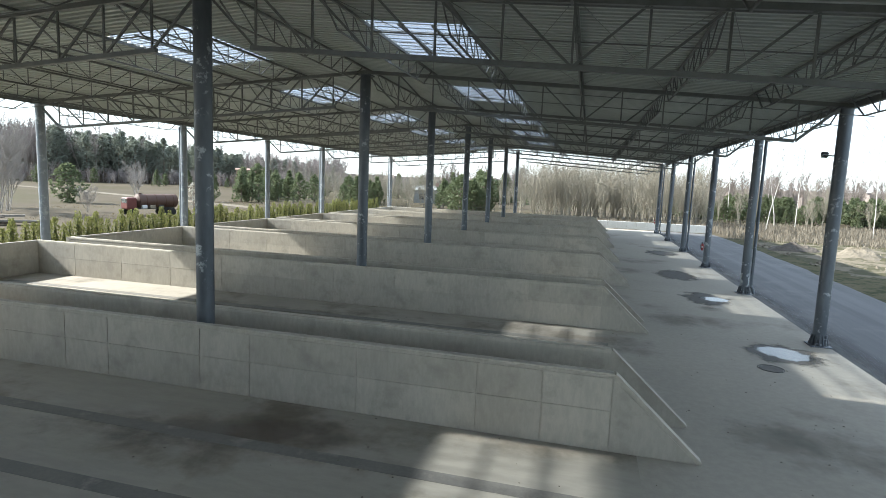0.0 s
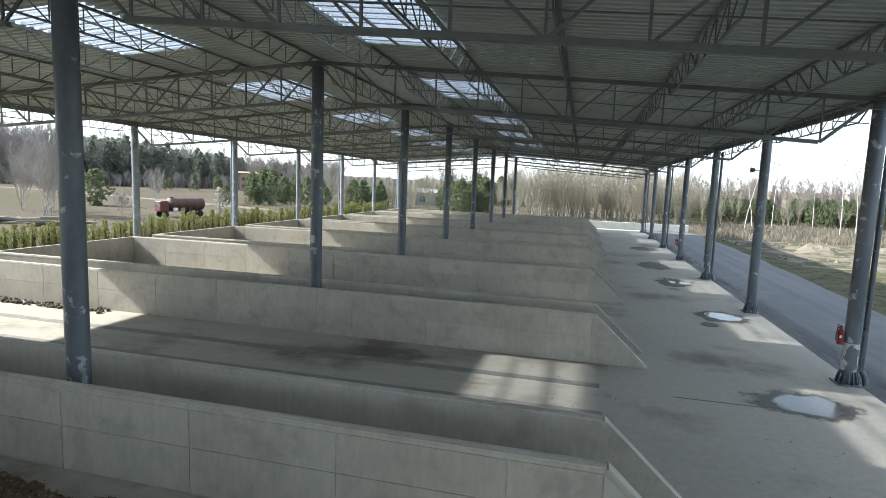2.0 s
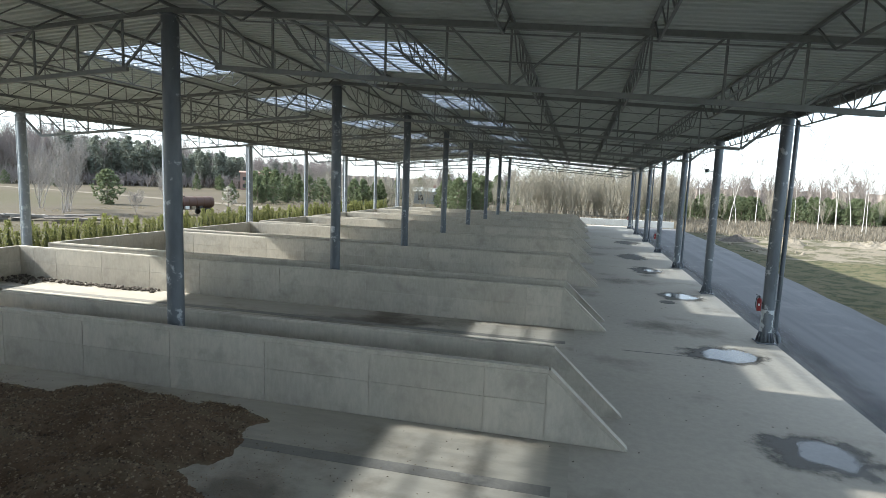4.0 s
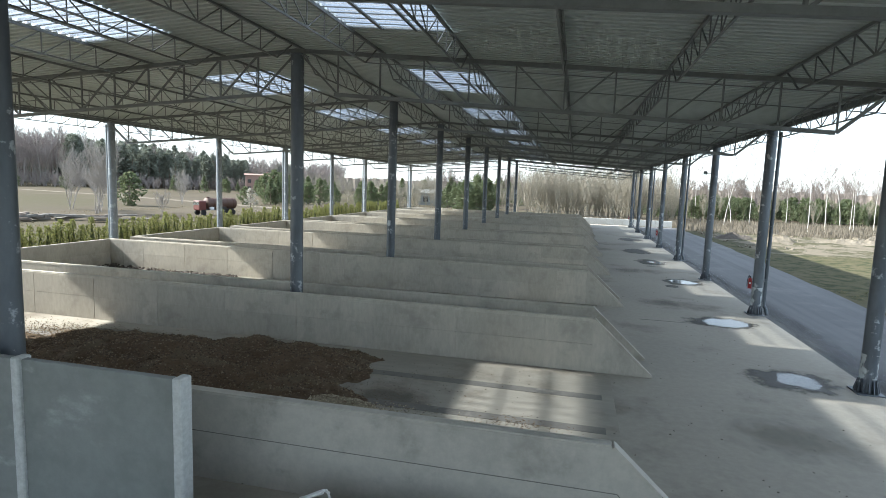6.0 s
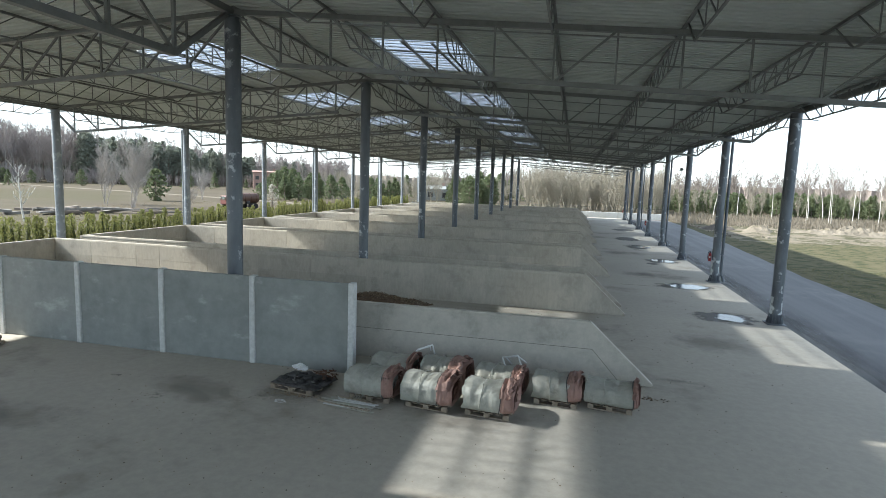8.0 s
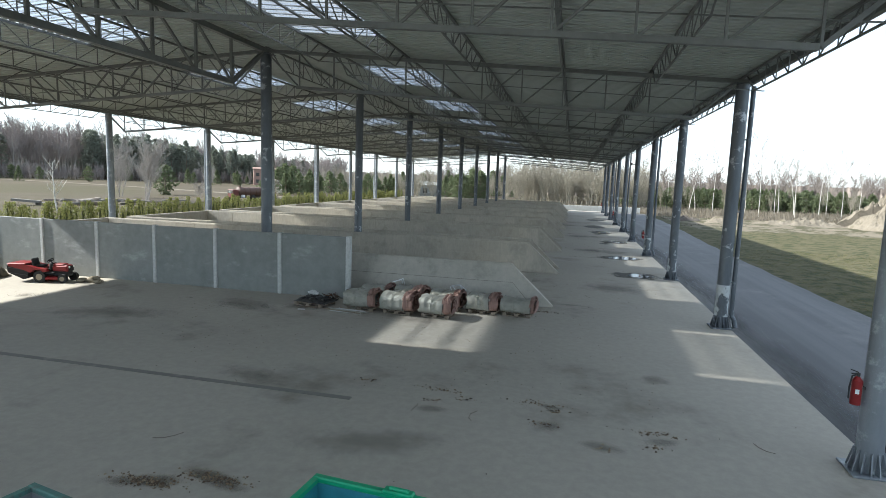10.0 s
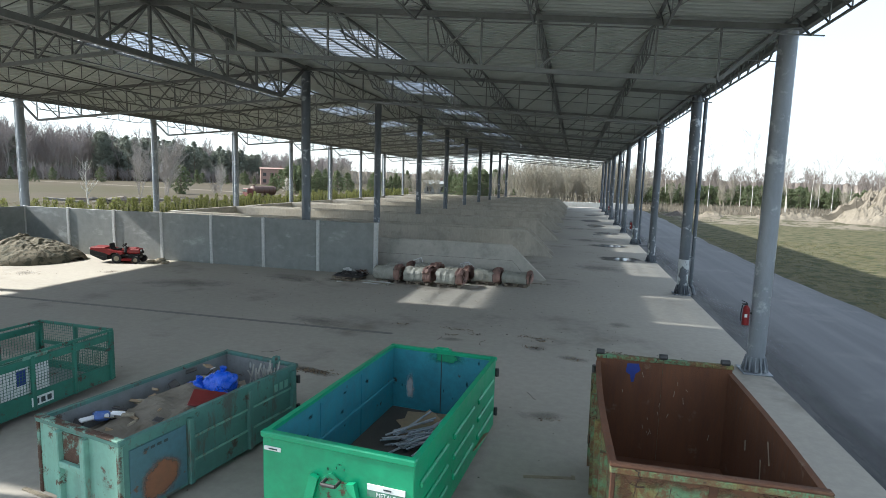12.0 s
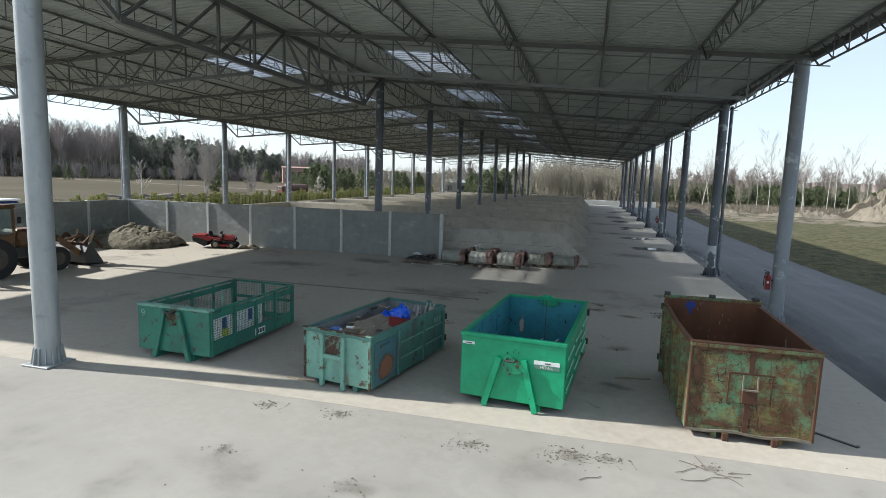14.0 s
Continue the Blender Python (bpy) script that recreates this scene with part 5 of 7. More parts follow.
def tarp_roll(x, y, length, deep, high, pink, seed, rz=0.0, z=0.124):
    """A folded roll with its axis along x; the pink lining shows at the end with larger x."""
    t = thing("tarpaulin_roll", "rolled pale tarpaulin with pink lining, tied on a pallet", "tarpaulin", pose(x, y, z, 0, 0, rz), "tarpaulin rolls")

    ties = (0.04, 0.36, 0.66, 0.98)

    def skin(u, a, grow=0.0, crease=0.02, slump=0.0):
        ang = 2 * math.pi * a
        c, s_ = math.cos(ang), math.sin(ang)
        e = 0.74 if s_ > 0 else 0.5
        py = math.copysign(abs(c) ** e, c) * (deep / 2 + grow)
        pz = high / 2 + math.copysign(abs(s_) ** e, s_) * (high / 2 + grow)
        w = noise.noise(Vector((u * 3.2, py * 2.4 + seed * 5, pz * 2.4))) * crease * 2 + noise.noise(Vector((u * 9, py * 6 + seed, pz * 6))) * crease
        # folds that run round and along the bundle, and the waist under each tie
        w += crease * 0.9 * (abs(noise.noise(Vector((u * 11 + a * 3, a * 5 + seed, seed * 2)))) - 0.2)
        w += crease * 0.9 * (abs(noise.noise(Vector((u * 1.6, a * 16 + seed * 3, seed)))) - 0.2)
        for k in ties:
            q = (u - k) * 11
            w -= 0.035 * math.exp(-q * q) * (1 + 0.8 * noise.noise(Vector((a * 24, seed, k * 9))))
        sag = -slump * math.sin(math.pi * u) * max(0, s_)
        return py * (1 + w), max(0.002, pz * (1 + w) + sag)

    cut = length * (1 - pink)
    s = Shape()
    s.grid(64, 96, lambda u, a: (-length / 2 + u * cut + 0.06 * (2 * u - 1) * noise.noise(Vector((seed, a * 9, 0))), *skin(u, a, 0, 0.022, 0.05)), True)
    part("cover", s, TARP, t, "pale grey-green coated cloth", fix=False)
    s = Shape()
    s.grid(18, 64, lambda u, a: (-length / 2 + cut - 0.03 + u * (length - cut) * (1 + 0.12 * noise.noise(Vector((a * 7, seed, 1)))), *skin(u + 2, a, -0.008 - 0.05 * u * u, 0.045, 0.02)), True)
    part("lining", s, TARPIN, t, "dull pink lining cloth in folds", fix=False)
    for q in range(3):
        s = Shape()
        a0 = 0.02 + 0.13 * q + 0.05 * math.sin(seed * 2.3 + q)
        x0 = -length / 2 + cut - 0.05
        s.grid(14, 16, lambda u, v: (x0 + u * (length - cut) * (0.75 + 0.5 * abs(noise.noise(Vector((v * 5, seed, q))))), *skin(u + 3, a0 + v * 0.16, 0.012 + 0.02 * q * u + 0.03 * abs(noise.noise(Vector((u * 3, v * 7, seed + q)))), 0.06)), True)
        part("lining_fold", s, TARPIN, t, "loose fold of pink lining", fix=False)
    for side in (-1, 1):
        s = Shape()
        for q in range(4):
            k = 1 - q * 0.23
            rim = []
            for i in range(28):
                py, pz = skin(2.0 if side > 0 else 0.0, i / 28, -0.03, 0.03)
                rim.append((py * k, high / 2 + (pz - high / 2) * k))
            xo = side * (length / 2 - 0.02) + side * 0.018 * ((q % 2) * 2 - 1)
            rim2 = [(p * 0.8, high / 2 + (h_ - high / 2) * 0.8) for p, h_ in rim]
            s.add([(xo, *p) for p in rim] + [(xo - side * 0.03, *p) for p in rim2], [(i, (i + 1) % 28, 28 + (i + 1) % 28, 28 + i) for i in range(28)], True)
        s.add([(side * (length / 2 - 0.06), *p) for p in rim2], [tuple(range(28))])
        part("rolled_end", s, TARPIN if side > 0 else TARP, t, fix=False)
    for u in ((cut - 0.04) / length, 0.35):
        s = Shape()
        pts = [(-length / 2 + u * length + 0.03 * math.sin(i * 0.5 + seed), *skin(min(u * length / cut, 1), i / 24, 0.012, 0.03)) for i in range(25)]
        s.path(pts, 0.011, 4)
        part("rope", s, DARKMETAL if u > 0.4 else TARP, t, "thin tie rope")
    return t


ROLLS = (
    (-12.33, 8.10, 1.22, 1.00, 0.60, 0.20, 1, -4), (-10.93, 8.05, 1.24, 1.0, 0.62, 0.28, 2, -5), (-9.53, 8.02, 1.18, 0.98, 0.62, 0.24, 3, -5),
    (-12.15, 9.2, 1.15, 0.95, 0.60, 0.14, 4, -4), (-10.85, 9.3, 1.2, 0.95, 0.62, 0.36, 5, -4), (-9.45, 9.2, 1.2, 0.95, 0.60, 0.22, 6, -5),
    (-8.08, 9.15, 1.16, 0.95, 0.59, 0.27, 7, -6), (-6.83, 9.22, 1.22, 0.95, 0.52, 0.10, 8, -8),
)
for i, (x, y, le, de, hi, pk, sd, rz) in enumerate(ROLLS):
    pallet(x - 0.04, y + 0.04, 1.0, 0.76, rz, "weathered wooden pallet under a rolled tarpaulin")
    tarp_roll(x, y, le, de, hi, pk, sd, rz)
# folded metal chair frames among the rolls
for x, y, z, rz in ((-11.5, 9.75, 0.46, 30), (-9.2, 9.85, 0.40, -20)):
    t = thing("chair_frame", "light metal chair frame lying on the tarpaulins", "chair frame", pose(x, y, z, 20, -15, rz))
    part("leg_loop", Shape().path([(-0.25, 0, 0), (-0.25, 0.05, 0.4), (0.2, 0.05, 0.42), (0.22, 0, 0.02)], 0.018, 6), WHITEP, t)
    part("leg_loop", Shape().path([(-0.22, 0.3, 0.02), (-0.2, 0.12, 0.36), (0.15, 0.12, 0.36), (0.2, 0.32, 0.02)], 0.018, 6), WHITEP, t)
    part("cross_bar", Shape().bar((-0.2, 0.12, 0.36), (0.15, 0.05, 0.4), 0.05, 0.02), WHITEP, t)
# stacked laths beside the rolls
t = thing("board_stack", "stack of pale narrow wooden laths on the floor", "boards", pose(-12.67, 7.42, 0, 0, 0, -7))
rnd = random.Random(11)
for i in range(14):
    lath = Shape().cbox((0, 0, 0), (rnd.uniform(0.95, 1.35), rnd.uniform(0.035, 0.07), 0.025), 0.004)
    part("lath", lath, (TARP, CONC_POST, WOOD)[i % 3], t, "", pose(rnd.uniform(-0.1, 0.1), 0.2 * ((i % 4) / 1.5 - 1) + rnd.uniform(-0.03, 0.03), 0.016 + 0.028 * (i // 4), 0, rnd.uniform(-1.5, 1.5), rnd.uniform(-5, 5)))
for i in range(5):
    x = 0.05 + 0.04 * i
    part("stick", Shape().tube((x - 0.2, 0.35, 0.02), (x + rnd.uniform(-0.1, 0.25), 0.62, rnd.uniform(0.35, 0.72)), 0.012, n=5), TARP, t, "pale stick leaning on the roll")
# pallet with dark plastic sheeting and scrap
pallet(-14.3, 8.15, 1.2, 0.9, -10)
t = thing("plastic_sheet_pile", "crumpled dark plastic sheet and scrap on a pallet", "scrap pile", pose(-14.25, 8.2, 0.124, 0, 0, -10))
s = Shape()
s.grid(34, 26, lambda u, v: ((u - 0.5) * 1.35 + 0.06 * noise.noise(Vector((u * 7, v * 7, 1))), (v - 0.5) * 0.95 + 0.06 * noise.noise(Vector((u * 7, v * 7, 5))), max(0.003, 0.14 * (math.sin(math.pi * u) * math.sin(math.pi * v)) ** 0.35 * (0.45 + 1.3 * abs(noise.noise(Vector((u * 5, v * 5, 7)))) + 0.35 * noise.noise(Vector((u * 13, v * 13, 7)))))), False)
part("sheet", s, FILM, t)
for i in range(9):
    part("scrap_lump", Shape().blob((rnd.uniform(-0.6, 0.6), rnd.uniform(-0.35, 0.35), 0.1), rnd.uniform(0.04, 0.09), 0.9, 0.5, i + 3, 2), (FILM, BLACK, CHANNEL)[i % 3], t)
s = Shape()
for i in range(7):
    s.blob((-0.5 + 0.05 * i, 0.3 + 0.03 * math.sin(i), 0.2 + 0.02 * (i % 3)), 0.09, 0.6, 0.7, i, 1)
part("film_clump", s, WHITEP, t, "crumpled white film")
for i in range(4):
    part("box_scrap", Shape().cbox((-0.25 + 0.22 * i, -0.1 + 0.08 * (i % 2), 0.16), (0.22, 0.14, 0.07), 0.01, Matrix.Rotation(0.5 * i, 3, "Z")), BLACK if i % 2 else DARKMETAL, t)
s = Shape()
for i in range(30):
    p = Vector((0.45 + rnd.uniform(-0.2, 0.3), 0.25 + rnd.uniform(-0.2, 0.2), rnd.uniform(0.12, 0.25)))
    s.bar(p, p + Vector((rnd.uniform(-0.15, 0.15), rnd.uniform(-0.1, 0.1), rnd.uniform(-0.05, 0.06))), 0.02)
part("rusty_scrap", s, RUSTY, t, "rusty brown scrap")
s = Shape()
s.path([(0.14 * math.cos(i * 0.5) * (1 - i * 0.01), 0.07 * math.sin(i * 0.5), 0.008 + 0.002 * i) for i in range(22)], 0.006, 5)
t = thing("rope_coil", "loose pale rope on the concrete", "rope", pose(-14.3, 7.1, 0))
part("strand", s, WHITEP, t)

# ---- lawn tractor by the fence ----
t = thing("lawn_tractor", "red ride-on lawn tractor with a black rear grass box", "lawn tractor", pose(-26.3, 7.95, 0, 0, 0, 14) @ Matrix.Scale(0.92, 4))
part("bonnet", Shape().cbox((0.78, 0, 0.62), (0.72, 0.46, 0.3), 0.07).cbox((0.70, 0, 0.77), (0.5, 0.38, 0.1), 0.045), RED, t)
part("bonnet_skirt", Shape().cbox((0.76, 0, 0.42), (0.66, 0.4, 0.16), 0.03), BLACK, t, "black lower bonnet panel")
part("grille", Shape().cbox((1.14, 0, 0.6), (0.04, 0.36, 0.22), 0.02), BLACK, t)
for y in (-0.15, 0.15):
    part("headlight", Shape().tube((1.15, y, 0.68), (1.175, y, 0.68), 0.05, n=10), WHITEP, t)
part("dashboard", Shape().cbox((0.36, 0, 0.68), (0.16, 0.4, 0.3), 0.05), BLACK, t)
part("frame_rail", Shape().cbox((0.35, 0, 0.32), (1.5, 0.34, 0.12), 0.03), DARKMETAL, t)
part("footwell", Shape().cbox((0.32, 0, 0.4), (0.5, 0.78, 0.05), 0.015), BLACK, t)
for sy in (-1, 1):
    side = [(-1.32, 0.70), (-1.34, 0.80), (-0.6, 0.78), (-0.1, 0.66), (0.32, 0.60), (0.36, 0.5), (0.2, 0.46), (0.08, 0.56), (-0.22, 0.56), (-0.36, 0.44), (-0.7, 0.56)]
    part("fender", Shape().prism(side, sy * 0.27, sy * 0.46), RED, t, "red rear fender")
part("seat_deck", Shape().cbox((-0.2, 0, 0.6), (0.62, 0.56, 0.1), 0.03), RED, t)
part("seat", Shape().cbox((-0.22, 0, 0.70), (0.42, 0.44, 0.11), 0.04), BLACK, t)
part("backrest", Shape().cbox((-0.43, 0, 0.86), (0.1, 0.42, 0.34), 0.04, Matrix.Rotation(-0.2, 3, "Y")), BLACK, t)
part("steering_column", Shape().tube((0.36, 0, 0.75), (0.25, 0, 0.92), 0.03, n=8), BLACK, t)
w = Shape()
w.path([(0.23 + 0.06 * math.cos(i * math.pi / 8), 0.18 * math.sin(i * math.pi / 8), 0.94 + 0.08 * math.cos(i * math.pi / 8)) for i in range(17)], 0.018, 6)
w.bar((0.17, 0, 0.86), (0.29, 0, 1.02), 0.02, 0.03).bar((0.23, -0.18, 0.94), (0.23, 0.18, 0.94), 0.02, 0.03)
part("steering_wheel", w, BLACK, t)
part("mower_deck", Shape().cbox((0.46, 0, 0.2), (0.66, 0.98, 0.14), 0.05), RED, t)
bag = [(-1.38, 0.42), (-1.40, 0.72), (-1.30, 0.80), (-0.62, 0.78), (-0.46, 0.60), (-0.50, 0.2), (-0.7, 0.12)]
gb = part("grass_box", Shape().prism(bag, -0.42, 0.42), BLACK, t, "black cloth grass box")
part("box_lid", Shape().cbox((-0.98, 0, 0.80), (0.84, 0.88, 0.07), 0.03), RED, gb, "red grass box lid")
part("box_corner", Shape().cbox((-1.38, -0.3, 0.76), (0.06, 0.26, 0.1), 0.02), WHITEP, gb, "pale worn corner")
for z in (0.3, 0.52):
    part("box_hoop", Shape().bar((-1.35, -0.43, z + 0.12), (-0.52, -0.43, z), 0.02, 0.02), DARKMETAL, gb)
for sx, r, wd in ((0.04, 0.26, 0.2), (1.0, 0.19, 0.15)):
    for sy in (-1, 1):
        wh = part("wheel", Shape().tube((sx, sy * 0.3, r), (sx, sy * (0.3 + wd), r), r, n=20), BLACK, t)
        part("rim", Shape().tube((sx, sy * (0.3 + wd), r), (sx, sy * (0.312 + wd), r), r * 0.55, n=14), CHIPS, wh, "dusty wheel rim")
for i, (x, y, r) in enumerate(((-24.9, 8.3, 0.16), (-24.5, 8.5, 0.2), (-24.1, 8.35, 0.14))):
    st = thing("rubbish_sack", "grey sack lying by the fence", "sack", pose(x, y, r * 0.5))
    part("sack", Shape().blob((0, 0, 0), r * 1.3, 0.5, 0.5, i + 4, 2), CHIPS, st)
    part("tie", Shape().tube((r, 0, 0), (r * 1.6, 0, 0.02), 0.03, 0.05, 6), WOOD, st)


# ---- backhoe loader ----
t = thing("backhoe_loader", "worn yellow-orange backhoe loader with a glazed cab", "loader", pose(-28.5, -3.3, 0, 0, 0, -4))
part("chassis", Shape().cbox((0, 0.6, 0.85), (0.8, 4.2, 0.5), 0.06), DARKMETAL, t)
part("bonnet", Shape().cbox((0, 1.9, 1.4), (0.95, 1.7, 0.75), 0.12), ORANGE, t)
cab = part("cab", Shape().cbox((0, 0.0, 1.35), (1.5, 1.6, 0.6), 0.05), ORANGE, t)
part("cab_roof", Shape().cbox((0, 0.0, 2.72), (1.6, 1.75, 0.14), 0.05), ORANGE, cab)
for x in (-0.72, 0.72):
    for y in (-0.8, 0.78):
        part("pillar", Shape().bar((x, y, 1.6), (x * 0.95, y, 2.7), 0.09), ORANGE, cab)
    part("side_window", Shape().box((x * 1.0, 0, 2.15), (0.02, 1.45, 1.0)), GLASS, cab)
part("windscreen", Shape().box((0, 0.8, 2.15), (1.3, 0.02, 1.0)), GLASS, cab)
part("driver_seat", Shape().cbox((0, -0.2, 1.75), (0.5, 0.5, 0.2), 0.06).cbox((0, -0.42, 2.1), (0.5, 0.14, 0.6), 0.06), BLACK, t)
for x in (-0.95, 0.95):
    wh = part("rear_wheel", Shape().tube((x - 0.22, -0.2, 0.78), (x + 0.22, -0.2, 0.78), 0.78, n=28), BLACK, t)
    part("rim", Shape().tube((x + 0.225 * (1 if x > 0 else -1), -0.2, 0.78), (x + 0.2 * (1 if x > 0 else -1), -0.2, 0.78), 0.42, n=20), STONE, wh, "dusty dark wheel rim")
    wh = part("front_wheel", Shape().tube((x * 0.95 - 0.16, 2.3, 0.5), (x * 0.95 + 0.16, 2.3, 0.5), 0.5, n=24), BLACK, t)
    part("rim", Shape().tube((x * 0.95 + 0.165 * (1 if x > 0 else -1), 2.3, 0.5), (x * 0.95 + 0.15 * (1 if x > 0 else -1), 2.3, 0.5), 0.27, n=16), STONE, wh, "dusty dark wheel rim")
    part("loader_arm", Shape().bar((x * 0.7, 0.9, 1.55), (x * 0.7, 2.5, 1.35), 0.14, 0.26).bar((x * 0.7, 2.5, 1.35), (x * 0.7, 3.5, 0.55), 0.14, 0.24), ORANGE, t)
    part("ram", Shape().tube((x * 0.7, 1.4, 0.95), (x * 0.7, 2.7, 1.15), 0.06, n=10), WHITEP, t, "steel hydraulic ram")
shell = [(3.55, 0.12), (4.35, 0.03), (4.4, 0.07), (3.75, 0.22), (3.62, 0.62), (3.78, 1.0), (3.72, 1.02), (3.48, 0.62)]
bk = part("bucket", Shape().prism(shell, -1.05, 1.05, "x"), DARKMETAL, t, "dark worn loader bucket")
for x in (-1.04, 1.04):
    part("bucket_cheek", Shape().prism([(3.5, 0.14), (4.38, 0.05), (4.1, 0.5), (3.76, 1.0), (3.5, 0.62)], x - 0.02, x + 0.02, "x"), DARKMETAL, bk)
for i in range(6):
    x = -0.95 + i * 0.38
    part("bucket_tooth", Shape().bar((x, 4.3, 0.06), (x + 0.02, 4.62, 0.03), 0.08, 0.05), DARKMETAL, bk)
for x in (-0.75, 0.1, 0.8):
    part("grab_arm", Shape().bar((x, 3.6, 0.95), (x, 4.05, 1.32), 0.09, 0.13).bar((x, 4.05, 1.32), (x + 0.04, 4.5, 0.72), 0.08, 0.11), RUSTY, bk, "rusty grab arm")
part("grab_shaft", Shape().tube((-0.85, 3.66, 1.0), (0.9, 3.66, 1.0), 0.05, n=8), RUSTY, bk, "rusty grab shaft")
part("lift_ram", Shape().tube((0.2, 3.1, 1.1), (0.2, 4.0, 1.3), 0.05, n=8), ORANGE, bk)
for x, y, tilt in ((-0.4, 3.9, 0.35), (0.55, 3.8, 0.5)):
    part("timber", Shape().bar((x, y, 0.3), (x + tilt, y + 0.15, 1.55), 0.07, 0.1), WOOD, bk, "pale timber standing in the bucket")
part("boom", Shape().bar((0, -1.0, 1.0), (0, -1.7, 2.9), 0.22, 0.3).bar((0, -1.7, 2.9), (0, -2.3, 1.3), 0.18, 0.24), ORANGE, t)
part("dig_bucket", Shape().cbox((0, -2.25, 1.0), (0.6, 0.5, 0.6), 0.1), DARKMETAL, t)
part("lamp", Shape().tube((0.55, 0.84, 2.66), (0.55, 0.92, 2.66), 0.08, n=10), WHITEP, t)
part("mirror", Shape().cbox((0.95, 0.85, 2.2), (0.03, 0.16, 0.26), 0.01), BLACK, t)


HEAPSOIL = surface("clumpy_yard_soil", (0.16, 0.138, 0.098), (0.095, 0.088, 0.055), 0.95, big=1.2, fine=7, stain=(0.055, 0.055, 0.036), stain_scale=3.5, stain_lo=0.5, stain_hi=0.6, bump=0.8, bump_scale=9)

# ---- heaps ----
def heap(name, label, cx, cy, w, d, h, mat, seed, n=44, rough=0.35, power=0.8, kind="stuff", z=0.0, freq=1.0):
    s = Shape()

    def at(u, v):
        x, y = (u - 0.5) * w, (v - 0.5) * d
        r = math.hypot((u - 0.5) * 2, (v - 0.5) * 2)
        r += 0.28 * noise.noise(Vector((math.atan2(v - 0.5, u - 0.5) * 1.1, seed, 3)))
        k = max(0.0, 1 - r) ** power
        q = noise.fractal(Vector((x * 0.9 * freq + seed * 7, y * 0.9 * freq, seed)), 1.0, 2.0, 5)
        return (x, y, -0.03 + h * k * (1 + rough * q) + (0.05 * k * noise.noise(Vector((x * 6, y * 6, 1)))))
    s.grid(n, n, at, False)
    return tagged(part(name, s, mat, at=pose(cx, cy, z), fix=False), label, "heap", kind=kind)


heap("sand_heap", "heap of sand and soil against the panel fence", -31.0, 6.9, 5.2, 4.4, 1.2, HEAPSOIL, 3, 140, 0.12, 0.5, freq=1.6)
s = Shape()
rnd = random.Random(4)
for i in range(420):
    a = rnd.uniform(-2.6, 0.9)
    k = rnd.uniform(0.75, 1.12)
    s.blob((-31.0 + 2.2 * k * math.cos(a), 6.9 + 1.9 * k * math.sin(a), 0.03), rnd.uniform(0.03, 0.13), 0.7, 0.7, i % 9, 1)
tagged(part("soil_clods", s, HEAPSOIL, fix=False), "clods broken off the foot of the soil heap", "clods", kind="stuff")
# compost: several low mounds run together, with a crumb cover
MOUNDS = ((-19.6, 15.4, 4.8, 2.7, 0.62), (-15.6, 16.7, 2.3, 1.9, 0.5), (-14.7, 18.0, 1.15, 0.6, 0.22), (-17.6, 17.7, 1.9, 1.05, 0.36), (-22.4, 17.1, 2.4, 1.2, 0.2), (-14.7, 14.6, 1.9, 1.3, 0.42), (-25.0, 14.6, 3.2, 2.4, 0.3))


def mound_z(x, y):
    wx, wy = 0.5 * noise.noise(Vector((x * 0.9, y * 0.9, 4))) + 0.16 * noise.noise(Vector((x * 3, y * 3, 8))), 0.45 * noise.noise(Vector((x * 0.9, y * 0.9, 14))) + 0.16 * noise.noise(Vector((x * 3, y * 3, 18)))
    z = 0.0
    for cx, cy, rx, ry, h in MOUNDS:
        r = math.hypot((x + wx - cx) / rx, (y + wy - cy) / ry)
        z = max(z, h * max(0.0, 1 - r ** 1.7))
    return 1.05 * z * (1 + 0.4 * noise.noise(Vector((x * 1.3, y * 1.3, 2))) + 0.25 * abs(noise.noise(Vector((x * 0.8 + y * 0.6, y * 2.2 - x * 0.5, 12))))) + (0.05 * noise.noise(Vector((x * 4, y * 4, 5))) + 0.02 * noise.noise(Vector((x * 13, y * 13, 5))) if z > 0.02 else 0.0)


def chip_z(x, y):
    r = math.hypot((x + 13.2) / 1.35, (y - 14.0) / 1.0) + 0.2 * noise.noise(Vector((x * 1.8, y * 1.8, 3)))
    return 0.5 * max(0.0, 1 - r ** 1.2) + 0.02 * noise.noise(Vector((x * 9, y * 9, 5)))


s = Shape()
s.grid(260, 130, lambda u, v: (-29 + 16.5 * u, 11.6 + 7.4 * v, -0.012 + mound_z(-29 + 16.5 * u, 11.6 + 7.4 * v)), False)
tagged(part("compost_heap", s, MANURE, fix=False), "low spread heap of dark brown compost in the first bay", "heap", kind="stuff")
s = Shape()
s.grid(60, 50, lambda u, v: (-15 + 3.6 * u, 12.7 + 2.6 * v, -0.01 + max(chip_z(-15 + 3.6 * u, 12.7 + 2.6 * v), -0.03)), False)
tagged(part("chip_heap", s, CHIPS, fix=False), "small pale heap of wood chips beside the compost", "heap", kind="stuff")


def crumb(shape, x, y, z, r, rnd):
    """A small lopsided grain."""
    k = [r * rnd.uniform(0.5, 1.2) for _ in range(6)]
    shape.add([(x + k[0], y, z), (x, y + k[1], z), (x - k[2], y, z), (x, y - k[3], z), (x, y, z + k[4] * 0.8), (x, y, z - k[5] * 0.5)],
              [(0, 1, 4), (1, 2, 4), (2, 3, 4), (3, 0, 4), (1, 0, 5), (2, 1, 5), (3, 2, 5), (0, 3, 5)])


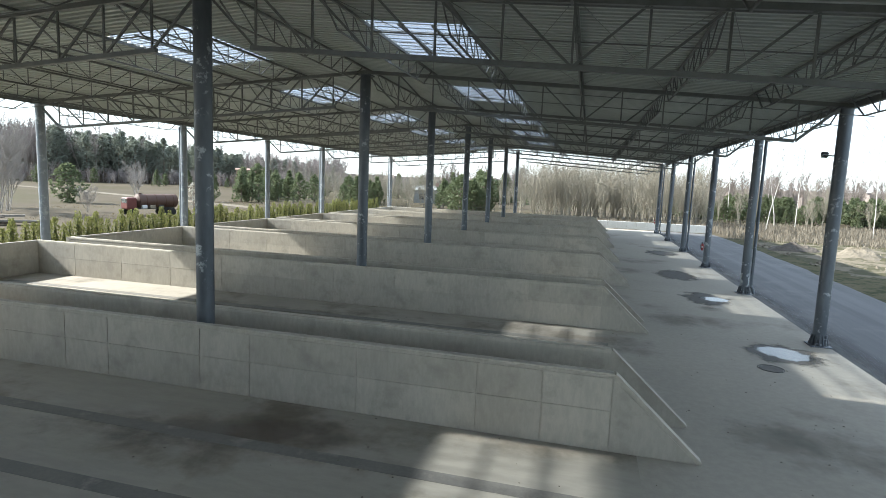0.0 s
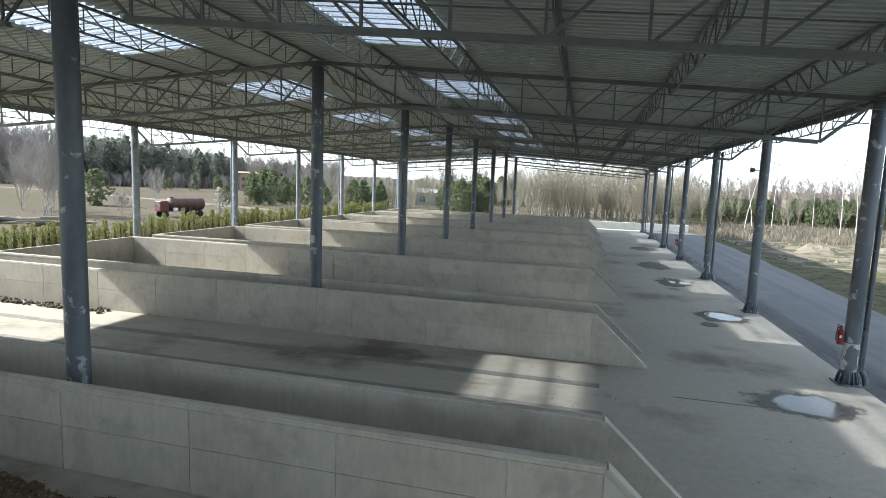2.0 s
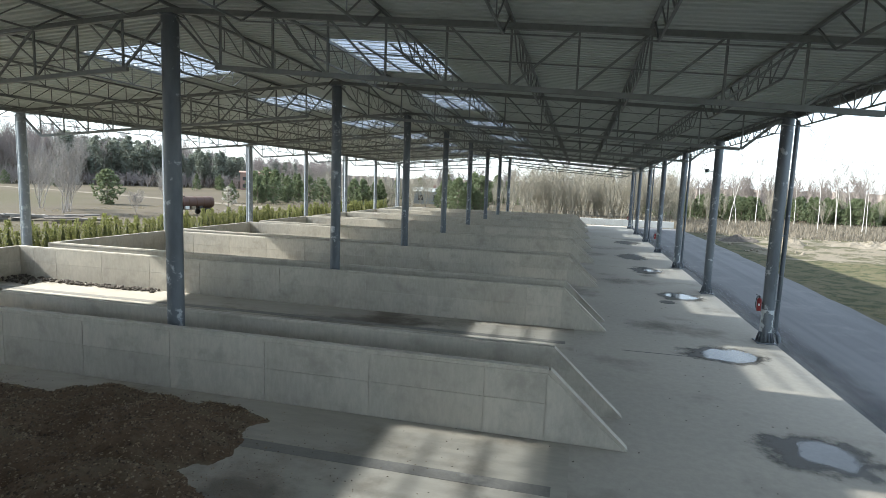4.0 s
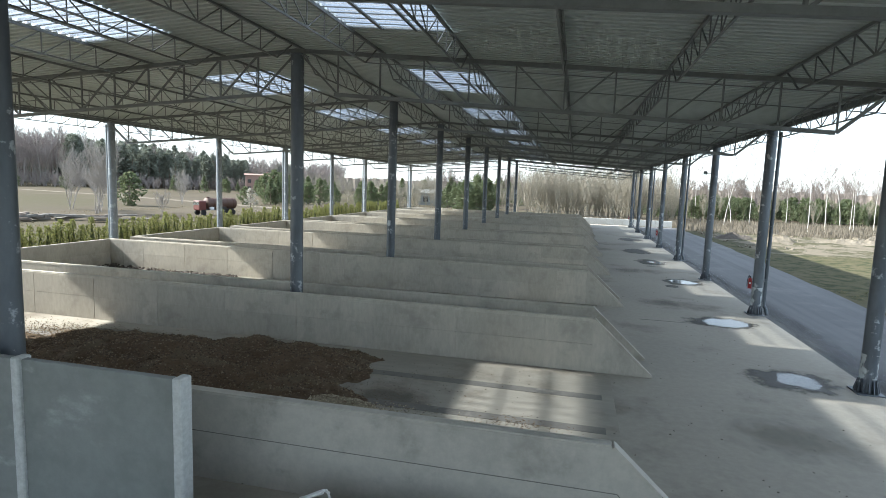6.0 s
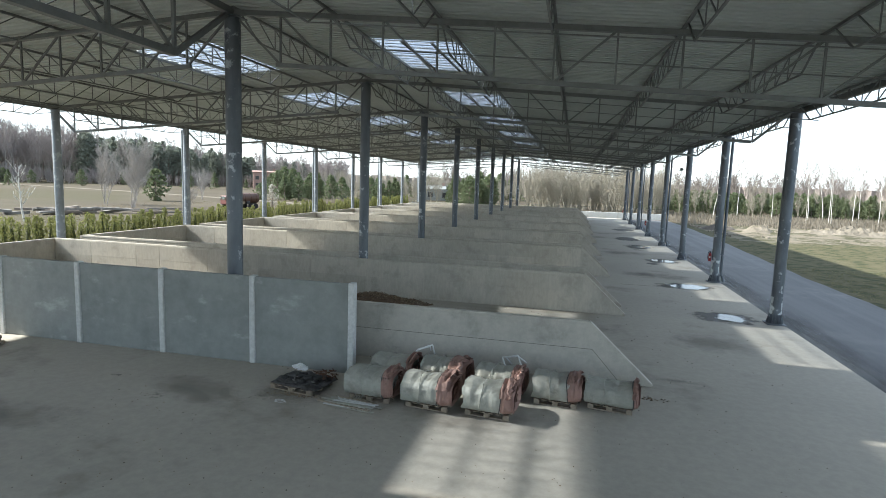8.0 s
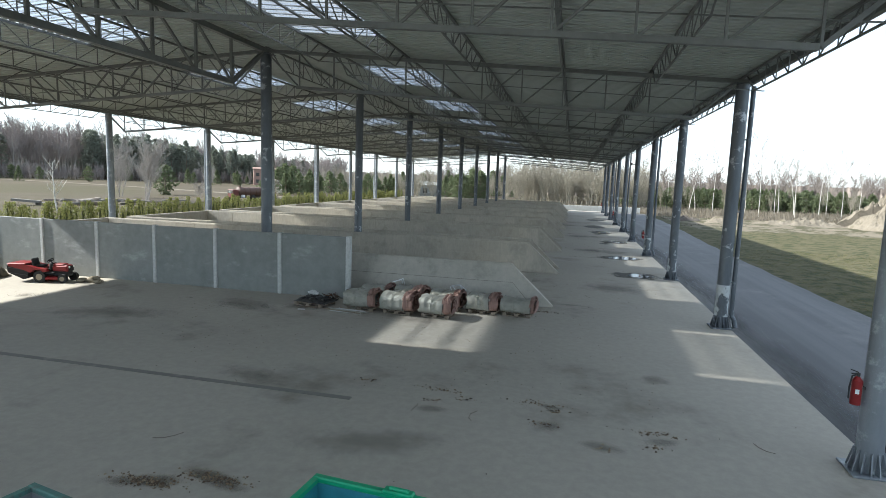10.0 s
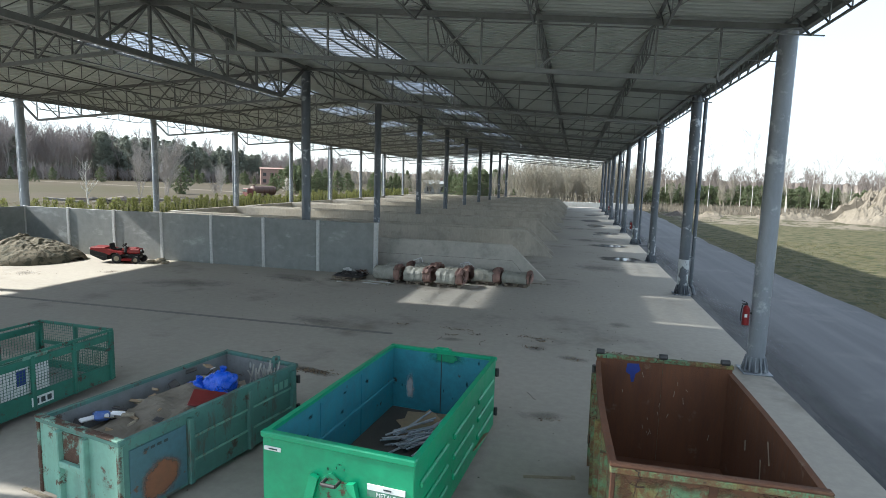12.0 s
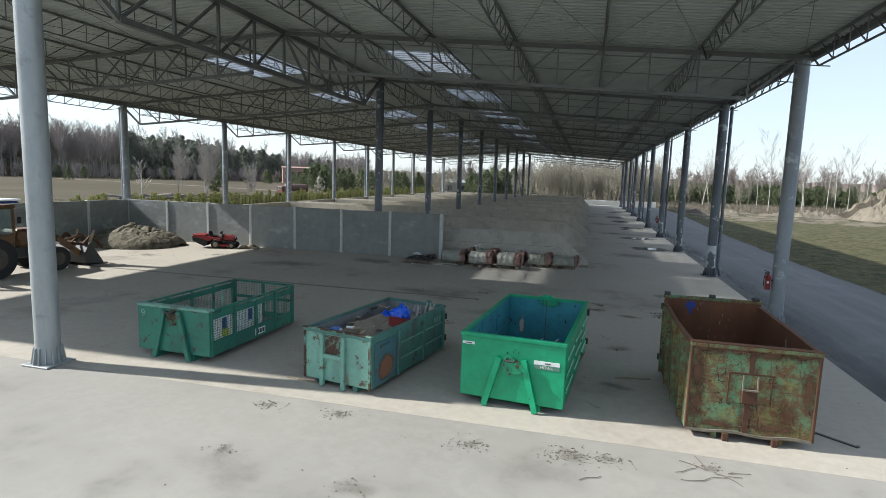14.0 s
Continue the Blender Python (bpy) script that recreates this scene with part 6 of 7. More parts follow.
def straw(shape, x, y, z, l, rnd, w=0.012):
    a, b = rnd.uniform(0, 6.28), rnd.uniform(-0.25, 0.25)
    d = Vector((math.cos(a), math.sin(a), b)) * l / 2
    shape.bar(Vector((x, y, z)) - d, Vector((x, y, z)) + d, w, w * 0.6)


rnd = random.Random(21)
s, s2 = Shape(), Shape()
n = 0
while n < 15000:
    x, y = rnd.uniform(-27, -12.0), rnd.uniform(11.7, 18.9)
    z = mound_z(x, y)
    if z > 0.03:
        crumb(s, x, y, z, rnd.uniform(0.012, 0.04), rnd)
        n += 1
        if n % 22 == 0:
            straw(s2, x, y, z + 0.02, rnd.uniform(0.06, 0.25), rnd)
for i in range(3200):
    x, y = rnd.gauss(-17.5, 3.4), rnd.gauss(15.8, 1.5)
    if 11.4 < y < 18.95 and -30 < x < -8.5:
        crumb(s, x, y, max(0.012, mound_z(x, y)), rnd.uniform(0.006, 0.022), rnd)
for i in range(2600):                     # thin residue towards the sunlit end
    x, y = rnd.gauss(-24.5, 1.7), rnd.gauss(17.5, 0.55)
    if 11.4 < y < 18.95 and x > -33:
        crumb(s, x, y, max(0.012, mound_z(x, y)), rnd.uniform(0.008, 0.03), rnd)
tagged(part("compost_crumbs", s, COMPOST_BITS, fix=False), "loose brown crumbs of compost", "crumbs", kind="stuff")
for i in range(700):
    cx, cy, sp = ((-24.0, 17.4, 1.3), (-7.75, 14.25, 0.4), (-9.1, 14.9, 0.5), (-11.2, 14.4, 0.5))[i % 4]
    straw(s2, rnd.gauss(cx, sp), min(18.9, rnd.gauss(cy, sp * 0.4)), 0.012, rnd.uniform(0.02, 0.07), rnd)
for i in range(420):                      # reddish strip beside the channel end
    straw(s2, rnd.uniform(-8.35, -7.35), 14.42 + rnd.gauss(0, 0.035), 0.014, rnd.uniform(0.02, 0.06), rnd, 0.016)
tagged(part("straw_litter", s2, STRAW_BITS, fix=False), "straw and wood shreds lying on the compost and floor", "litter", kind="stuff")
s = Shape()
n = 0
while n < 5200:
    x, y = rnd.uniform(-14.9, -11.6), rnd.uniform(12.7, 15.2)
    z = chip_z(x, y)
    if z > 0.0:
        crumb(s, x, y, z, rnd.uniform(0.01, 0.03), rnd)
        n += 1
for i in range(900):
    crumb(s, rnd.gauss(-11.3, 0.7), rnd.gauss(14.0, 0.5), 0.012, rnd.uniform(0.006, 0.018), rnd)
tagged(part("wood_chips", s, CHIP_BITS, fix=False), "loose pale wood chips", "chips", kind="stuff")
s = Shape()
for i in range(230):
    t_ = rnd.random()
    x = -33.6 + 8.0 * t_ ** 1.6
    y = 29.1 - rnd.random() * (1.2 if t_ < 0.35 else 0.5)
    s.blob((x, y, 0.05 + 0.2 * rnd.random() * (1 - t_) ** 2), rnd.uniform(0.045, 0.095), 0.5, 0.8, i % 11, 1)
tagged(part("lump_pile", s, STONE, fix=False), "dark round lumps piled at the foot of the bay wall", "lumps", kind="stuff")
s = Shape()
for i in range(30):
    s.blob((-26.6 + rnd.gauss(0, 0.5), 28.9 + rnd.gauss(0, 0.12), 0.05), rnd.uniform(0.05, 0.11), 0.5, 0.8, i % 11, 1)
tagged(part("lump_pile", s, STONE, fix=False), "few dark lumps on the bay floor", "lumps", kind="stuff")

t = thing("drain_pit", "open brown-edged drain pit beside the bay wall", "drain pit", pose(-10.1, 13.85, 0))
part("well", Shape().box((0, 0, 0.014), (1.5, 0.3, 0.012)), BLACK, t, "dark pit opening")
for a_, b_ in (((-0.78, 0.17), (0.78, 0.17)), ((0.77, -0.17), (0.77, 0.17)), ((-0.77, -0.17), (-0.77, 0.17))):
    part("edge_angle", Shape().bar((*a_, 0.03), (*b_, 0.03), 0.05, 0.06), RUSTY, t, "rusty edge angle")

s = Shape()
for i in range(420):
    crumb(s, rnd.uniform(-18, -3), rnd.uniform(1.0, 8.6), 0.006, rnd.uniform(0.006, 0.02), rnd)
for cx, cy, n_ in ((-11.3, -3.72, 260), (-10.4, -3.35, 200), (-14.2, 7.6, 160), (-5.6, 1.2, 60), (-3.4, 0.4, 60), (-7.9, 1.35, 50), (-6.0, 10.0, 80)):
    for i in range(n_):
        crumb(s, rnd.gauss(cx, 0.28), rnd.gauss(cy, 0.07), 0.006, rnd.uniform(0.008, 0.035), rnd)
for cx, cy in ((-7.9, 0.7), (-7.2, 0.95), (-5.35, 0.9), (-5.5, 0.2), (-3.45, -0.2), (-4.4, -0.5), (-9.6, 1.4), (-4.9, -4.4)):
    for i in range(40):
        crumb(s, rnd.gauss(cx, 0.13), rnd.gauss(cy, 0.06), 0.006, rnd.uniform(0.01, 0.045) * rnd.random(), rnd)
tagged(part("dirt_crumbs", s, COMPOST_BITS, fix=False), "brown crumbs and dirt dropped on the open floor", "dirt", kind="stuff")

# soil heaps beyond the lane
heap("soil_bank", "tall bank of dug soil beyond the lane", 45, 77, 29, 16, 7.4, SAND, 15, 150, 0.5, 0.75, z=-0.1, freq=0.9)
heap("soil_bank", "low bank of dug soil beyond the lane", 27, 78, 14, 6, 1.1, SAND, 16, 70, 0.6, 0.8, z=-0.1, freq=0.9)
heap("soil_heap", "small pale heap of sand beyond the lane", 15.2, 74.3, 4.6, 3.6, 1.05, SAND, 17, 40, 0.4, 0.8, z=-0.1)
heap("soil_heap", "small dark heap of soil beyond the lane", 11.3, 78.6, 4.6, 3.4, 0.9, STONE, 18, 40, 0.4, 0.8, z=-0.1)
s = Shape()
rnd = random.Random(8)
for i in range(900):
    x, y = rnd.uniform(9, 42), rnd.uniform(65, 88)
    if noise.noise(Vector((x * 0.2, y * 0.3, 6))) > 0.0:
        crumb(s, x, y, -0.05, rnd.uniform(0.06, 0.3), rnd)
tagged(part("soil_clods", s, SAND, fix=False), "scattered clods of dug soil", "clods", kind="stuff")

# ---- fire extinguishers, floodlight ----
for k in (0, 3, 6, 9):
    t = thing("fire_extinguisher", "red fire extinguisher hung on a steel column", "extinguisher", pose(-0.32, k * BAY - 0.02, 1.18), "fire extinguishers")
    part("cylinder", Shape().tube((0, 0, 0.0), (0, 0, 0.42), 0.08, n=16).tube((0, 0, 0.42), (0, 0, 0.49), 0.08, 0.03, 16), RED, t)
    part("valve", Shape().cbox((0, 0, 0.52), (0.05, 0.05, 0.07), 0.008), DARKMETAL, t)
    part("handle", Shape().bar((0, 0, 0.56), (-0.12, 0, 0.6), 0.025, 0.015).bar((0, 0, 0.54), (-0.11, 0, 0.53), 0.025, 0.012), BLACK, t)
    part("hose", Shape().path([(0.02, 0, 0.53), (-0.1, -0.03, 0.5), (-0.125, -0.03, 0.3), (-0.12, -0.03, 0.1)], 0.013, 6), BLACK, t)
    part("label_plate", Shape().box((-0.02, -0.079, 0.24), (0.06, 0.006, 0.08)), WHITELET, t, "pale label")
    part("bracket", Shape().box((0.09, 0, 0.3), (0.06, 0.08, 0.04)), DARKMETAL, t)
t = thing("floodlight", "small dark floodlight on a steel column", "floodlight", pose(-0.22, 40, 6.6))
part("arm", Shape().bar((0.05, 0, 0), (-0.28, 0, 0), 0.04), DARKMETAL, t)
part("housing", Shape().cbox((-0.3, -0.05, 0.03), (0.2, 0.14, 0.17), 0.02, Matrix.Rotation(0.5, 3, "X")), DARKMETAL, t)
part("lens", Shape().box((-0.33, -0.13, -0.02), (0.2, 0.01, 0.15), Matrix.Rotation(0.5, 3, "X")), GLASS, t)


# ---- floor marks ----
def blot(cx, cy, rx, ry, seed, n=56, wob=0.35):
    pts = []
    for i in range(n):
        a = 2 * math.pi * i / n
        k = 1 + wob * noise.noise(Vector((math.cos(a) * 1.3 + seed * 5, math.sin(a) * 1.3, seed))) + 0.22 * noise.noise(Vector((math.cos(a) * 4, math.sin(a) * 4, seed))) + 0.1 * noise.noise(Vector((math.cos(a) * 11, math.sin(a) * 11, seed)))
        pts.append((cx + rx * k * math.cos(a), cy + ry * k * math.sin(a)))
    return pts


disc = Shape()
disc.add([(1.35 * math.cos(i * math.pi / 16), 1.35 * math.sin(i * math.pi / 16), 0) for i in range(32)], [tuple(range(32))])


def mark(parent, name, x, y, z, rx, ry, mat, rz=0, label=""):
    """A soft-edged mark on the floor."""
    return part(name, disc.mesh(name, mat), mat, parent, label, pose(x, y, z, 0, 0, rz) @ Matrix.Diagonal((rx, ry, 1, 1)), False)


PUDDLES = ((-1.75, 20.35, 1.15, 0.95, -1.55, 20.4, 0.62, 0.62), (-1.95, 27.55, 1.25, 1.0, -1.75, 27.6, 0.95, 0.72), (-1.6, 38.25, 1.15, 1.15, -1.5, 38.3, 0.72, 0.8),
           (-2.3, 47.5, 1.0, 1.6, -1.9, 47.5, 0.55, 0.7), (-2.6, 55.0, 1.1, 2.0, 0, 0, 0, 0), (-2.0, 67.5, 1.2, 1.8, 0, 0, 0, 0))
for i, (x, y, rx, ry, a, b_, ra, rb) in enumerate(PUDDLES):
    t = thing("puddle", "shallow rain puddle with a damp rim on the concrete" if ra else "dark damp patch on the concrete floor", "puddle", pose(x, y, 0), "puddles")
    mark(t, "damp_rim", 0, 0, 0.004, rx * 1.15, ry * 1.15, WETMARK, 0, "dark wet concrete")
    if ra:
        mark(t, "water", a - x, b_ - y, 0.008, ra, rb, WATER, 23 * i, "clear standing water")
t = thing("manhole_cover", "round dark manhole cover in the slab", "manhole cover", pose(-2.5, 36.4, 0))
part("lid", Shape().poly(blot(0, 0, 0.33, 0.33, 0, 28, 0.0), 0.007, 0.006), DAMP, t)
part("ring", Shape().path([(0.36 * math.cos(i * math.pi / 14), 0.36 * math.sin(i * math.pi / 14), 0.004) for i in range(29)], 0.012, 4), DARKMETAL, t)
s = Shape()
s.poly([(-5.35, 26.98), (-5.2, 26.95), (-3.0, 26.97), (-3.0, 27.04), (-5.2, 27.02)], 0.004)
tagged(part("crack_line", s, DAMP, fix=False), "thin dark crack line running to a puddle", "crack", kind="structure")
for i, (x, y, rx, ry, kind) in enumerate(((-5.0, 11.6, 0.6, 0.2, 0), (-2.6, 45.0, 0.6, 0.6, 0), (-5.35, 1.1, 0.35, 0.15, 0), (-5.45, 0.15, 0.4, 0.25, 0), (-3.3, 0.1, 0.45, 0.2, 0), (-4.4, -0.45, 0.45, 0.25, 0), (-7.85, 0.25, 0.4, 0.2, 0),
                                         (-11.3, -3.7, 0.75, 0.22, 2), (-10.4, -3.35, 0.7, 0.2, 2), (-3.0, 3.6, 0.45, 0.4, 0), (-20, 4.5, 2.4, 0.9, 0), (-16.5, 7.2, 1.8, 0.8, 0), (-14.3, 7.6, 1.2, 0.6, 0),
                                         (-5.0, -4.3, 0.6, 0.25, 0), (-5.2, -7.2, 0.5, 0.2, 0), (-9.6, 10.55, 3.6, 0.4, 0), (-8.5, -1.5, 1.6, 0.6, 0), (-12.2, 0.8, 1.5, 0.5, 0), (-18.5, -4.0, 2.2, 0.8, 0),
                                         (-11.6, 13.9, 1.1, 0.7, 2), (-12.4, 15.6, 1.4, 0.9, 2), (-15.0, 12.9, 3.0, 1.0, 2), (-24.0, 17.6, 3.4, 0.9, 2), (-7.8, 14.35, 0.7, 0.25, 2), (-12, 22.6, 4.0, 1.0, 2), (-15, 27.5, 4.5, 0.9, 2),
                                         (-11, 32.8, 3.5, 0.9, 2), (-20, 36.5, 6.0, 1.2, 2), (-14, 43.0, 5.0, 1.0, 2), (-18, 33.5, 3.0, 0.8, 0), (-9.0, 36.8, 2.0, 0.8, 0), (-3.8, 31.0, 1.4, 1.2, 0), (-3.2, 16.0, 1.6, 1.3, 0), (-4.4, 42.0, 1.5, 1.5, 0))):
    st = mark(None, "floor_stain", x, y, 0.009 if (kind == 2 or y > 11) else 0.005, rx, ry, (OILMARK, OILMARK, BROWNMARK)[kind], 17 * math.sin(i * 2.1))
    tagged(st, "brown residue stain on the concrete" if kind == 2 else "dark dirt stain on the concrete", "stain", kind="stuff")

rnd = random.Random(91)
GRIME = soft_mark("ragged_grime", (0.095, 0.084, 0.07), (0.065, 0.057, 0.048), 0.9, 0.55, 1.25, 6.0, 3.2)
for i, (x, y, rx, ry) in enumerate(((-7.9, 0.7, 0.5, 0.22), (-7.2, 0.95, 0.35, 0.18), (-5.35, 0.9, 0.35, 0.14), (-5.55, 0.2, 0.3, 0.28), (-3.45, -0.2, 0.4, 0.25), (-4.4, -0.5, 0.5, 0.2), (-9.6, 1.4, 0.4, 0.12),
                                     (-11.3, -3.7, 0.6, 0.2), (-10.3, -3.4, 0.75, 0.25), (-4.9, -4.4, 0.5, 0.25), (-5.1, -7.2, 0.35, 0.2), (-14.9, 7.3, 0.9, 0.4), (-17.2, 6.6, 1.1, 0.4), (-19.0, 7.4, 0.8, 0.3), (-6.0, 10.2, 0.6, 0.2))):
    tagged(mark(None, "floor_stain", x, y, 0.0065, 0.9 * rx, 1.2 * ry, GRIME, rnd.uniform(-25, 25)), "dark ragged grime on the concrete", "stain", kind="stuff")

# dirt clods and twigs in the yard
rnd = random.Random(33)
s = Shape()
for cx, cy, n_, sp in ((-11.57, -10.46, 22, 0.22), (-10.15, -10.4, 26, 0.25), (-7.6, -10.8, 30, 0.28), (-6.0, -10.65, 60, 0.33), (-11.3, -12.2, 14, 0.25), (-3.85, -10.4, 12, 0.2), (-5.4, -10.6, 30, 0.22), (-8.9, -12.6, 10, 0.4), (-24.6, 5.6, 30, 0.5), (-27.5, 4.0, 30, 0.6)):
    tagged(mark(None, "floor_stain", cx, cy, 0.004, sp * 1.0, sp * 0.6, OILMARK, 40 * cx), "dry dirt smeared on the concrete", "stain", kind="stuff")
    for i in range(n_ * 5):
        s.blob((cx + rnd.gauss(0, sp * 0.75), cy + rnd.gauss(0, sp * 0.45), 0.004), rnd.uniform(0.004, 0.024) * rnd.random(), 0.6, 0.5, i % 7, 1)
for i in range(120):
    s.blob((rnd.uniform(-22, 0), rnd.uniform(-16, 8.5), 0.004), rnd.uniform(0.006, 0.016), 0.6, 0.6, i % 7, 1)
for i in range(420):
    s.blob((rnd.uniform(-16, -1), rnd.uniform(9, 40), 0.006), rnd.uniform(0.006, 0.026), 0.6, 0.6, i % 7, 1)
tagged(part("dirt_clods", s, surface("dry_dirt", (0.16, 0.14, 0.112), None, 0.95, bump=0.3), fix=False), "dry dirt clods and crumbs on the concrete", "dirt", kind="stuff")
s = Shape()
for i in range(18):
    p = Vector((rnd.uniform(-13, -1.5), rnd.uniform(-12.5, 2), 0.012)) if i > 5 else Vector((-3.6 + rnd.uniform(-0.5, 0.4), -10.6 + rnd.uniform(-0.5, 0.2), 0.012))
    a = rnd.uniform(0, 6.28)
    for j in range(3):
        a += rnd.uniform(-0.6, 0.6)
        q = p + Vector((math.cos(a), math.sin(a), 0)) * rnd.uniform(0.08, 0.22)
        s.bar(p, q, 0.008)
        p = q
tagged(part("twigs", s, BARK, fix=False), "thin dry twigs on the concrete", "twigs", kind="stuff")
for x, y, rz, mt in ((-11.6, -9.1, -10, CHIPS), (-4.75, -6.6, 12, CHIPS), (-1.55, -8.6, -40, DARKMETAL)):
    t = thing("loose_lath", "thin lath lying on the concrete", "lath", pose(x, y, 0.012, 0, 0, rz))
    part("strip", Shape().cbox((0, 0, 0), (0.8, 0.06, 0.02), 0.004), mt, t)
    part("end_piece", Shape().box((0.38, 0.04, 0), (0.05, 0.05, 0.02)), mt, t)


# ---- plants ----
def quads_tube(out, a, b, ra, rb, n=3):
    a, b = Vector(a), Vector(b)
    d = (b - a).normalized()
    u = Vector((0, 0, 1)) if abs(d.z) < 0.9 else Vector((1, 0, 0))
    s = d.cross(u).normalized()
    t = s.cross(d)
    base = len(out[0])
    for e, r in ((a, ra), (b, rb)):
        for i in range(n):
            c, k = math.cos(2 * math.pi * i / n), math.sin(2 * math.pi * i / n)
            out[0].append(tuple(e + r * (c * s + k * t)))
    for i in range(n):
        out[1].append((base + i, base + (i + 1) % n, base + n + (i + 1) % n, base + n + i))


def leaf(out, c, d, w, up):
    """A small four-cornered blade."""
    c, d = Vector(c), Vector(d)
    s = d.cross(Vector(up))
    if s.length < 1e-4:
        s = Vector((1, 0, 0))
    s = s.normalized() * w
    base = len(out[0])
    out[0].extend(tuple(p) for p in (c - d * 0.5, c + s * 0.5, c + d * 0.5, c - s * 0.5))
    out[1].append((base, base + 1, base + 2, base + 3))


def ribbon(out, a, b, ra, rb, side):
    """A twig: one narrow tapering strip."""
    a, b = Vector(a), Vector(b)
    s = (b - a).cross(side)
    s = s.normalized() if s.length > 1e-5 else Vector((1, 0, 0))
    base = len(out[0])
    out[0].extend(tuple(p) for p in (a - s * ra, a + s * ra, b + s * rb, b - s * rb))
    out[1].append((base, base + 1, base + 2, base + 3))


def bare_tree(seed, h, r, stems=1, spread=0.5, depth=3, fork=4, lean=0.1, clear=0.35, twig=0.02, first=6, wob=0.09):
    """A leafless tree: trunk quads and twig quads."""
    rnd = random.Random(seed)
    trunk, twigs = ([], []), ([], [])

    def grow(p, d, length, rad, level):
        n = 4 if level == 0 else 2
        pts, q, dd = [p], p, d.normalized()
        for i in range(n):
            dd = (dd + Vector((rnd.gauss(0, wob), rnd.gauss(0, wob), 0.05 if level else 0.02))).normalized()
            q = q + dd * length / n
            pts.append(q)
        for i in range(n):
            ra, rb = max(rad * (1 - 0.75 * i / n), twig * 0.5), max(rad * (1 - 0.75 * (i + 1) / n), twig * 0.35)
            if level == 0:
                quads_tube(trunk, pts[i], pts[i + 1], ra, rb, 5)
            elif level == 1 and depth > 2:
                quads_tube(twigs, pts[i], pts[i + 1], ra, rb, 3)
            else:
                ribbon(twigs, pts[i], pts[i + 1], ra, rb, Vector((rnd.gauss(0, 1), rnd.gauss(0, 1), rnd.gauss(0, 0.4))))
        if level < depth:
            m = fork + (first if level == 0 else 0)
            for j in range(m):
                f = clear + (1 - clear) * (j + rnd.random()) / m if level == 0 else 0.25 + 0.75 * (j + rnd.random()) / m
                k = min(n - 1, int(f * n))
                b = pts[k].lerp(pts[k + 1], f * n - k)
                a = rnd.uniform(0, 2 * math.pi)
                out = Vector((math.cos(a), math.sin(a), 0))
                nd = (dd * (1 - spread) + out * spread + Vector((0, 0, 0.25))).normalized()
                grow(b, nd, length * (0.42 if level == 0 else 0.55) * rnd.uniform(0.6, 1.1) * (1.15 - 0.5 * f), rad * (1 - 0.75 * f) * 0.5, level + 1)

    for s_ in range(stems):
        a = rnd.uniform(0, 6.28)
        off = Vector((math.cos(a), math.sin(a), 0)) * (0.25 * (stems > 1) * rnd.random())
        tilt = Vector((rnd.gauss(0, lean), rnd.gauss(0, lean), 1))
        grow(off, tilt, h * rnd.uniform(0.75, 1.0), r * rnd.uniform(0.7, 1), 0)
    return trunk, twigs


def thuja(seed, h, r, sprays=560):
    """An upright shrub of flat feathery sprays."""
    rnd = random.Random(seed)
    trunk, green = ([], []), ([], [])
    quads_tube(trunk, (0, 0, 0), (0, 0, h * 0.85), 0.03, 0.01, 4)
    for i in range(sprays):
        f = rnd.random() ** 0.9
        rr = r * (0.75 + 0.25 * noise.noise(Vector((seed, f * 5, 0)))) * (1.05 - 0.75 * f ** 2.2) * (0.7 + 0.3 * min(1, f * 5))
        a = rnd.uniform(0, 2 * math.pi)
        q = rr * rnd.random() ** 0.35
        c = Vector((q * math.cos(a), q * math.sin(a), 0.06 + f * (h - 0.2)))
        d = Vector((0.5 * math.cos(a), 0.5 * math.sin(a), 1.0)) + Vector((rnd.gauss(0, 0.4), rnd.gauss(0, 0.4), rnd.gauss(0, 0.3)))
        leaf(green, c, d.normalized() * rnd.uniform(0.1, 0.22), rnd.uniform(0.03, 0.06), (rnd.gauss(0, 1), rnd.gauss(0, 1), 0.2))
    return trunk, green


def conifer(seed, h, r, clumps=60, blade=0.5, base=0.12, pine=False):
    """Needles in clumps round a trunk."""
    rnd = random.Random(seed)
    trunk, green = ([], []), ([], [])
    quads_tube(trunk, (0, 0, 0), (0, 0, h * 0.9), h * 0.018 + 0.03, 0.02, 5)
    for i in range(clumps):
        f = base + (1 - base) * rnd.random() ** 0.8
        if pine:
            rr = r * math.sin(math.pi * min(1, 0.15 + 0.85 * (f - base) / (1 - base))) ** 0.6
        else:
            rr = r * (1.02 - f) ** 0.7
        rr *= 0.75 + 0.5 * noise.noise(Vector((seed * 3.3, f * 4, 1)))
        a = rnd.uniform(0, 2 * math.pi)
        q = rr * rnd.random() ** 0.5
        c = Vector((q * math.cos(a), q * math.sin(a), f * h))
        if i % 4 == 0:
            quads_tube(trunk, (0, 0, max(0.1, f * h - 0.25 * rr)), c, 0.03, 0.012, 3)
        for j in range(7):
            d = Vector((rnd.gauss(0, 1), rnd.gauss(0, 1), rnd.gauss(0.35, 0.7))).normalized()
            leaf(green, c + d * blade * 0.5 * rnd.random(), d * blade * rnd.uniform(0.6, 1.2), blade * 0.45, (rnd.gauss(0, 1), rnd.gauss(0, 1), rnd.gauss(0, 1)))
    return trunk, green


def quad_mesh(name, vq, material):
    me = bpy.data.meshes.new(name)
    me.from_pydata(vq[0], [], vq[1])
    me.materials.append(material)
    me.update()
    return me


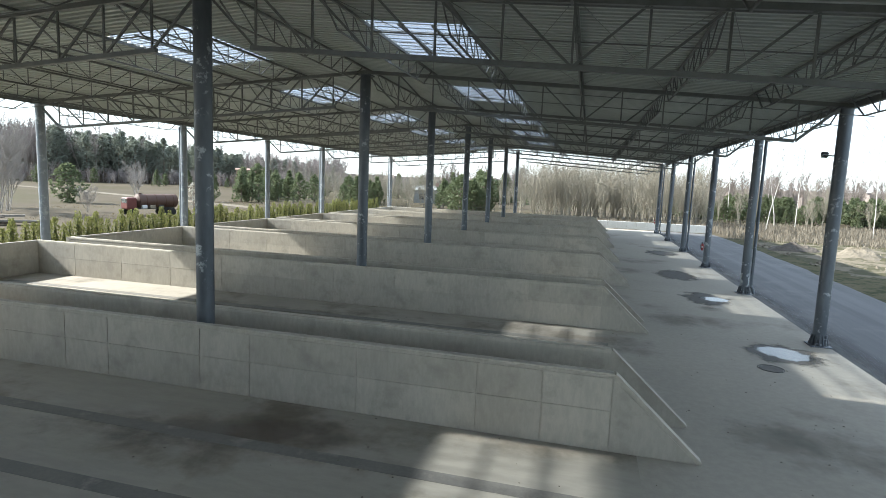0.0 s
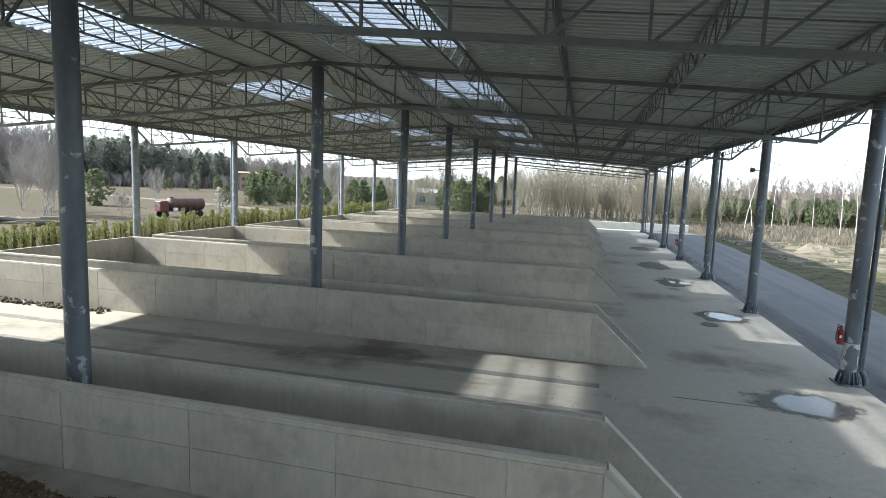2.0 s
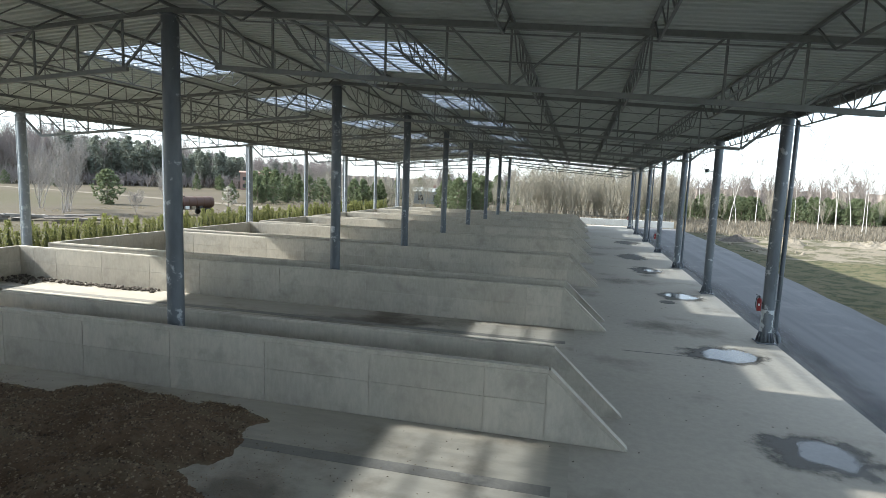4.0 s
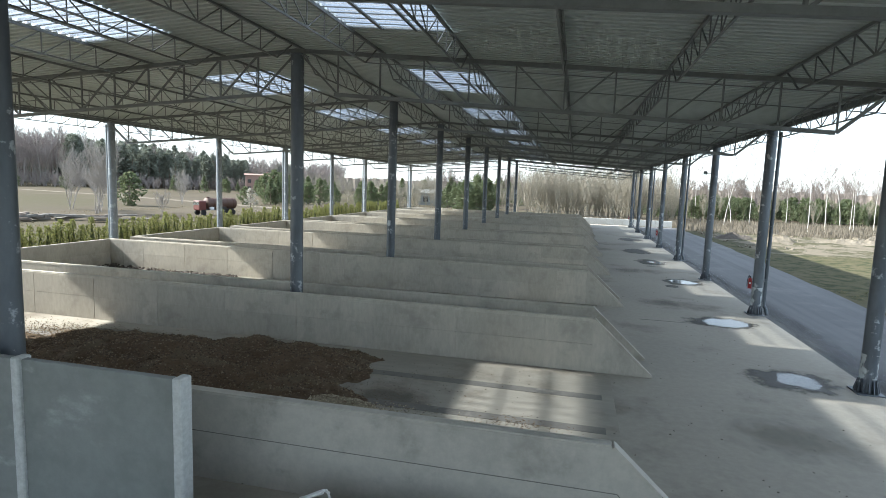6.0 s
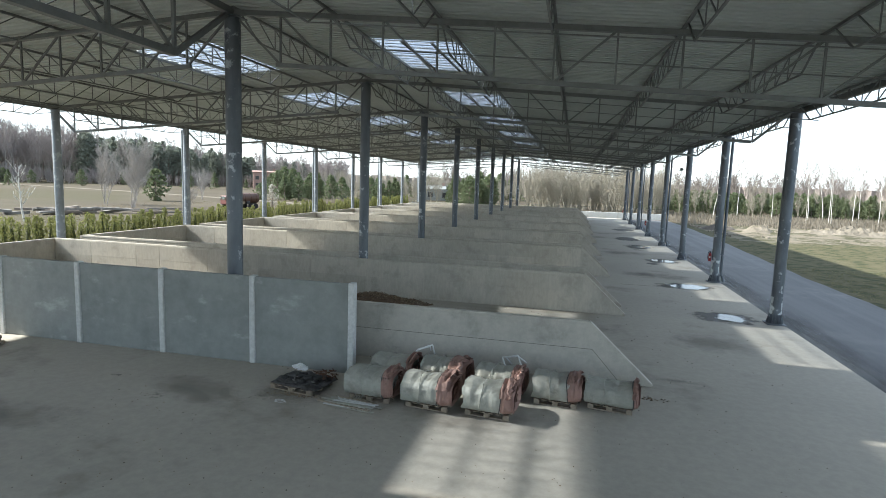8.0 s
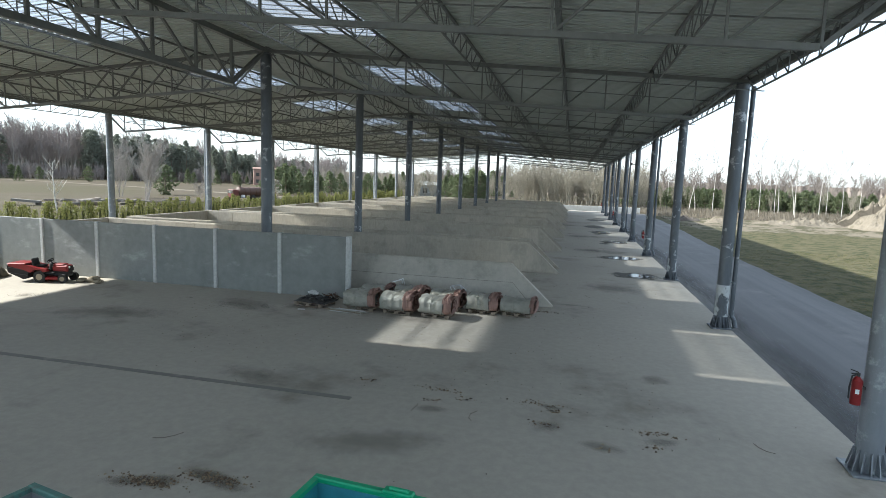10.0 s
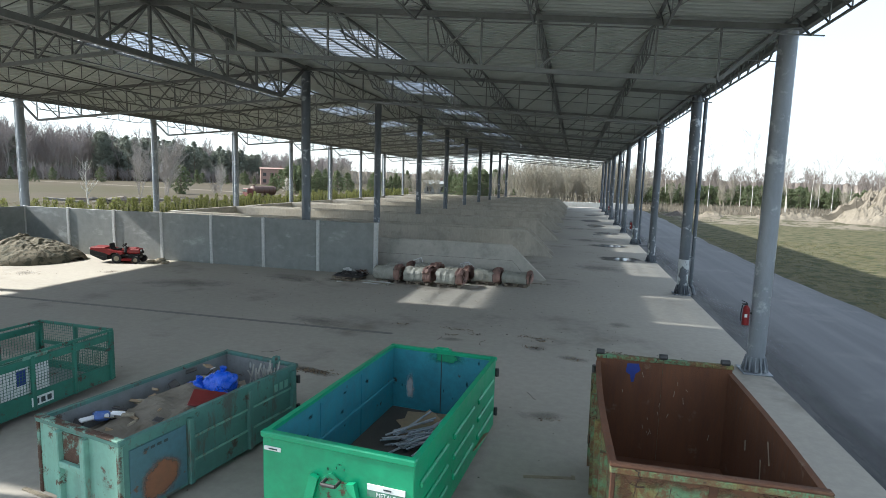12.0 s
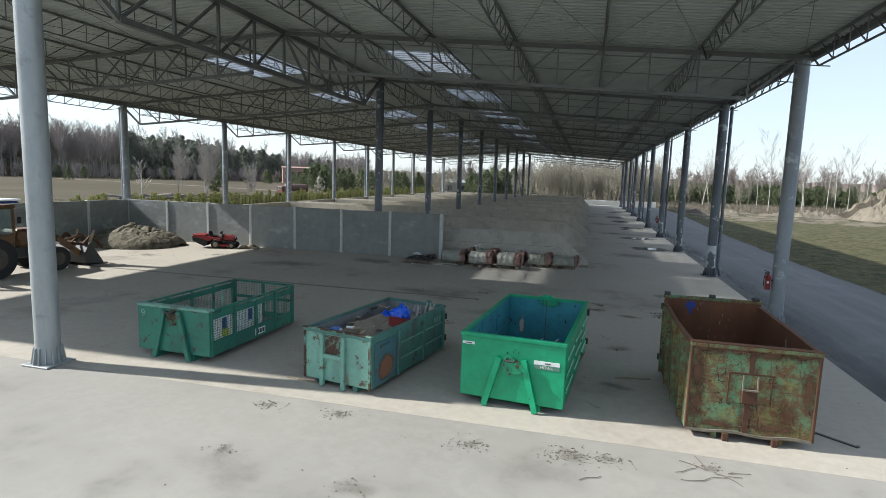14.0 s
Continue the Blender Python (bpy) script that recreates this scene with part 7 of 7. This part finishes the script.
def scatter(name, label, category, kinds, places, materials):
    """Many far plants as one stuff object each for trunks and crowns; a place is x, y, z, size, turn, kind."""
    for slot in (0, 1):
        vs, qs, n = [], [], 0
        packed = [(np.array(k[slot][0], dtype=np.float32).reshape(-1, 3), np.array(k[slot][1], dtype=np.int32).reshape(-1, 4)) for k in kinds]
        for x, y, z, size, turn, kind in places:
            v, q = packed[kind]
            c, s = math.cos(turn) * size, math.sin(turn) * size
            w = np.stack((v[:, 0] * c - v[:, 1] * s + x, v[:, 0] * s + v[:, 1] * c + y, v[:, 2] * size + z), 1)
            vs.append(w)
            qs.append(q + n)
            n += len(v)
        v, q = np.concatenate(vs), np.concatenate(qs)
        me = bpy.data.meshes.new(name)
        me.vertices.add(len(v))
        me.vertices.foreach_set("co", v.ravel())
        me.loops.add(q.size)
        me.loops.foreach_set("vertex_index", q.ravel().astype(np.int32))
        me.polygons.add(len(q))
        me.polygons.foreach_set("loop_start", np.arange(0, q.size, 4, dtype=np.int32))
        me.materials.append(materials[slot])
        me.update(calc_edges=True)
        me.validate()
        tagged(new(name, me), label[slot], category, kind="stuff")


rnd = random.Random(77)
# thuja hedge along the left side: one plant beside the next
thujas = [thuja(100 + i, 2.6, 0.47) for i in range(5)]
meshes = [(quad_mesh("stem", a, BARK), quad_mesh("crown", b_, THUJA)) for a, b_ in thujas]
# added dark green core: shade between the sprays is put into its colour
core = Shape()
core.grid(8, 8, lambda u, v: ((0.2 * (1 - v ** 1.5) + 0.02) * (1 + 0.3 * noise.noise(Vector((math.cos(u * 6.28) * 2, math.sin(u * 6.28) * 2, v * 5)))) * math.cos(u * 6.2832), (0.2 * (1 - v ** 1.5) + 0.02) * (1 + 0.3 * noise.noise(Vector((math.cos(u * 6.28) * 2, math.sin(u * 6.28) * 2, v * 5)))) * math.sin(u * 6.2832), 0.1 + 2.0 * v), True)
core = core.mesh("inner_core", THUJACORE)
y, i = 8.0, 0
while y < 93:
    k = rnd.randrange(5)
    t = thing("thuja", "young yellow-green thuja in a planted hedge row", "shrub", Matrix.Translation((-37.6 + rnd.gauss(0, 0.1), y, -0.14)) @ Matrix.Rotation(rnd.uniform(0, 6), 4, "Z") @ Matrix.Scale(rnd.uniform(0.82, 1.14), 4), "hedge plants")
    part("stem", meshes[k][0], None, t)
    part("crown", meshes[k][1], None, t)
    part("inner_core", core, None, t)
    y += rnd.uniform(0.3, 0.52)

# woods
bare = [bare_tree(200 + i, 17, 0.17, 1, 0.42, 2, 12, 0.05, 0.35, 0.085, 8) for i in range(6)]
pines = [conifer(220 + i, 15, 3.0, 150, 0.95, 0.25, True) for i in range(5)]
places_b, places_p = [], []


def left_tall(deg):
    return 1.14 - 0.42 * max(0, min(1, (deg + 44) / 14)) + 0.07 * noise.noise(Vector((deg * 0.15, 0, 0)))


for i in range(1350):
    deg = rnd.uniform(-80, -24)
    az = radians(deg)
    dist = rnd.uniform(255, 340)
    x, y = -8 + dist * math.sin(az), 8 + dist * math.cos(az)
    tall = left_tall(deg)
    piney = 0.85 if -48 < deg < -33 else 0.08
    piney += 0.3 * noise.noise(Vector((deg * 0.4, dist * 0.02, 0)))
    if rnd.random() < piney:
        places_p.append((x, y, -0.2, tall * rnd.uniform(0.8, 1.2), rnd.uniform(0, 6), rnd.randrange(5)))
    else:
        places_b.append((x, y, -0.2, tall * rnd.uniform(0.8, 1.1), rnd.uniform(0, 6), rnd.randrange(6)))
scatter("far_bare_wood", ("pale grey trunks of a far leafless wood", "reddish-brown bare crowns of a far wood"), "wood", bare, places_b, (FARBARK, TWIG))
scatter("far_pine_wood", ("trunks of a far pine wood", "green crowns of a far pine wood, paled by painted haze"), "wood", pines, places_p, (BARK, PINEHAZE))


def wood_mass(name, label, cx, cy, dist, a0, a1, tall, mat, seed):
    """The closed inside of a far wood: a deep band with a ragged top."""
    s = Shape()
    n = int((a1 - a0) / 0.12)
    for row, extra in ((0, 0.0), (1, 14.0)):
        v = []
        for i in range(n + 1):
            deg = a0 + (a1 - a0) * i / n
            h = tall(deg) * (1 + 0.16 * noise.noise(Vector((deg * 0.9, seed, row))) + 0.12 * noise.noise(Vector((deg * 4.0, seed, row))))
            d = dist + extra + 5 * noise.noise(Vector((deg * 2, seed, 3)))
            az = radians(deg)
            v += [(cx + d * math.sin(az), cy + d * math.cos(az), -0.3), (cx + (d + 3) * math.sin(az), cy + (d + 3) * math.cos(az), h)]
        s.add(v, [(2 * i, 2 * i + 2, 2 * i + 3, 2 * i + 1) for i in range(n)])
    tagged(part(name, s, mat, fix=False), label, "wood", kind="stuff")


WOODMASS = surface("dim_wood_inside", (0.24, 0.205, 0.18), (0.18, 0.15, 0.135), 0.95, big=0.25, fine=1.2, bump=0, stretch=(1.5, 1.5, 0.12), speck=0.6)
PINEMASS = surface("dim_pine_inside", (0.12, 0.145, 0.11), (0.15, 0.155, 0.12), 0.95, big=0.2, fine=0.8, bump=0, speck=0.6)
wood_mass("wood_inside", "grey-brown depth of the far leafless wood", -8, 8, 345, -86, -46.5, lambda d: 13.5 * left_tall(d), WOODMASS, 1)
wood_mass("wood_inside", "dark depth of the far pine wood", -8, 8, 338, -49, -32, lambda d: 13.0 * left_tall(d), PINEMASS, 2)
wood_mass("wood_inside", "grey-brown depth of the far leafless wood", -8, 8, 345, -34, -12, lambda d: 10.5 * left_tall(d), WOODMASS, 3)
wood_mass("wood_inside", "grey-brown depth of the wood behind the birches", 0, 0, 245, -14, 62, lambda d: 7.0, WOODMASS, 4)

# low growth at the edges of the field
shrubs = [conifer(240 + i, 4.5, 1.9, 190, 0.42, 0.02, i % 2 == 0) for i in range(4)]
thicket = [bare_tree(260 + i, 8.6, 0.06, 5, 0.34, 2, 9, 0.13, 0.2, 0.02, 6) for i in range(6)]
pl_s, pl_t, pl_w = [], [], []
for i in range(170):                                   # pines and scrub left of the far end
    az = radians(rnd.uniform(-33, -6))
    dist = rnd.uniform(118, 175)
    x, y = -8 + dist * math.sin(az), 10 + dist * math.cos(az)
    if y < 108:
        continue
    q = noise.noise(Vector((x * 0.05, y * 0.03, 5)))
    if q > -0.05:
        pl_s.append((x, y, -0.2, rnd.uniform(0.7, 1.5) * (1.0 if dist < 150 else 1.3), rnd.uniform(0, 6), rnd.randrange(4)))
    else:
        pl_t.append((x, y, -0.2, rnd.uniform(0.5, 0.85), rnd.uniform(0, 6), rnd.randrange(6)))
for i in range(105):                                   # leafless thicket behind the far end
    pl_t.append((rnd.uniform(-19, 10), rnd.uniform(109, 128), -0.2, rnd.uniform(0.75, 1.15), rnd.uniform(0, 6), rnd.randrange(6)))
for i in range(6):
    pl_s.append((rnd.uniform(-31, -22), rnd.uniform(110, 118), -0.2, rnd.uniform(1.1, 1.7), rnd.uniform(0, 6), rnd.randrange(4)))
for i in range(40):                                    # thin scrub under the birches
    x = rnd.uniform(8, 130)
    pl_t.append((x, rnd.uniform(125, 140), -0.2, rnd.uniform(0.4, 0.8), rnd.uniform(0, 6), rnd.randrange(6)))
for i in range(420):                                   # pines under the birches on the right
    x = rnd.uniform(8, 150)
    pl_s.append((x, rnd.uniform(132, 160) - 0.12 * max(0, x - 60), -0.2, rnd.uniform(0.6, 1.2), rnd.uniform(0, 6), rnd.randrange(4)))
for i in range(380):                                   # bare wood behind them
    x = rnd.uniform(-60, 190)
    pl_w.append((x, rnd.uniform(175, 230) - 0.3 * max(0, x - 60), -0.2, rnd.uniform(0.42, 0.62), rnd.uniform(0, 6), rnd.randrange(6)))
for i in range(9):                                     # young pines before the left wood
    az = radians(rnd.uniform(-58, -34))
    d = rnd.uniform(200, 255)
    pl_s.append((-8 + d * math.sin(az), 8 + d * math.cos(az), -0.2, rnd.uniform(0.8, 1.3), rnd.uniform(0, 6), rnd.randrange(4)))
for i in range(8):                                     # bushes before the brick house
    pl_s.append((-120 + rnd.uniform(-14, 10), 186 + rnd.uniform(-8, 8), -0.2, rnd.uniform(0.7, 1.2), rnd.uniform(0, 6), rnd.randrange(4)))
wood_floor = []
for i in range(240):                                   # undergrowth at the foot of the left wood
    az = radians(rnd.uniform(-80, -24))
    d = rnd.uniform(240, 265)
    wood_floor.append((-8 + d * math.sin(az), 8 + d * math.cos(az), -0.2, rnd.uniform(0.5, 1.0), rnd.uniform(0, 6), rnd.randrange(6)))
scatter("wood_undergrowth", ("stems of brown undergrowth at the wood's edge", "bare brown undergrowth at the wood's edge"), "undergrowth", [bare_tree(280 + i, 6.5, 0.1, 4, 0.5, 2, 5, 0.25, 0.1, 0.12, 3) for i in range(6)], wood_floor, (TWIG, TWIG))
scatter("scrub_pines", ("stems of young pines round the field", "green crowns of young pines round the field"), "pines", shrubs, pl_s, (BARK, PINE))
scatter("leafless_thicket", ("pale stems of a leafless thicket", "thin bare branches of a leafless thicket"), "thicket", thicket, pl_t, (THICKET, THICKET))
scatter("bare_wood", ("trunks of a leafless wood", "bare branches of a leafless wood"), "wood", bare, pl_w, (BIRCHTWIG, BIRCHTWIG))


def tree_thing(name, label, category, kinds, mats, x, y, size, group=""):
    k = kinds[rnd.randrange(len(kinds))]
    t = thing(name, label, category, Matrix.Translation((x, y, -0.15)) @ Matrix.Rotation(rnd.uniform(0, 6), 4, "Z") @ Matrix.Scale(size, 4), group)
    part("trunk", k[0], None, t)
    part("crown", k[1], None, t)
    return t


birch = [bare_tree(300 + i, 12.6, 0.09, 1 + (i == 4), 0.46, 3, 4, 0.015, 0.4, 0.024, 11, 0.035) for i in range(6)]
birch_m = [(quad_mesh("trunk", a, BIRCH), quad_mesh("crown", b_, BIRCHTWIG)) for a, b_ in birch]
spots = [(18.1, 112.3), (19.6, 113.6), (24.0, 118.6), (31.0, 120.8), (28.8, 104.4), (32.3, 107.0), (36.5, 118.0), (42.2, 126.0), (34.2, 103.0), (33.2, 99.4), (42.7, 114.5), (47.3, 123.0), (17.1, 133.0), (24.4, 136.0)]
for i in range(22):
    spots.append((46 + 3.6 * i + rnd.uniform(-2, 2), rnd.uniform(108, 132) - 0.1 * i))
for x, y in spots:
    tree_thing("birch_tree", "slender leafless birch with a white trunk", "tree", birch_m, None, x, y, rnd.uniform(0.8, 1.1), "birches")
bush = [bare_tree(320 + i, 7.8, 0.05, 6, 0.42, 3, 7, 0.2, 0.2, 0.022) for i in range(3)]
bush_m = [(quad_mesh("trunk", a, FARBARK), quad_mesh("crown", b_, FARBARK)) for a, b_ in bush]
for x, y, sz in ((-71, 65, 1.2), (-73, 67.5, 1.05), (-81, 70.5, 1.15), (-67, 72.6, 0.4), (-83, 97, 0.75)):
    tree_thing("bare_tree", "leafless multi-stemmed tree in the dry meadow", "tree", bush_m, None, x, y, sz)
young = [bare_tree(330, 6.5, 0.13, 1, 0.5, 2, 5, 0.05, 0.2, 0.05)]
young_m = [(quad_mesh("trunk", a, BIRCH), quad_mesh("crown", b_, BIRCH)) for a, b_ in young]
tree_thing("young_birch", "small bare birch with white branches by the hedge", "tree", young_m, None, -61.1, 40.2, 1.0)
bushy = [conifer(360 + i, 4.6, 2.3, 330, 0.42, 0.0, True) for i in range(2)]
pine_m = [(quad_mesh("trunk", a, BARK), quad_mesh("crown", b_, PINE)) for a, b_ in bushy]
for x, y, sz in ((-84, 85, 1.25), (-26.5, 112, 1.0), (-33, 120, 1.1), (-75, 106, 0.8)):
    tree_thing("young_pine", "bushy green young pine in the meadow", "tree", pine_m, None, x, y, sz)
bl = conifer(350, 4.0, 1.5, 60, 0.4, 0.1, True)
t = thing("blossoming_bush", "pale blossoming bush behind the tank", "shrub", pose(-55.0, 76.5, -0.15))
part("stem", quad_mesh("stem", bl[0], BARK), None, t)
part("crown", quad_mesh("crown", bl[1], BLOSSOM), None, t)

# dry reeds and tall grass along the lane and far end
blades = ([], [])
for i in range(16000):
    if i % 3:
        x, y = rnd.uniform(8, 85), rnd.uniform(86, 122)
    else:
        x, y = rnd.uniform(-60, 9), rnd.uniform(99, 110)
    h = rnd.uniform(0.4, 1.1)
    leaf(blades, (x, y, -0.14 + h / 2), (rnd.gauss(0, 0.15), rnd.gauss(0, 0.15), h), 0.10, (rnd.gauss(0, 1), rnd.gauss(0, 1), 0))
tagged(new("tall_dry_grass", quad_mesh("tall_dry_grass", blades, REED)), "tall dry grass at the edge of the scrub", "grass", kind="stuff")
blades = ([], [])
for i in range(13000):
    u = rnd.random() ** 2 * 0.4
    x, y = -39 - 95 * u, rnd.uniform(-5, 110) + 40 * u
    if noise.noise(Vector((x * 0.08, y * 0.08, 9))) < -0.12:
        continue
    h = rnd.uniform(0.08, 0.2)
    leaf(blades, (x, y, -0.14 + h / 2), (rnd.gauss(0, 0.15), rnd.gauss(0, 0.15), h), 0.09, (rnd.gauss(0, 1), rnd.gauss(0, 1), 0))
tagged(new("meadow_grass", quad_mesh("meadow_grass", blades, leafy("meadow_blades", (0.2, 0.165, 0.11), (0.15, 0.14, 0.085), 0.3))), "withered tufts of meadow grass", "grass", kind="stuff")
blades = ([], [])
for i in range(16000):
    x, y = rnd.uniform(6.9, 20), rnd.uniform(-14, 40)
    h = rnd.uniform(0.03, 0.07)
    leaf(blades, (x, y, -0.12 + h / 2), (rnd.gauss(0, 0.09), rnd.gauss(0, 0.09), h), 0.022, (rnd.gauss(0, 1), rnd.gauss(0, 1), 0))
tagged(new("verge_tufts", quad_mesh("verge_tufts", blades, leafy("verge_blades", (0.12, 0.13, 0.05), (0.24, 0.2, 0.11)))), "short tufts of grass on the verge", "grass", kind="stuff")

# ---- things in the meadow ----
t = thing("tank_wagon", "rusty brown tank on a red truck chassis behind the hedge", "tanker", pose(-59.0, 74.2, -0.14, 0, 0, 69) @ Matrix.Scale(0.8, 4))
part("tank", Shape().tube((-2.2, 0, 2.1), (3.4, 0, 2.1), 1.0, n=24), TANK, t)
for x in (-1.2, 0.2, 1.6, 2.8):
    part("tank_band", Shape().tube((x - 0.04, 0, 2.1), (x + 0.04, 0, 2.1), 1.02, n=24), RUSTY, t, "rusty band")
for x in (-2.25, 3.45):
    part("tank_end", Shape().tube((x, 0, 2.1), (x + (0.25 if x > 0 else -0.25), 0, 2.1), 1.0, 0.5, 24), TANK, t)
part("cab", Shape().cbox((-3.4, 0, 1.75), (1.4, 2.0, 1.7), 0.15), surface("faded_red_paint", (0.13, 0.035, 0.028), (0.1, 0.03, 0.025), 0.6), t, "faded red cab")
part("windscreen", Shape().box((-4.11, 0, 2.15), (0.02, 1.7, 0.6)), GLASS, t)
part("chassis", Shape().cbox((-0.3, 0, 1.0), (7.0, 0.9, 0.25), 0.03), DARKMETAL, t)
part("hatch", Shape().tube((-1.8, 0, 3.05), (-1.8, 0, 3.25), 0.3, n=14), TANK, t)
for x in (-3.3, 1.4, 2.6):
    for y in (-0.95, 0.95):
        part("wheel", Shape().tube((x, y - 0.13, 0.5), (x, y + 0.13, 0.5), 0.5, n=18), BLACK, t)
for i, x in enumerate((-1.6, -0.4, 0.9)):
    part("side_box", Shape().cbox((x, -0.85, 1.25), (0.7, 0.4, 0.5), 0.03), (WHITEP, CHIPS, DARKMETAL)[i], t)
t = thing("log_stack", "heap of grey old beams and slabs in the meadow", "timber", pose(-66.5, 52.0, -0.14, 0, 0, 60))
SLAB = surface("old_grey_slab", (0.20, 0.185, 0.165), (0.14, 0.128, 0.115), 0.9, big=1.0, fine=6, bump=0.3)
for i in range(26):
    a = rnd.uniform(-0.5, 0.5)
    c = Vector((rnd.gauss(0, 2.2), rnd.gauss(0, 0.9), 0.16 + 0.055 * i * math.exp(-0.05 * i)))
    d = Vector((math.cos(a), math.sin(a), rnd.uniform(-0.14, 0.14))) * rnd.uniform(0.9, 2.2)
    part("beam", Shape().bar(c - d, c + d, rnd.uniform(0.3, 0.9), rnd.uniform(0.14, 0.34)), (SLAB, BARK, SLAB, CHANNEL)[i % 4], t)
t = thing("log_stack", "low heap of grey slabs in the meadow", "timber", pose(-58.0, 55.5, -0.14, 0, 0, 40))
for i in range(8):
    c = Vector((rnd.uniform(-2, 2), rnd.uniform(-0.8, 0.8), 0.15 + 0.09 * i))
    d = Vector((1, rnd.uniform(-0.3, 0.3), 0)) * 1.6
    part("beam", Shape().bar(c - d, c + d, 0.4, 0.16), (BARK, SLAB)[i % 2], t)


def house(name, label, x, y, w, d, h, roof_h, rz, wallmat, cols_, rows_):
    t = thing(name, label, "house", pose(x, y, -0.14, 0, 0, rz))
    wl_ = part("wall", Shape().box((0, 0, h / 2), (w, d, h)), wallmat, t)
    rf = part("roof", Shape().prism([(-d / 2 - 0.4, h), (d / 2 + 0.4, h), (0, h + roof_h)], -w / 2 - 0.4, w / 2 + 0.4, "x"), ROOFTILE if roof_h > 1 else wallmat, t)
    part("chimney", Shape().box((w * 0.2, 0, h + roof_h), (0.8, 0.8, 1.6)), BRICK, rf)
    for i in range(cols_):
        for j in range(rows_):
            wx, wz = -w / 2 + (i + 0.5) * w / cols_, 1.6 + j * (h - 1.2) / rows_
            win = part("window", Shape().box((wx, -d / 2 - 0.01, wz), (1.3, 0.1, 1.4)), DARKMETAL, t)
            part("sill", Shape().box((wx, -d / 2 - 0.08, wz - 0.75), (1.5, 0.2, 0.08)), wallmat, win)
    return t


house("brick_house", "unfinished red brick house far across the meadow", -133, 207, 12, 9, 6.8, 0.6, 33, BRICK, 4, 2)
house("grey_shed", "small grey shed at the edge of the wood", -46, 150, 8, 5, 3.2, 1.0, 15, CONC_PANEL, 2, 1)

# blue and white car roof beyond the side fence
t = thing("parked_van", "blue and white van parked beyond the panel fence", "van", pose(-37.2, 2.2, -0.14, 0, 0, 92))
part("body", Shape().cbox((0, 0, 1.5), (5.0, 1.9, 2.0), 0.2), BLUEPAINT, t)
part("roof", Shape().cbox((0, 0, 2.56), (4.9, 1.8, 0.1), 0.04), WHITEP, t, "white roof")
for x in (-1.6, 1.6):
    for y in (-0.9, 0.9):
        part("wheel", Shape().tube((x, y - 0.1, 0.34), (x, y + 0.1, 0.34), 0.34, n=16), BLACK, t)
# pale track across the meadow
s = Shape()
s.grid(30, 1, lambda u, v: (-60 - 260 * u, 95 + 75 * u + 6 * math.sin(u * 5) + 3.5 * v, -0.10), True)
tagged(part("track", s, SAND), "pale sandy track across the meadow", "track", kind="structure")
